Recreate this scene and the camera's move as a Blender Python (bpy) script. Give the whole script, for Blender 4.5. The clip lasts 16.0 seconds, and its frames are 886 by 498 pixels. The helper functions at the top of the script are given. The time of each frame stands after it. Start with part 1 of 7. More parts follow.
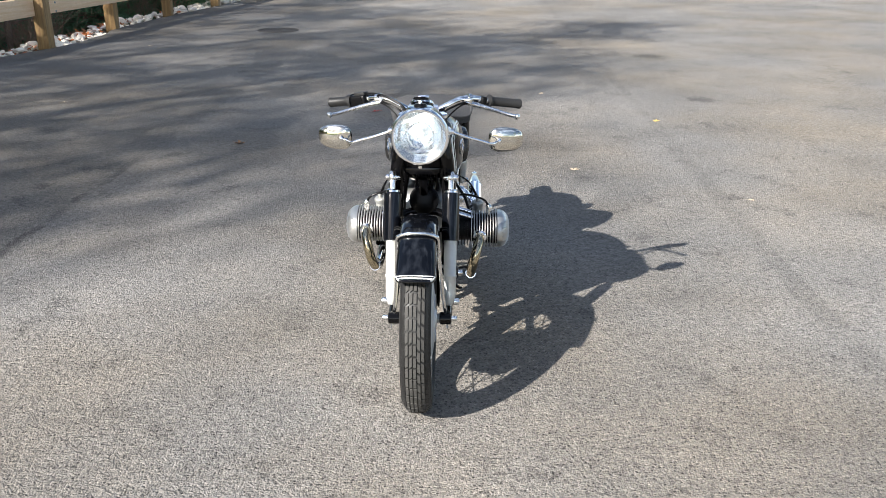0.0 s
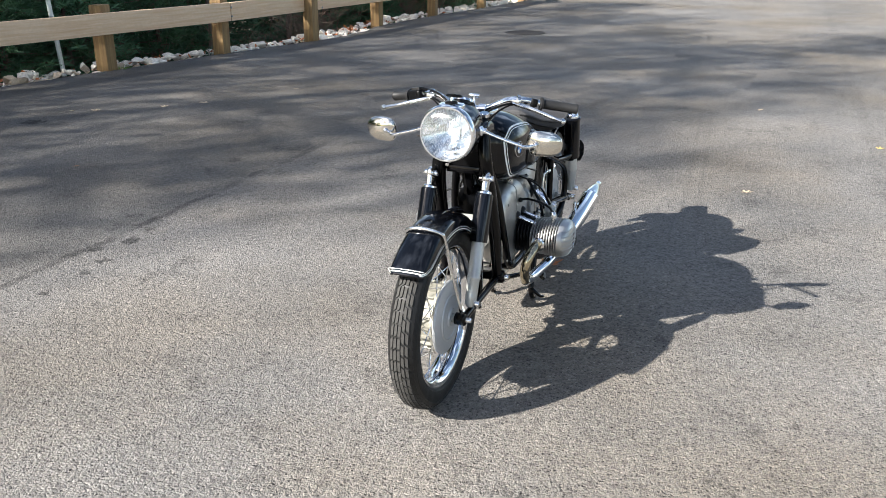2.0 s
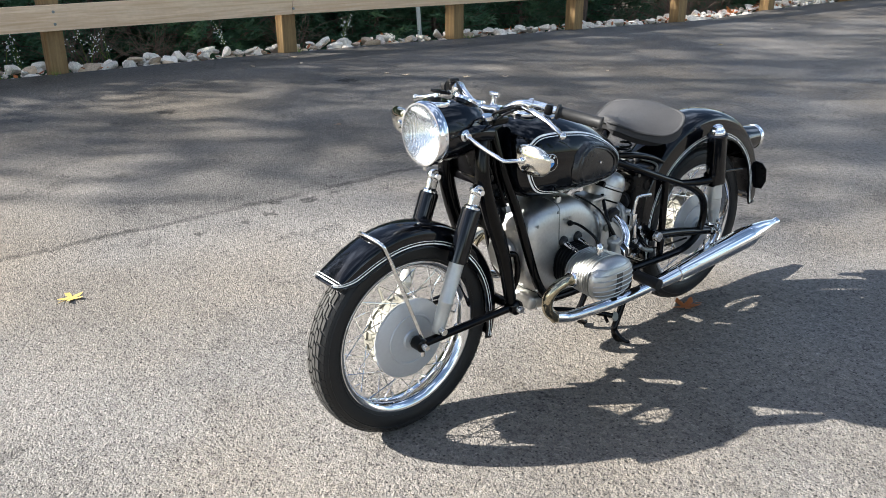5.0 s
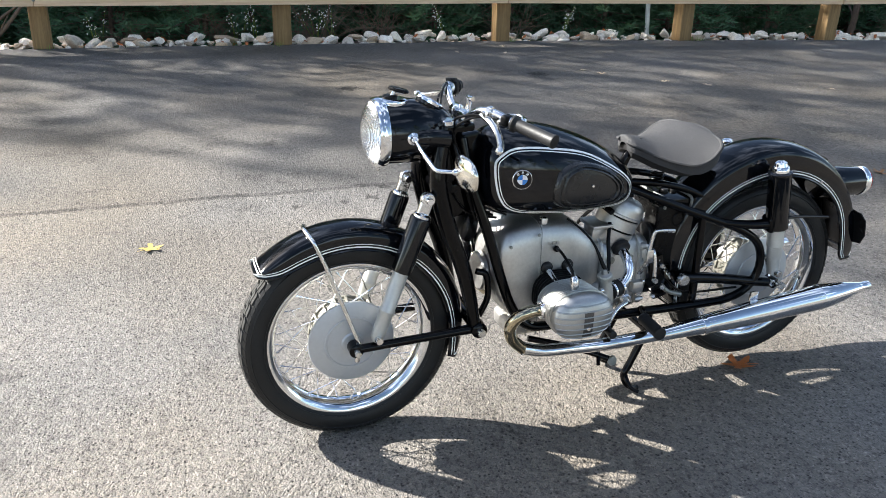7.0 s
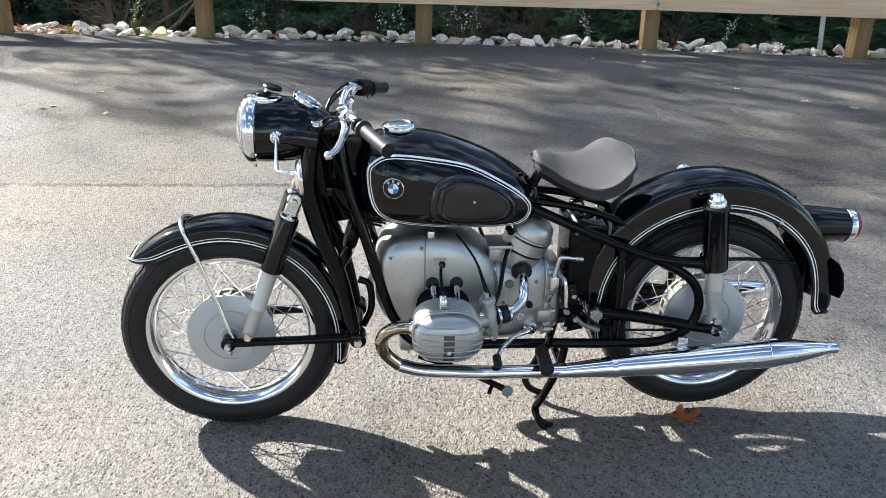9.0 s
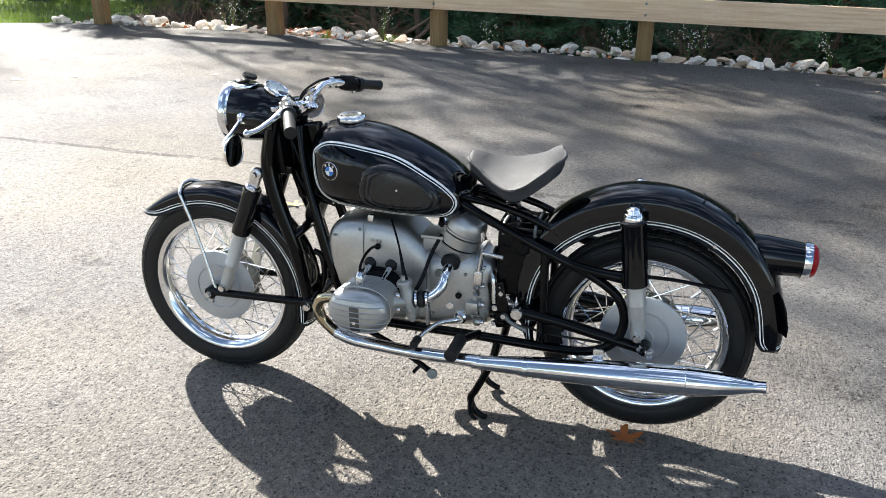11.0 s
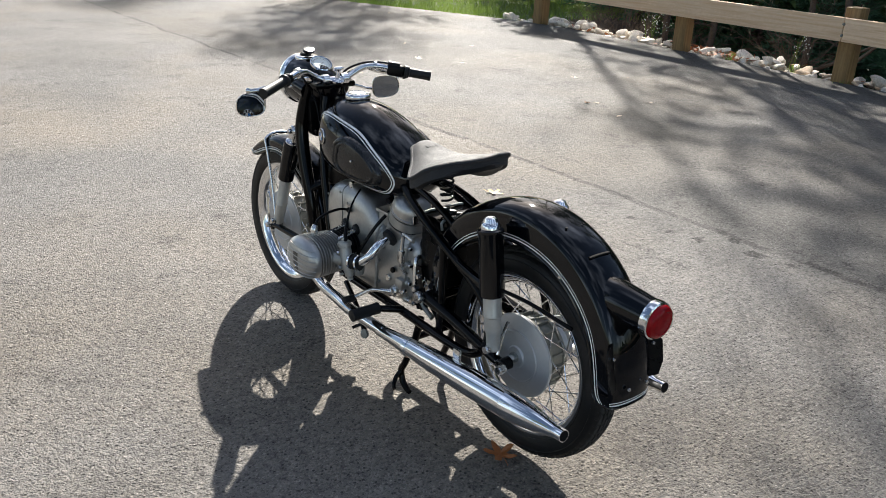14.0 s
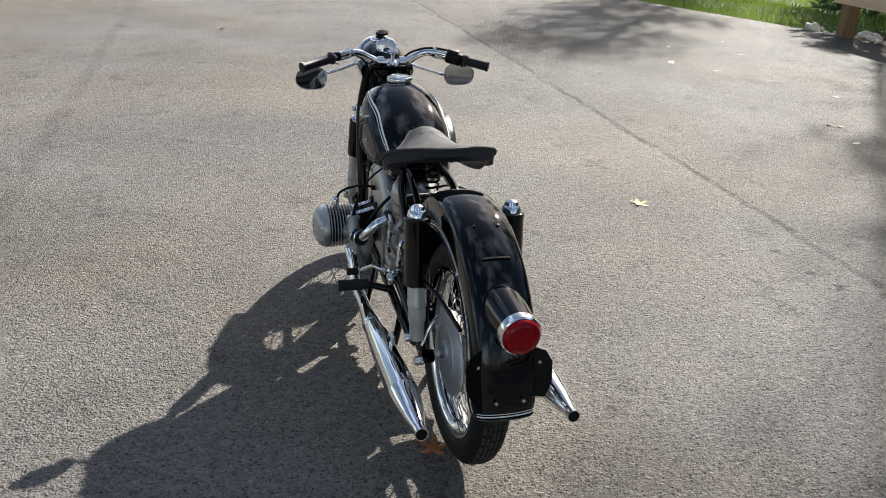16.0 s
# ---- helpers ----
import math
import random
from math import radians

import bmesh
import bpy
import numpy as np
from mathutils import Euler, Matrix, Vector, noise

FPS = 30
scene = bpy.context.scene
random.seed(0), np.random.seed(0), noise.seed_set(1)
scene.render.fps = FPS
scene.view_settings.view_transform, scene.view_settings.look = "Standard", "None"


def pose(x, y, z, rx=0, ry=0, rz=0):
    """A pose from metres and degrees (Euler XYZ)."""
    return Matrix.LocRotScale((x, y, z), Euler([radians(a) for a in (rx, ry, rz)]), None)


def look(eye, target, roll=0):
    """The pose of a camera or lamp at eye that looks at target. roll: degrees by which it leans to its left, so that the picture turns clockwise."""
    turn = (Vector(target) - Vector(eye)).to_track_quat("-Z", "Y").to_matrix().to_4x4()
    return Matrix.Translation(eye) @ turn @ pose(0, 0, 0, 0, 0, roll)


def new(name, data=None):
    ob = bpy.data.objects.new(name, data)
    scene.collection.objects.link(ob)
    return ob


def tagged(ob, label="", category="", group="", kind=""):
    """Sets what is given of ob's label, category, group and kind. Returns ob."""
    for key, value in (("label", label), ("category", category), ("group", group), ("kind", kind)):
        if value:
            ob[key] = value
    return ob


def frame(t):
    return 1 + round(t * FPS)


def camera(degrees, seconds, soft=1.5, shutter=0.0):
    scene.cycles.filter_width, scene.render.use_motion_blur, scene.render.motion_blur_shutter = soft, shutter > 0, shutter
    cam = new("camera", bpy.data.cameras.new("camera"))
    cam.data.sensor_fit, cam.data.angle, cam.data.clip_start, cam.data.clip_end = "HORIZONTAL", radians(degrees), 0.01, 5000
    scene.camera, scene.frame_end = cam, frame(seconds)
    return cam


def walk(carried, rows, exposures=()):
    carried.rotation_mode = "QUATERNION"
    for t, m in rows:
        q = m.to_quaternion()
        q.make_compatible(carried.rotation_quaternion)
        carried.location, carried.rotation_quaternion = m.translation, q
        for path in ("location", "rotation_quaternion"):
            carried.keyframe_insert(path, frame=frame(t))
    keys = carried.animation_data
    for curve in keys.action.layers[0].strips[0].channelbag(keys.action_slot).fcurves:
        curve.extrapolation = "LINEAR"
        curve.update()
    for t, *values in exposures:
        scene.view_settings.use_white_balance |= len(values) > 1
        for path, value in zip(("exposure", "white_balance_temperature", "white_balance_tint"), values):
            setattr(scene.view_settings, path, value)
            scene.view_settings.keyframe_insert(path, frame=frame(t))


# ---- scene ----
cam = camera(55.9, 16.0, soft=0.7)
PATH = [
    (0, (0.182, -0.008, 1.564), (0.11, 1.858, 0.848), 0.2),
    (0.5, (0.296, 0.046, 1.559), (0.088, 1.9, 0.838), 0.3),
    (1, (0.486, 0.123, 1.567), (0.117, 1.952, 0.846), 0.7),
    (1.5, (0.734, 0.15, 1.546), (0.192, 1.939, 0.836), 0.2),
    (2, (0.987, 0.176, 1.538), (0.29, 1.913, 0.832), 0.2),
    (2.5, (1.128, 0.307, 1.54), (0.29, 1.976, 0.825), -0.0),
    (3, (1.237, 0.491, 1.534), (0.271, 2.085, 0.809), -0.0),
    (3.5, (1.434, 0.668, 1.522), (0.339, 2.171, 0.787), -0.1),
    (4, (1.662, 0.843, 1.54), (0.442, 2.241, 0.794), -0.1),
    (4.5, (1.771, 1.037, 1.525), (0.428, 2.314, 0.774), -0.1),
    (5, (1.863, 1.261, 1.528), (0.41, 2.408, 0.771), -0.1),
    (7.3, (2.196, 2.258, 1.529), (0.428, 2.774, 0.749), 1.4),
    (7.5, (2.227, 2.359, 1.534), (0.442, 2.815, 0.757), 1.4),
    (8, (2.259, 2.569, 1.536), (0.447, 2.919, 0.766), 1.2),
    (8.5, (2.222, 2.781, 1.531), (0.397, 3.046, 0.756), 1.4),
    (9, (2.235, 3.02, 1.53), (0.401, 3.158, 0.744), 1.4),
    (9.5, (2.341, 3.312, 1.545), (0.502, 3.295, 0.757), 1.2),
    (9.7, (2.347, 3.407, 1.537), (0.509, 3.325, 0.753), 1.0),
    (12, (2.204, 4.626, 1.543), (0.573, 3.748, 0.791), 1.0),
    (12.5, (2.088, 4.922, 1.538), (0.549, 3.888, 0.788), 1.3),
    (13, (1.961, 5.19, 1.55), (0.531, 4.009, 0.801), 1.7),
    (13.5, (1.77, 5.368, 1.544), (0.47, 4.047, 0.792), 2.2),
    (14, (1.547, 5.532, 1.558), (0.397, 4.081, 0.801), 2.5),
    (14.5, (1.327, 5.764, 1.562), (0.338, 4.204, 0.797), 2.7),
    (15, (1.102, 5.859, 1.546), (0.285, 4.206, 0.772), 2.9),
    (15.5, (0.854, 5.908, 1.568), (0.206, 4.187, 0.781), 3.2),
    (16, (0.606, 5.995, 1.569), (0.121, 4.223, 0.778), 3.0),
]
walk(cam, [(t, look(eye, target, roll)) for t, eye, target, roll in PATH], exposures=((0.0, 1.67, 6350, 10), (5.0, 1.93, 6350, 10), (9.5, 2.06, 6250, 9), (12.5, 1.62, 6450, 10), (16.0, 1.06, 6500, 10)))

# ---- light ----
SUN_DIR = Vector((-0.634 * math.cos(radians(32.6)), -0.774 * math.cos(radians(32.6)), math.sin(radians(32.6))))
world = bpy.data.worlds.new("sky")
scene.world = world
world.use_nodes = True
wn, wl = world.node_tree.nodes, world.node_tree.links
wn.clear()
sky = wn.new("ShaderNodeTexSky")
sky.sky_type = "NISHITA"
sky.sun_disc = False
sky.sun_elevation = radians(32.6)
sky.sun_rotation = math.atan2(SUN_DIR.x, SUN_DIR.y)
sky.air_density, sky.dust_density = 1.0, 1.3
# thin broken cloud over the whole sky
coord = wn.new("ShaderNodeTexCoord")
cloud = wn.new("ShaderNodeTexNoise")
cloud.inputs["Scale"].default_value, cloud.inputs["Detail"].default_value = 3.4, 5.0
cramp = wn.new("ShaderNodeValToRGB")
cramp.color_ramp.elements[0].position, cramp.color_ramp.elements[1].position = 0.50, 0.70
cmix = wn.new("ShaderNodeMix")
cmix.data_type = "RGBA"
# cloud is lit by the sky behind it: brightest towards the sun
lit = wn.new("ShaderNodeVectorMath")
lit.operation = "MULTIPLY_ADD"
lit.inputs[1].default_value, lit.inputs[2].default_value = (2.6, 2.6, 2.6), (7.0, 7.2, 7.6)
wl.new(sky.outputs["Color"], lit.inputs[0])
wl.new(lit.outputs[0], cmix.inputs[7])
wl.new(coord.outputs["Generated"], cloud.inputs["Vector"])
wl.new(cloud.outputs["Fac"], cramp.inputs["Fac"])
wl.new(cramp.outputs["Color"], cmix.inputs[0])
wl.new(sky.outputs["Color"], cmix.inputs[6])
bg = wn.new("ShaderNodeBackground")
bg.inputs["Strength"].default_value = 0.043
wout = wn.new("ShaderNodeOutputWorld")
wl.new(cmix.outputs[2], bg.inputs["Color"])
wl.new(bg.outputs["Background"], wout.inputs["Surface"])

sun = new("sun", bpy.data.lights.new("sun", "SUN"))
sun.data.energy, sun.data.angle, sun.data.color = 5.0, radians(0.55), (1.0, 0.95, 0.87)
sun.matrix_world = look(SUN_DIR * 50, (0, 0, 0))


# ---- materials ----
def material(name, color, rough=0.5, metal=0.0, coat=0.0, vary=0.12, scale=30.0, bump=0.0, bump_scale=200.0, spec=0.5, rough_vary=0.08, per_object=0.0, ior=1.5):
    """A principled surface whose colour and gloss waver at two scales."""
    m = bpy.data.materials.new(name)
    m.use_nodes = True
    n, l = m.node_tree.nodes, m.node_tree.links
    b = n["Principled BSDF"]
    b.inputs["Metallic"].default_value, b.inputs["Coat Weight"].default_value = metal, coat
    b.inputs["Coat Roughness"].default_value = 0.02
    b.inputs["Specular IOR Level"].default_value, b.inputs["IOR"].default_value = spec, ior
    tc = n.new("ShaderNodeTexCoord")
    big, fine = n.new("ShaderNodeTexNoise"), n.new("ShaderNodeTexNoise")
    big.inputs["Scale"].default_value, big.inputs["Detail"].default_value = scale, 4
    fine.inputs["Scale"].default_value, fine.inputs["Detail"].default_value = scale * 9, 3
    l.new(tc.outputs["Object"], big.inputs["Vector"]), l.new(tc.outputs["Object"], fine.inputs["Vector"])
    add = n.new("ShaderNodeMath")
    add.operation = "ADD"
    l.new(big.outputs["Fac"], add.inputs[0]), l.new(fine.outputs["Fac"], add.inputs[1])
    last = add.outputs[0]
    if per_object:
        info, mul, add2 = n.new("ShaderNodeObjectInfo"), n.new("ShaderNodeMath"), n.new("ShaderNodeMath")
        mul.operation, add2.operation = "MULTIPLY_ADD", "ADD"
        mul.inputs[1].default_value, mul.inputs[2].default_value = per_object, -per_object / 2
        l.new(info.outputs["Random"], mul.inputs[0]), l.new(mul.outputs[0], add2.inputs[0]), l.new(last, add2.inputs[1])
        last = add2.outputs[0]
    mr = n.new("ShaderNodeMapRange")
    mr.inputs["From Min"].default_value, mr.inputs["From Max"].default_value = 0.6, 1.4
    mr.inputs["To Min"].default_value, mr.inputs["To Max"].default_value = 1 - vary, 1 + vary
    l.new(last, mr.inputs["Value"])
    tint = n.new("ShaderNodeMix")
    tint.data_type, tint.blend_type = "RGBA", "MULTIPLY"
    tint.inputs[0].default_value, tint.inputs[6].default_value = 1.0, (*color, 1)
    l.new(mr.outputs[0], tint.inputs[7]), l.new(tint.outputs[2], b.inputs["Base Color"])
    rr = n.new("ShaderNodeMapRange")
    rr.inputs["From Min"].default_value, rr.inputs["From Max"].default_value = 0.3, 0.7
    rr.inputs["To Min"].default_value, rr.inputs["To Max"].default_value = max(0.0, rough - rough_vary), rough + rough_vary
    l.new(big.outputs["Fac"], rr.inputs["Value"]), l.new(rr.outputs[0], b.inputs["Roughness"])
    if bump:
        bn, bp = n.new("ShaderNodeTexNoise"), n.new("ShaderNodeBump")
        bn.inputs["Scale"].default_value = bump_scale
        bp.inputs["Strength"].default_value, bp.inputs["Distance"].default_value = bump, 0.004
        l.new(tc.outputs["Object"], bn.inputs["Vector"]), l.new(bn.outputs["Fac"], bp.inputs["Height"]), l.new(bp.outputs[0], b.inputs["Normal"])
    return m


def asphalt_material():
    """Worn asphalt: small stones in dark binder, broad wear, two paving joints and some old stains."""
    m = bpy.data.materials.new("worn_asphalt")
    m.use_nodes = True
    n, l = m.node_tree.nodes, m.node_tree.links
    b = n["Principled BSDF"]
    tc = n.new("ShaderNodeTexCoord")
    pos = tc.outputs["Object"]

    def noise_tex(scale, detail=4.0, rough=0.55):
        t = n.new("ShaderNodeTexNoise")
        t.inputs["Scale"].default_value, t.inputs["Detail"].default_value, t.inputs["Roughness"].default_value = scale, detail, rough
        l.new(pos, t.inputs["Vector"])
        return t.outputs["Fac"]

    def calc(op, a, c, d=None):
        t = n.new("ShaderNodeMath")
        t.operation = op
        for k, v in enumerate((a, c, d)):
            if v is None:
                continue
            if isinstance(v, (int, float)):
                t.inputs[k].default_value = v
            else:
                l.new(v, t.inputs[k])
        return t.outputs[0]

    def span(v, a, c, lo, hi):
        t = n.new("ShaderNodeMapRange")
        for k, x in zip(("From Min", "From Max", "To Min", "To Max"), (a, c, lo, hi)):
            t.inputs[k].default_value = x
        l.new(v, t.inputs["Value"])
        return t.outputs[0]

    stones = n.new("ShaderNodeTexVoronoi")
    stones.inputs["Scale"].default_value = 165.0
    l.new(pos, stones.inputs["Vector"])
    sep = n.new("ShaderNodeSeparateColor")
    l.new(stones.outputs["Color"], sep.inputs[0])
    ramp = n.new("ShaderNodeValToRGB")
    e = ramp.color_ramp.elements
    e[0].position, e[0].color = 0.0, (0.140, 0.133, 0.127, 1)
    e[1].position, e[1].color = 1.0, (0.250, 0.236, 0.217, 1)
    for p, c in ((0.30, (0.150, 0.142, 0.136, 1)), (0.62, (0.168, 0.161, 0.150, 1)), (0.93, (0.192, 0.179, 0.162, 1))):
        x = e.new(p)
        x.color = c
    l.new(sep.outputs[0], ramp.inputs[0])
    wear = span(noise_tex(0.7, 5.0), 0.35, 0.68, 0.78, 1.18)
    grit = span(noise_tex(28.0, 3.0), 0.3, 0.7, 0.82, 1.22)
    tone = calc("MULTIPLY", wear, grit)
    xyz = n.new("ShaderNodeSeparateXYZ")
    l.new(pos, xyz.inputs[0])
    wob = span(noise_tex(1.3, 9.0, 0.72), 0.0, 1.0, -0.12, 0.12)
    for at, width, depth in ((-2.25, 0.017, 0.36), (1.72, 0.03, 0.80)):
        d = calc("ABSOLUTE", calc("ADD", calc("ADD", xyz.outputs[0], -at), wob), 0)
        d = calc("ADD", d, span(noise_tex(55.0, 4.0, 0.8), 0.3, 0.7, -0.020, 0.020))
        broken = span(noise_tex(2.1, 5.0, 0.8), 0.36, 0.56, 1.0, depth)
        broken = calc("MAXIMUM", broken, span(xyz.outputs[1], 4.0, 6.0, 0.0, 0.9))
        tone = calc("MULTIPLY", tone, calc("MAXIMUM", span(d, width * 0.4, width * 2, 0.0, 1.0), broken))
    # the strip along the fence was laid later: darker binder beyond the joint
    later = span(calc("ADD", xyz.outputs[0], wob), -2.32, -2.22, 0.82, 1.0)
    tone = calc("MULTIPLY", tone, later)
    # darker towards the rocks: the bank trees' shade put into the colour
    tone = calc("MULTIPLY", tone, span(calc("ADD", xyz.outputs[0], wob), -6.9, -5.2, 0.84, 1.0))
    # oil and damp stains
    edge = noise_tex(19.0, 5.0, 0.8)
    for sx, sy, r, k in ((-2.12, 3.45, 0.075, 0.36), (-2.20, 3.26, 0.06, 0.40), (-2.04, 3.16, 0.05, 0.42), (-2.01, 3.00, 0.045, 0.5), (-2.00, 2.73, 0.05, 0.42), (-2.16, 3.62, 0.05, 0.5),
                         (-4.98, 5.50, 0.15, 0.30), (-4.76, 3.65, 0.15, 0.32), (-5.12, 2.69, 0.05, 0.5), (-3.25, 2.77, 0.09, 0.6), (-2.62, 5.08, 0.10, 0.55), (-3.34, 6.2, 0.12, 0.75),
                         (0.25, 1.75, 0.10, 0.66), (-0.1, 1.55, 0.08, 0.66), (2.47, 11.3, 0.35, 0.55), (2.40, 8.3, 0.22, 0.6), (-0.6, 1.5, 0.09, 0.66), (1.1, 4.3, 0.09, 0.66), (1.81, 5.05, 0.10, 0.6)):
        dx, dy = calc("ADD", xyz.outputs[0], -sx), calc("ADD", xyz.outputs[1], -sy)
        d = calc("SQRT", calc("ADD", calc("MULTIPLY", dx, dx), calc("MULTIPLY", dy, dy)), 0)
        d = calc("MULTIPLY_ADD", edge, r * 3.2, calc("ADD", d, -r * 1.6))
        tone = calc("MULTIPLY", tone, span(d, r * 0.45, r * 0.70, k, 1.0))
    # dark binder showing in small broken clumps, and a few bright flecks
    clump = span(noise_tex(78.0, 2.0, 0.7), 0.385, 0.455, 0.60, 1.0)
    clump = calc("MULTIPLY", clump, span(noise_tex(38.0, 3.0, 0.6), 0.35, 0.45, 0.68, 1.0))
    tone = calc("MULTIPLY", tone, clump)
    tone = calc("MULTIPLY", tone, span(noise_tex(190.0, 1.0), 0.70, 0.76, 1.0, 1.7))
    # two faint tyre tracks leading up to the wheels
    lean = calc("MULTIPLY_ADD", xyz.outputs[1], -0.066, 0.93)
    for side in (-0.045, 0.045):
        d = calc("ABSOLUTE", calc("SUBTRACT", calc("SUBTRACT", xyz.outputs[0], lean), side), 0)
        d = calc("ADD", d, span(noise_tex(21.0, 4.0, 0.8), 0.3, 0.7, -0.018, 0.018))
        mark = calc("MAXIMUM", span(d, 0.008, 0.024, 0.90, 1.0), span(xyz.outputs[1], 4.9, 5.3, 1.0, 0.0))
        tone = calc("MULTIPLY", tone, calc("MAXIMUM", mark, span(xyz.outputs[1], 7.6, 8.4, 0.0, 1.0)))
    # places where the top stones have worn out
    worn = span(noise_tex(2.6, 6.0, 0.75), 0.57, 0.70, 1.0, 0.0)
    tone = calc("MULTIPLY", tone, calc("MAXIMUM", span(noise_tex(64.0, 3.0), 0.42, 0.56, 0.42, 1.0), worn))
    # open pits between the stones
    pits = n.new("ShaderNodeTexVoronoi")
    pits.inputs["Scale"].default_value = 68.0
    l.new(pos, pits.inputs["Vector"])
    psep = n.new("ShaderNodeSeparateColor")
    l.new(pits.outputs["Color"], psep.inputs[0])
    hole = calc("MULTIPLY", span(psep.outputs[1], 0.60, 0.64, 0.0, 1.0), span(calc("MULTIPLY_ADD", noise_tex(160.0, 2.0), 0.5, pits.outputs["Distance"]), 0.42, 0.62, 1.0, 0.0))
    tone = calc("MULTIPLY", tone, span(hole, 0.0, 1.0, 1.0, 0.30))
    mix = n.new("ShaderNodeMix")
    mix.data_type, mix.blend_type = "RGBA", "MULTIPLY"
    mix.inputs[0].default_value = 1.0
    l.new(ramp.outputs[0], mix.inputs[6]), l.new(tone, mix.inputs[7])
    dust = n.new("ShaderNodeMix")
    dust.data_type, dust.blend_type = "RGBA", "MULTIPLY"
    dust.inputs[7].default_value = (1.09, 1.0, 0.87, 1)
    l.new(span(noise_tex(0.45, 3.0), 0.42, 0.66, 0.0, 1.0), dust.inputs[0])
    l.new(mix.outputs[2], dust.inputs[6]), l.new(dust.outputs[2], b.inputs["Base Color"])
    # a few polished stones glint, the rest is dull
    l.new(span(sep.outputs[1], 0.88, 0.94, 0.78, 0.42), b.inputs["Roughness"])
    b.inputs["Specular IOR Level"].default_value = 0.22
    height = calc("ADD", calc("ADD", calc("MULTIPLY", stones.outputs["Distance"], -0.9), calc("MULTIPLY", noise_tex(170.0, 2.0), 0.9)), calc("MULTIPLY", hole, -0.9))
    height = calc("ADD", height, calc("MULTIPLY", noise_tex(60.0, 3.0, 0.6), 3.2))
    bp = n.new("ShaderNodeBump")
    bp.inputs["Strength"].default_value, bp.inputs["Distance"].default_value = 0.70, 0.005
    l.new(height, bp.inputs["Height"]), l.new(bp.outputs[0], b.inputs["Normal"])
    return m


def wood_material(name, light, dark):
    """Sawn timber with grain along the length of the piece."""
    m = material(name, light, 0.7, vary=0.1, scale=3.0, per_object=0.5)
    n, l = m.node_tree.nodes, m.node_tree.links
    b = n["Principled BSDF"]
    old = b.inputs["Base Color"].links[0].from_socket
    tc, mp, gr = n.new("ShaderNodeTexCoord"), n.new("ShaderNodeMapping"), n.new("ShaderNodeTexNoise")
    mp.inputs["Scale"].default_value = (26, 26, 1.2)
    gr.inputs["Scale"].default_value, gr.inputs["Detail"].default_value, gr.inputs["Roughness"].default_value = 1.5, 6, 0.7
    l.new(tc.outputs["Object"], mp.inputs["Vector"]), l.new(mp.outputs[0], gr.inputs["Vector"])
    rp = n.new("ShaderNodeValToRGB")
    rp.color_ramp.elements[0].position, rp.color_ramp.elements[1].position = 0.35, 0.65
    l.new(gr.outputs["Fac"], rp.inputs[0])
    mx = n.new("ShaderNodeMix")
    mx.data_type = "RGBA"
    mx.inputs[6].default_value = (*dark, 1)
    l.new(rp.outputs[0], mx.inputs[0]), l.new(old, mx.inputs[7]), l.new(mx.outputs[2], b.inputs["Base Color"])
    return m


def thin_leaf(m, glow):
    """Lets light through a thin blade."""
    n, l = m.node_tree.nodes, m.node_tree.links
    b, out = n["Principled BSDF"], n["Material Output"]
    tr, mx = n.new("ShaderNodeBsdfTranslucent"), n.new("ShaderNodeMixShader")
    tr.inputs["Color"].default_value = (*glow, 1)
    mx.inputs[0].default_value = 0.35
    l.new(b.outputs[0], mx.inputs[1]), l.new(tr.outputs[0], mx.inputs[2]), l.new(mx.outputs[0], out.inputs["Surface"])
    return m


ASPHALT = asphalt_material()
SOIL = material("leaf_litter_soil", (0.085, 0.06, 0.038), 0.9, vary=0.5, scale=3.0, bump=0.8, bump_scale=25)
GRASS_SOIL = material("lawn_soil", (0.06, 0.085, 0.022), 0.9, vary=0.4, scale=2.0, bump=0.6, bump_scale=60)
GRASS = thin_leaf(material("grass_blades", (0.14, 0.21, 0.045), 0.55, vary=0.35, scale=1.5), (0.26, 0.38, 0.06))
RAIL_WOOD = wood_material("pale_sawn_pine", (0.82, 0.61, 0.41), (0.66, 0.43, 0.25))
POST_WOOD = wood_material("weathered_treated_pine", (0.31, 0.195, 0.08), (0.18, 0.105, 0.04))
ROCK = material("pale_limestone", (0.78, 0.70, 0.59), 0.85, vary=0.36, scale=7.0, bump=0.6, bump_scale=40, per_object=0.6)
ROCK_TAN = material("tan_limestone", (0.58, 0.44, 0.30), 0.85, vary=0.35, scale=7.0, bump=0.6, bump_scale=40, per_object=0.9)
NEEDLE = thin_leaf(material("evergreen_needles", (0.10, 0.185, 0.105), 0.7, vary=0.5, scale=1.4, per_object=0.6, spec=0.2), (0.07, 0.15, 0.06))
LEAF_GREEN = material("tree_leaves", (0.055, 0.10, 0.025), 0.6, vary=0.5, scale=1.2)
BARK = material("bark", (0.12, 0.085, 0.06), 0.9, vary=0.4, scale=8.0, bump=0.9, bump_scale=30)
TWIG = material("bare_twigs", (0.17, 0.12, 0.08), 0.85, vary=0.4, scale=8.0)
PIPE_WHITE = material("white_plastic", (0.72, 0.74, 0.68), 0.5, vary=0.12, scale=5.0)
BLACK_PAINT = material("black_enamel", (0.002, 0.0024, 0.0036), 0.040, coat=0.0, vary=0.1, scale=5.0, rough_vary=0.008, spec=0.5, ior=1.44)
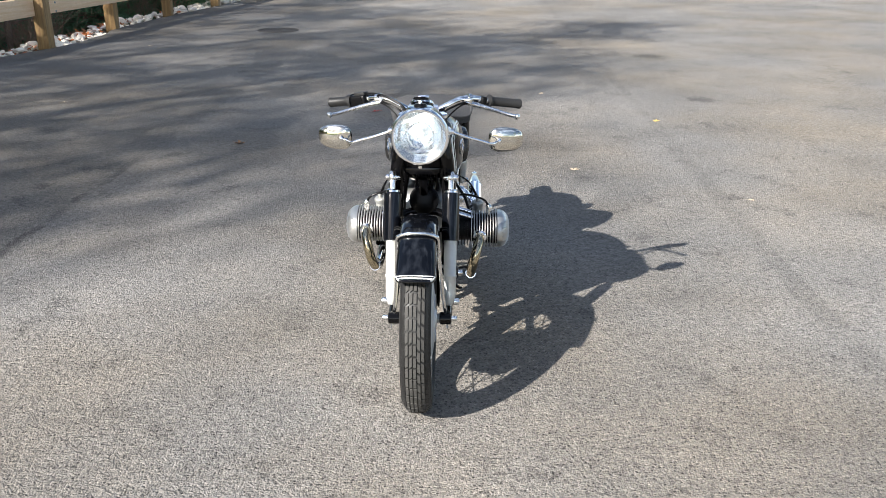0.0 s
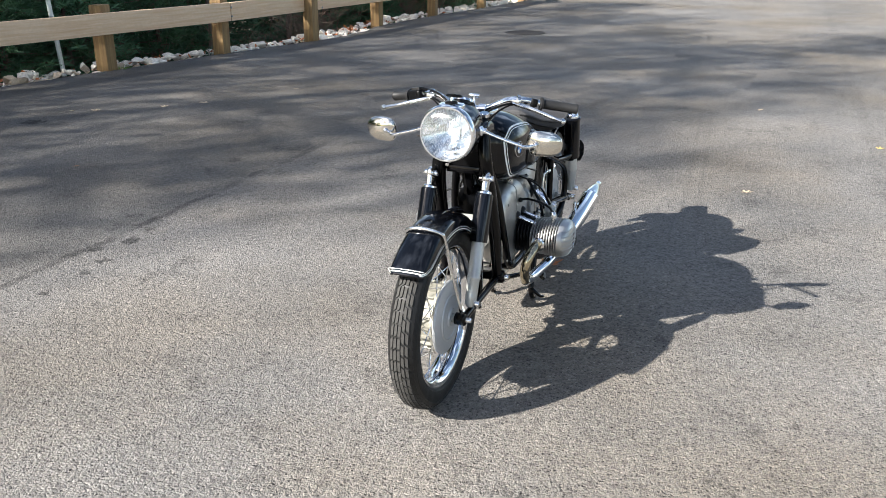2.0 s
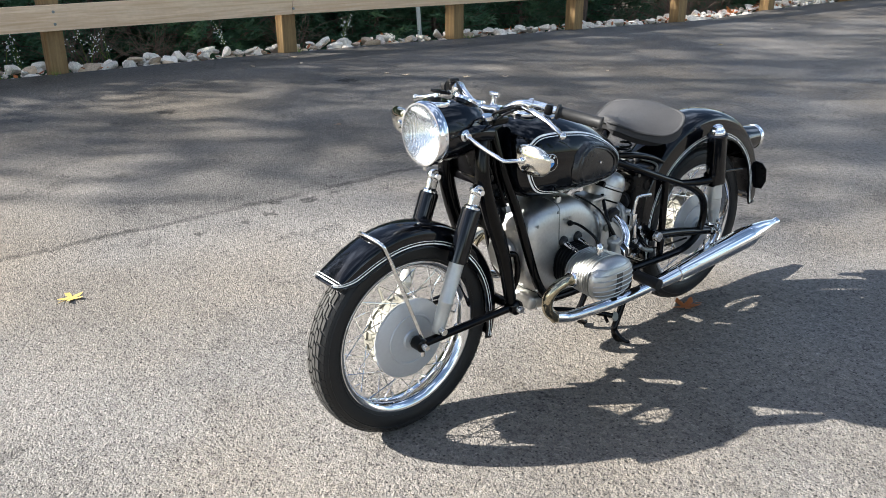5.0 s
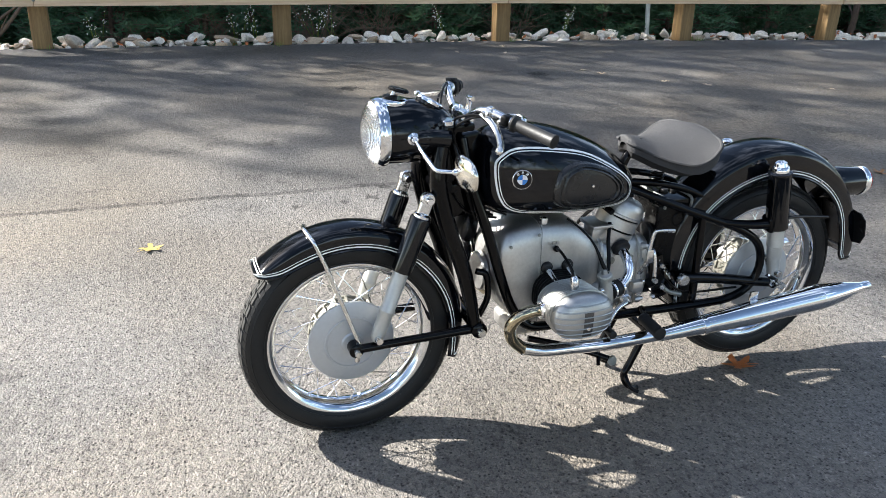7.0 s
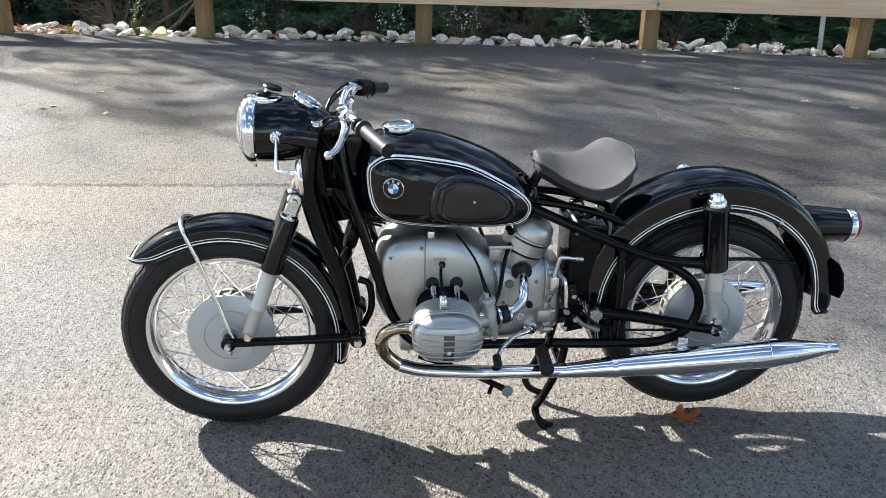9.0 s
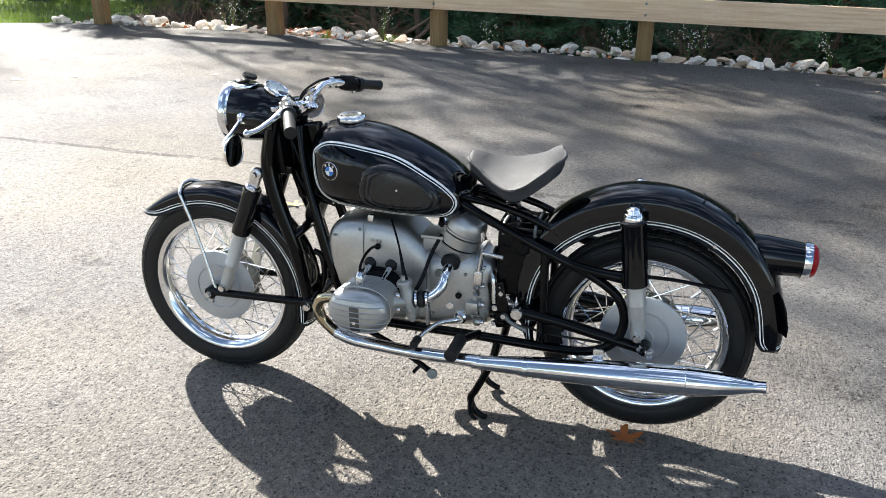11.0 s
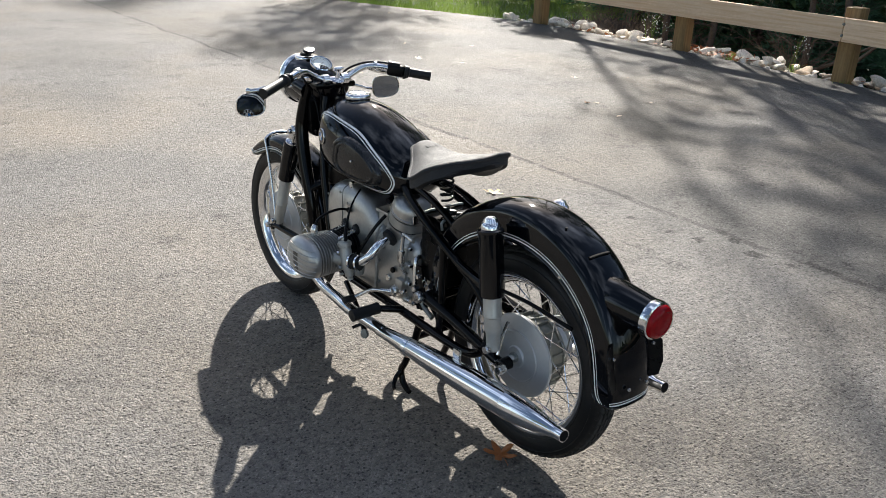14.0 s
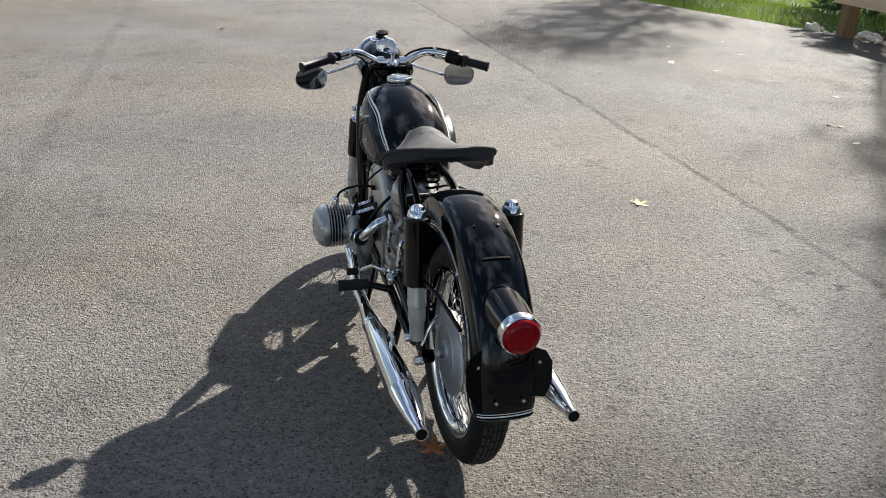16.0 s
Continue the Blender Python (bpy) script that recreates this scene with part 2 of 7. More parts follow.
FRAME_BLACK = material("black_frame_enamel", (0.002, 0.002, 0.0024), 0.06, coat=0.0, vary=0.15, scale=12.0, rough_vary=0.02, spec=0.5, ior=1.28)
SATIN_BLACK = material("satin_black", (0.003, 0.003, 0.0034), 0.30, vary=0.25, scale=20.0, spec=0.15)
STRIPE = material("white_pinstripe", (0.88, 0.88, 0.85), 0.3, vary=0.05)
CHROME = material("chrome", (0.82, 0.83, 0.85), 0.05, metal=1.0, vary=0.04, scale=8.0, rough_vary=0.025)
CHROME_BLUED = material("heat_tinted_chrome", (0.46, 0.40, 0.28), 0.08, metal=1.0, vary=0.25, scale=12.0, rough_vary=0.04)
ALLOY = material("satin_cast_alloy", (0.50, 0.495, 0.48), 0.42, metal=0.93, vary=0.12, scale=12.0, bump=0.12, bump_scale=320)
ALLOY_BRIGHT = material("polished_alloy", (0.74, 0.74, 0.73), 0.22, metal=1.0, vary=0.08, scale=20.0)
ALLOY_DARK = material("dull_zinc_casting", (0.25, 0.26, 0.25), 0.5, metal=0.7, vary=0.2, scale=30.0, bump=0.15, bump_scale=300)
# alloy darkened to carry the dark reflection on the valve covers
DARK_REFLECTION = material("dark_reflection_alloy", (0.11, 0.11, 0.11), 0.36, metal=0.85, vary=0.15, scale=25.0)
ZINC = material("pale_zinc_casting", (0.42, 0.42, 0.40), 0.5, metal=0.75, vary=0.12, scale=30.0, bump=0.10, bump_scale=300)
COVER_ALLOY = material("brushed_cover_alloy", (0.45, 0.45, 0.44), 0.37, metal=0.90, vary=0.08, scale=20.0, bump=0.08, bump_scale=260)
DRUM = material("silver_wheel_paint", (0.50, 0.51, 0.52), 0.42, metal=0.45, vary=0.05, scale=10.0)
DRUM_CREAM = material("aged_cast_drum", (0.22, 0.212, 0.178), 0.55, metal=0.2, vary=0.12, scale=14.0)
SHOCK_SILVER = material("silver_lacquer", (0.50, 0.50, 0.475), 0.35, metal=0.45, vary=0.06, scale=14.0)
RUBBER = material("tyre_rubber", (0.009, 0.009, 0.009), 0.52, vary=0.3, scale=20.0, bump=0.1, bump_scale=400, spec=0.35)
TREAD = material("dusty_tread_rubber", (0.040, 0.039, 0.037), 0.85, vary=0.35, scale=25.0, bump=0.2, bump_scale=300, spec=0.3)
GRIP_RUBBER = material("grip_rubber", (0.013, 0.013, 0.0135), 0.5, vary=0.2, scale=40.0, spec=0.3)
SEAT_RUBBER = material("grained_seat_rubber", (0.044, 0.044, 0.046), 0.62, vary=0.2, scale=30.0, bump=0.45, bump_scale=470, spec=0.22)
PAD_RUBBER = material("knee_pad_rubber", (0.012, 0.012, 0.0125), 0.24, vary=0.15, scale=30.0, bump=0.05, bump_scale=300, spec=0.5)
# dull black hinge strip; also shade between fins and in the bore, as colour
DULL_SHADE_BLACK = material("dull_shade_black", (0.012, 0.0115, 0.011), 0.9, vary=0.3, scale=30.0, spec=0.1)
IRON_BLACK = material("black_cylinder_iron", (0.007, 0.007, 0.0075), 0.45, vary=0.2, scale=30.0, spec=0.25)
CAST_IRON = material("rusty_cast_iron", (0.035, 0.032, 0.03), 0.85, vary=0.3, scale=25.0, spec=0.2)
BADGE_BLUE = material("enamel_blue", (0.03, 0.20, 0.55), 0.15, coat=0.6, vary=0.04)
BADGE_WHITE = material("enamel_white", (0.80, 0.82, 0.82), 0.15, coat=0.6, vary=0.04)
RED_LENS = material("red_lens", (0.26, 0.003, 0.006), 0.13, coat=0.0, vary=0.3, scale=60.0, bump=0.12, bump_scale=180, spec=0.25)
DIAL_FACE = material("dial_face", (0.80, 0.80, 0.75), 0.4, vary=0.1)
MIRROR_BACK = material("nickel_mirror_shell", (0.72, 0.69, 0.62), 0.09, metal=1.0, vary=0.08, scale=20)
MIRROR_GLASS = material("mirror_glass", (0.62, 0.63, 0.64), 0.01, metal=1.0, vary=0.01, rough_vary=0.0)


def glass_material(name, rough):
    m = bpy.data.materials.new(name)
    m.use_nodes = True
    b = m.node_tree.nodes["Principled BSDF"]
    b.inputs["Base Color"].default_value = (0.96, 0.98, 0.98, 1)
    b.inputs["Transmission Weight"].default_value, b.inputs["Roughness"].default_value, b.inputs["IOR"].default_value = 1.0, rough, 1.45
    n, l = m.node_tree.nodes, m.node_tree.links
    tc, wv, bp = n.new("ShaderNodeTexCoord"), n.new("ShaderNodeTexWave"), n.new("ShaderNodeBump")
    wv.inputs["Scale"].default_value = 45.0
    bp.inputs["Strength"].default_value, bp.inputs["Distance"].default_value = 0.2, 0.002
    l.new(tc.outputs["Object"], wv.inputs["Vector"]), l.new(wv.outputs["Fac"], bp.inputs["Height"]), l.new(bp.outputs[0], b.inputs["Normal"])
    return m


LENS_GLASS = glass_material("fluted_glass", 0.10)
REFLECTOR = material("silvered_bowl", (0.70, 0.73, 0.76), 0.16, metal=1.0, vary=0.03)


def pane_material(name):
    """A thin flat pane: light goes straight through, and its gloss rises towards grazing angles."""
    m = bpy.data.materials.new(name)
    m.use_nodes = True
    n, l = m.node_tree.nodes, m.node_tree.links
    n.remove(n["Principled BSDF"])
    lw, rise, level = n.new("ShaderNodeLayerWeight"), n.new("ShaderNodeMath"), n.new("ShaderNodeMath")
    clear, gloss, mix = n.new("ShaderNodeBsdfTransparent"), n.new("ShaderNodeBsdfGlossy"), n.new("ShaderNodeMixShader")
    rise.operation, level.operation = "POWER", "MULTIPLY_ADD"
    rise.inputs[1].default_value, level.inputs[1].default_value, level.inputs[2].default_value = 4.0, 0.8, 0.05
    gloss.inputs["Roughness"].default_value = 0.01
    clear.inputs["Color"].default_value = (0.95, 0.97, 0.97, 1)
    l.new(lw.outputs["Facing"], rise.inputs[0]), l.new(rise.outputs[0], level.inputs[0]), l.new(level.outputs[0], mix.inputs[0])
    l.new(clear.outputs[0], mix.inputs[1]), l.new(gloss.outputs[0], mix.inputs[2])
    l.new(mix.outputs[0], n["Material Output"].inputs["Surface"])
    return m


CLEAR_GLASS = pane_material("clear_glass")


# ---- building blocks ----
def finish(name, bm, mat, sharp=38.0):
    bmesh.ops.recalc_face_normals(bm, faces=bm.faces)
    lim = radians(sharp)
    for f in bm.faces:
        f.smooth = True
    for e in bm.edges:
        if len(e.link_faces) == 2 and e.calc_face_angle(0.0) > lim:
            e.smooth = False
    me = bpy.data.meshes.new(name)
    bm.to_mesh(me)
    bm.free()
    me.materials.append(mat)
    return me


def part(name, bm, mat, parent, label="", sharp=38.0, at=None):
    """Links a bmesh as one mesh object under a thing or a part."""
    ob = new(name, finish(name, bm, mat, sharp))
    ob.parent = parent
    if at:
        ob.location = at
    return tagged(ob, label)


def spline(pts, n=5):
    """Catmull-Rom through the points."""
    p = [Vector(q) for q in pts]
    if len(p) < 3 or n < 2:
        return p
    p = [2 * p[0] - p[1]] + p + [2 * p[-1] - p[-2]]
    out = []
    for i in range(1, len(p) - 2):
        a, b, c, d = p[i - 1:i + 3]
        for k in range(n):
            t = k / n
            out.append(0.5 * (2 * b + (c - a) * t + (2 * a - 5 * b + 4 * c - d) * t * t + (3 * b - a - 3 * c + d) * t ** 3))
    return out + [p[-2]]


def loft(rings, bm=None, cap=True, ring_closed=True, loop=False):
    """Skins a row of rings of equal length."""
    bm = bm or bmesh.new()
    vs = [[bm.verts.new(p) for p in r] for r in rings]
    m = len(vs[0])
    rows = list(zip(vs, vs[1:])) + ([(vs[-1], vs[0])] if loop else [])
    for a, b in rows:
        for k in range(m if ring_closed else m - 1):
            bm.faces.new((a[k], a[(k + 1) % m], b[(k + 1) % m], b[k]))
    if cap and ring_closed and not loop:
        bm.faces.new(vs[0][::-1]), bm.faces.new(vs[-1])
    return bm


def tube(pts, r, seg=12, n=5, bm=None, flat=1.0, up=None):
    """A round bar along a smooth path; r may be one radius or one for each point."""
    path = spline(pts, n)
    rs = r if isinstance(r, (list, tuple)) else [r] * len(pts)
    m = len(path) - 1
    rad = []
    for i in range(len(path)):
        u = i / m * (len(rs) - 1)
        k = min(int(u), len(rs) - 2)
        rad.append(rs[k] + (rs[k + 1] - rs[k]) * (u - k))
    tang = [(path[min(i + 1, m)] - path[max(i - 1, 0)]).normalized() for i in range(m + 1)]
    ref = Vector(up) if up else (Vector((0, 0, 1)) if abs(tang[0].z) < 0.9 else Vector((1, 0, 0)))
    side = tang[0].cross(ref).normalized()
    rings = []
    for p, t, q in zip(path, tang, rad):
        side = (side - t * side.dot(t)).normalized()
        top = side.cross(t)
        rings.append([p + (side * math.cos(a) + top * math.sin(a) * flat) * q for a in (2 * math.pi * k / seg for k in range(seg))])
    return loft(rings, bm)


def lathe(profile, origin=(0, 0, 0), axis=(1, 0, 0), seg=48, bm=None, cap=True, loop=False, squash=1.0):
    """Turns a profile of (radius, distance along the axis) about the axis."""
    o, a = Vector(origin), Vector(axis).normalized()
    s = a.orthogonal().normalized()
    if abs(a.x) > 0.9:
        s = Vector((0, 1, 0))
    elif abs(a.z) < 0.9:
        s = Vector((1, 0, 0))
    s = (s - a * s.dot(a)).normalized()
    t = a.cross(s)
    rings = [[o + a * h + (s * math.cos(q) + t * math.sin(q) * squash) * max(r, 0.0004) for q in (2 * math.pi * k / seg for k in range(seg))] for r, h in profile]
    return loft(rings, bm, cap, True, loop)


def block(size, at=(0, 0, 0), bevel=0.004, bm=None, turn=None, seg=2):
    bm = bm or bmesh.new()
    m = Matrix.Translation(at) @ (turn or Matrix()) @ Matrix.Diagonal((*size, 1))
    made = bmesh.ops.create_cube(bm, size=1.0, matrix=m)["verts"]
    if bevel:
        edges = list({e for v in made for e in v.link_edges})
        bmesh.ops.bevel(bm, geom=edges, offset=bevel, segments=seg, affect="EDGES", profile=0.6)
    return bm


def between(a, b, t):
    return a + (b - a) * t


# ---- the ground ----
EDGE = spline([(-1.8, -16.4, 0), (-4.4, -11.4, 0), (-5.5, -9.0, 0), (-6.55, -6.4, 0), (-7.3, -4.5, 0), (-7.5, -3.0, 0), (-7.38, -1.0, 0), (-7.26, 1.0, 0), (-7.02, 3.6, 0), (-6.78, 6.0, 0), (-6.40, 8.2, 0),
               (-6.06, 10.0, 0), (-5.66, 11.8, 0), (-5.60, 12.9, 0), (-5.76, 14.2, 0), (-5.62, 16.4, 0), (-5.25, 19.5, 0), (-4.8, 24.3, 0), (-3.0, 34.0, 0), (0.0, 48.0, 0)], 8)


def edge_x(y):
    """Where the asphalt ends, at a given y."""
    for a, b in zip(EDGE, EDGE[1:]):
        if a.y <= y <= b.y:
            return a.x + (b.x - a.x) * (y - a.y) / (b.y - a.y)
    return EDGE[0].x if y < EDGE[0].y else EDGE[-1].x


def bank_height(x, y):
    """Height of the natural ground: level under the asphalt, falling away behind the rocks."""
    d = edge_x(y) - x
    if d <= 0.55:
        return -0.07
    lawn = min(1.0, max(0.0, (y + 4.6) / 1.6))
    fall = -0.07 - min(2.6, 0.42 * (d - 0.55)) * lawn
    return fall + 0.06 * noise.noise((x * 0.8, y * 0.8, 0)) * min(1, d)


def build_ground():
    xs = [-400, -200, -100, -60, -40, -30] + [-24 + 0.5 * k for k in range(41)] + [0, 10, 30, 60, 120, 250, 400]
    ys = [-400, -200, -100, -60, -40] + [-24 + 0.75 * k for k in range(75)] + [40, 60, 120, 250, 400]
    bm = bmesh.new()
    grid = [[bm.verts.new((x, y, bank_height(x, y))) for x in xs] for y in ys]
    for a, b in zip(grid, grid[1:]):
        for k in range(len(xs) - 1):
            f = bm.faces.new((a[k], a[k + 1], b[k + 1], b[k]))
            c = f.calc_center_median()
            f.material_index = 1 if c.y < -4.3 and c.x > -26 else 0
    ob = new("ground", finish("ground", bm, SOIL))
    ob.data.materials.append(GRASS_SOIL)
    tagged(ob, "brown leaf-littered soil bank with a green lawn strip", "ground", kind="structure")
    # the paved yard: a slab 6 cm thick
    bm = bmesh.new()
    rim = [Vector((p.x, p.y, 0)) for p in EDGE] + [Vector((60, 48, 0)), Vector((60, -16, 0))]
    mid = [bm.verts.new((0.0, p.y, 0)) for p in EDGE]
    lef = [bm.verts.new((p.x + (-0.03 + 0.05 * noise.noise((p.y * 2, 0, 3)) if i not in (0, len(EDGE) - 1) else 0), p.y, 0)) for i, p in enumerate(EDGE)]
    low = [bm.verts.new((v.co.x - 0.03, v.co.y, -0.068)) for v in lef]
    rig = [bm.verts.new((60.0, p.y, 0)) for p in EDGE]
    for k in range(len(EDGE) - 1):
        bm.faces.new((low[k], low[k + 1], lef[k + 1], lef[k]))
        bm.faces.new((lef[k], lef[k + 1], mid[k + 1], mid[k])) if abs(lef[k].co.x - mid[k].co.x) > 1e-4 and abs(lef[k + 1].co.x - mid[k + 1].co.x) > 1e-4 else None
        bm.faces.new((mid[k], mid[k + 1], rig[k + 1], rig[k]))
    far = [bm.verts.new(c) for c in ((-2.0, -60, 0), (60, -60, 0))]
    bm.faces.new((lef[0], mid[0], rig[0], far[1], far[0]))
    tagged(new("pavement", finish("pavement", bm, ASPHALT)), "grey worn asphalt with fine pale stones, joints and stains", "asphalt", kind="structure")


build_ground()


# ---- the fence ----
FENCE_Y = [-3.82, -1.17, 1.05, 3.45, 5.90, 8.07, 9.88, 11.62, 14.02, 16.3, 18.5, 20.9, 23.1]


def build_fence():
    fence = tagged(new("timber_fence"), "low post-and-rail fence of treated pine along the asphalt edge", "fence")
    spots = [Vector((edge_x(y) - 0.10, y, -0.07)) for y in FENCE_Y]
    rnd = random.Random(4)
    for i, p in enumerate(spots):
        h = 0.83 + rnd.uniform(-0.015, 0.02)
        bm = block((0.17, 0.17, h), (0, 0, h / 2), 0.014)
        for v in bm.verts:
            v.co.x += 0.006 * noise.noise((v.co.z * 3, i, 0))
        ob = part("post", bm, POST_WOOD, fence)
        ob.location = p
        ob.rotation_euler = (radians(rnd.uniform(-0.8, 0.8)), radians(rnd.uniform(-0.8, 0.8)), radians(rnd.uniform(-4, 4)))
    # two spans to a rail, butted over a post, bolted on the yard side
    i = 0
    while i < len(spots) - 1:
        j = min(i + 2, len(spots) - 1)
        for a, b in ((i, j),):
            p, q = spots[a] + Vector((0.16, 0, 0)), spots[b] + Vector((0.16, 0, 0))
            if a == 0:
                p -= (q - p).normalized() * 0.12
            d = q - p
            bm = block((0.09, 0.238, d.length - 0.008), (0, 0, 0), 0.006)
            ob = part("rail", bm, RAIL_WOOD, fence, "pale sawn timber rail")
            ob.matrix_basis = Matrix.Translation((p + q) / 2 + Vector((0, 0, 0.622))) @ d.to_track_quat("Z", "Y").to_matrix().to_4x4()
        i = j
    for p in spots:
        for dz in (0.565, 0.68):
            ob = part("bolt", lathe([(0.004, 0.012), (0.013, 0.010), (0.016, 0.0)], (0, 0, 0), (1, 0, 0), 10), ALLOY_DARK, fence)
            ob.location = p + Vector((0.208, 0, dz))


build_fence()


# ---- rocks along the edge ----
def rock_mesh(seed):
    rnd = random.Random(seed)
    bm = bmesh.new()
    bmesh.ops.create_icosphere(bm, subdivisions=2, radius=1.0)
    sx, sy, sz = rnd.uniform(0.8, 1.45), rnd.uniform(0.6, 1.0), rnd.uniform(0.42, 0.80)
    cuts = [(Vector((rnd.gauss(0, 1), rnd.gauss(0, 1), rnd.gauss(0, 1))).normalized(), rnd.uniform(0.36, 0.72)) for _ in range(12)]
    for v in bm.verts:
        for d, lim in cuts:
            o = v.co.dot(d) - lim
            if o > 0:
                v.co -= d * o * 0.97
        v.co *= 1 + 0.07 * noise.noise(v.co * 1.7 + Vector((seed * 7, 0, 0)))
        v.co = Vector((v.co.x * sx, v.co.y * sy, v.co.z * sz))
    return finish("rock", bm, ROCK if seed % 3 else ROCK_TAN, 14)


def build_rocks():
    border = tagged(new("rock_border"), "row of loose pale limestone rocks along the asphalt", "rocks", kind="structure")
    shapes = [rock_mesh(k) for k in range(12)]
    rnd = random.Random(11)
    joined = bmesh.new()
    count = 0
    y = -4.6
    while y < 24:
        for row in range(5):
            d = (0.02, 0.13, 0.25, 0.38, 0.52)[row] + rnd.uniform(-0.06, 0.09)
            size = rnd.choice((0.030, 0.038, 0.046, 0.055, 0.066, 0.082, 0.125)) * (0.8 if row == 0 else 1.0)
            yy = y + rnd.uniform(-0.09, 0.09)
            if any(abs(yy - q) < 0.11 and 0.02 < d < 0.27 for q in FENCE_Y):
                continue
            x = edge_x(yy) - d - size * 0.75
            z = bank_height(x, yy) + size * 0.30 + (0.0, 0.02, 0.045, 0.04, 0.0)[row]
            m = Matrix.Translation((x, yy, z)) @ Euler((rnd.uniform(-0.3, 0.3), rnd.uniform(-0.3, 0.3), rnd.uniform(0, 6.3))).to_matrix().to_4x4() @ Matrix.Scale(size, 4)
            if count < 300 and -1.5 < yy < 9.5 and row < 3:
                ob = new("rock", rnd.choice(shapes))
                ob.parent, ob.matrix_basis = border, m
                count += 1
            else:
                me = rnd.choice(shapes).copy()
                me.transform(m)
                joined.from_mesh(me)
        y += rnd.uniform(0.075, 0.115)
    rest = part("rocks", joined, ROCK, border, "many small pale rocks")
    tagged(rest, kind="stuff")


build_rocks()


# ---- the motorcycle: x to its left, y to its rear, z up, from the ground under the front axle ----
bike = tagged(new("motorcycle"), "black vintage boxer motorcycle with pinstripes and chrome on centre stand", "motorcycle")
bike.location = (0.004, 2.568, 0.0)
bike.rotation_euler = (0, 0, 0.0145)
bike.scale = (1.006, 1.006, 1.006)
FRONT, REAR = Vector((0, 0.0, 0.320)), Vector((0, 1.415, 0.350))


def both(f):
    """Builds a part on each side: f(1) on the left, f(-1) on the right."""
    for s in (1, -1):
        f(s)


def side_tube(name, pts, r, mat, s, label="", seg=12, n=5, flat=1.0, up=None, parent=None):
    return part(name, tube([(s * x, y, z) for x, y, z in pts], r, seg, n, None, flat, up), mat, parent or bike, label)


def bolt(name, at, axis, r, h, mat, parent=None):
    return part(name, lathe([(r * 0.3, h), (r * 0.85, h), (r, h * 0.75), (r, 0)], at, axis, 12), mat, parent or bike)


def build_wheel(name, axle, label):
    rim = [(0.243, 0.039), (0.2455, 0.037), (0.239, 0.034), (0.231, 0.029), (0.224, 0.022), (0.2185, 0.010), (0.217, 0.0), (0.2185, -0.010), (0.224, -0.022), (0.231, -0.029), (0.239, -0.034),
           (0.2455, -0.037), (0.243, -0.039), (0.237, -0.039), (0.228, -0.032), (0.220, -0.024), (0.214, -0.010), (0.2125, 0.0), (0.214, 0.010), (0.220, 0.024), (0.228, 0.032), (0.237, 0.039)]
    wheel = part(name, lathe(rim, (0, 0, 0), (1, 0, 0), 96, None, False, True), CHROME, bike, label)
    wheel.location = axle
    tyre = [(0.236, 0.034), (0.246, 0.0405), (0.258, 0.0455), (0.270, 0.048), (0.284, 0.0475), (0.296, 0.0445), (0.306, 0.037), (0.3115, 0.026), (0.3145, 0.013), (0.315, 0.0)]
    tyre += [(r, -x) for r, x in tyre[-2::-1]]
    ty = part("tyre", lathe(tyre, (0, 0, 0), (1, 0, 0), 120, None, False), RUBBER, wheel, "black rubber road tyre")
    # raised rings on the sidewall
    bm = bmesh.new()
    for s in (1, -1):
        for r, x in ((0.252, 0.0432), (0.290, 0.0466)):
            lathe([(r - 0.002, s * (x - 0.001)), (r, s * (x + 0.0016)), (r + 0.002, s * (x - 0.001))], (0, 0, 0), (1, 0, 0), 120, bm, False)
    part("sidewall_rib", bm, RUBBER, wheel)
    # tread blocks in seven rows
    bm = bmesh.new()
    crown = [(0.0, 0.315), (0.013, 0.3145), (0.026, 0.3115), (0.037, 0.306), (0.0445, 0.296)]

    def crown_r(x):
        x = abs(x)
        for (a, ra), (b, rb) in zip(crown, crown[1:]):
            if x <= b:
                return ra + (rb - ra) * (x - a) / (b - a)
        return crown[-1][1]
    rows = ((0.0, 0.0094, 50), (0.0125, 0.0090, 50), (-0.0125, 0.0090, 50), (0.0250, 0.0088, 50), (-0.0250, 0.0088, 50), (0.0368, 0.0088, 72), (-0.0368, 0.0088, 72))
    shoulders = [bmesh.new(), bmesh.new()]
    for ri, (x, w, count) in enumerate(rows):
        tread_bm = bm if count < 60 else shoulders[x > 0]
        for k in range(count):
            a0 = 2 * math.pi * (k + 0.5 * (ri % 2)) / count
            half = math.pi / count * (0.80 if count < 60 else 0.62)
            skew = 0.011 * (1 if x > 0 else -1 if x < 0 else 0)
            vs = []
            for h in (-0.002, 0.0046 if count < 60 else 0.0024):
                for xs, aa in ((x - w / 2, a0 - half - skew), (x + w / 2, a0 - half + skew), (x + w / 2, a0 + half + skew), (x - w / 2, a0 + half - skew)):
                    r = crown_r(xs) + h
                    vs.append(tread_bm.verts.new((xs, r * math.cos(aa), r * math.sin(aa))))
            for q in ((4, 5, 6, 7), (0, 1, 5, 4), (1, 2, 6, 5), (2, 3, 7, 6), (3, 0, 4, 7)):
                tread_bm.faces.new([vs[i] for i in q])
    part("tread", bm, TREAD, wheel, "dusty block tread")
    for sb in shoulders:
        part("shoulder_tread", sb, RUBBER, wheel)
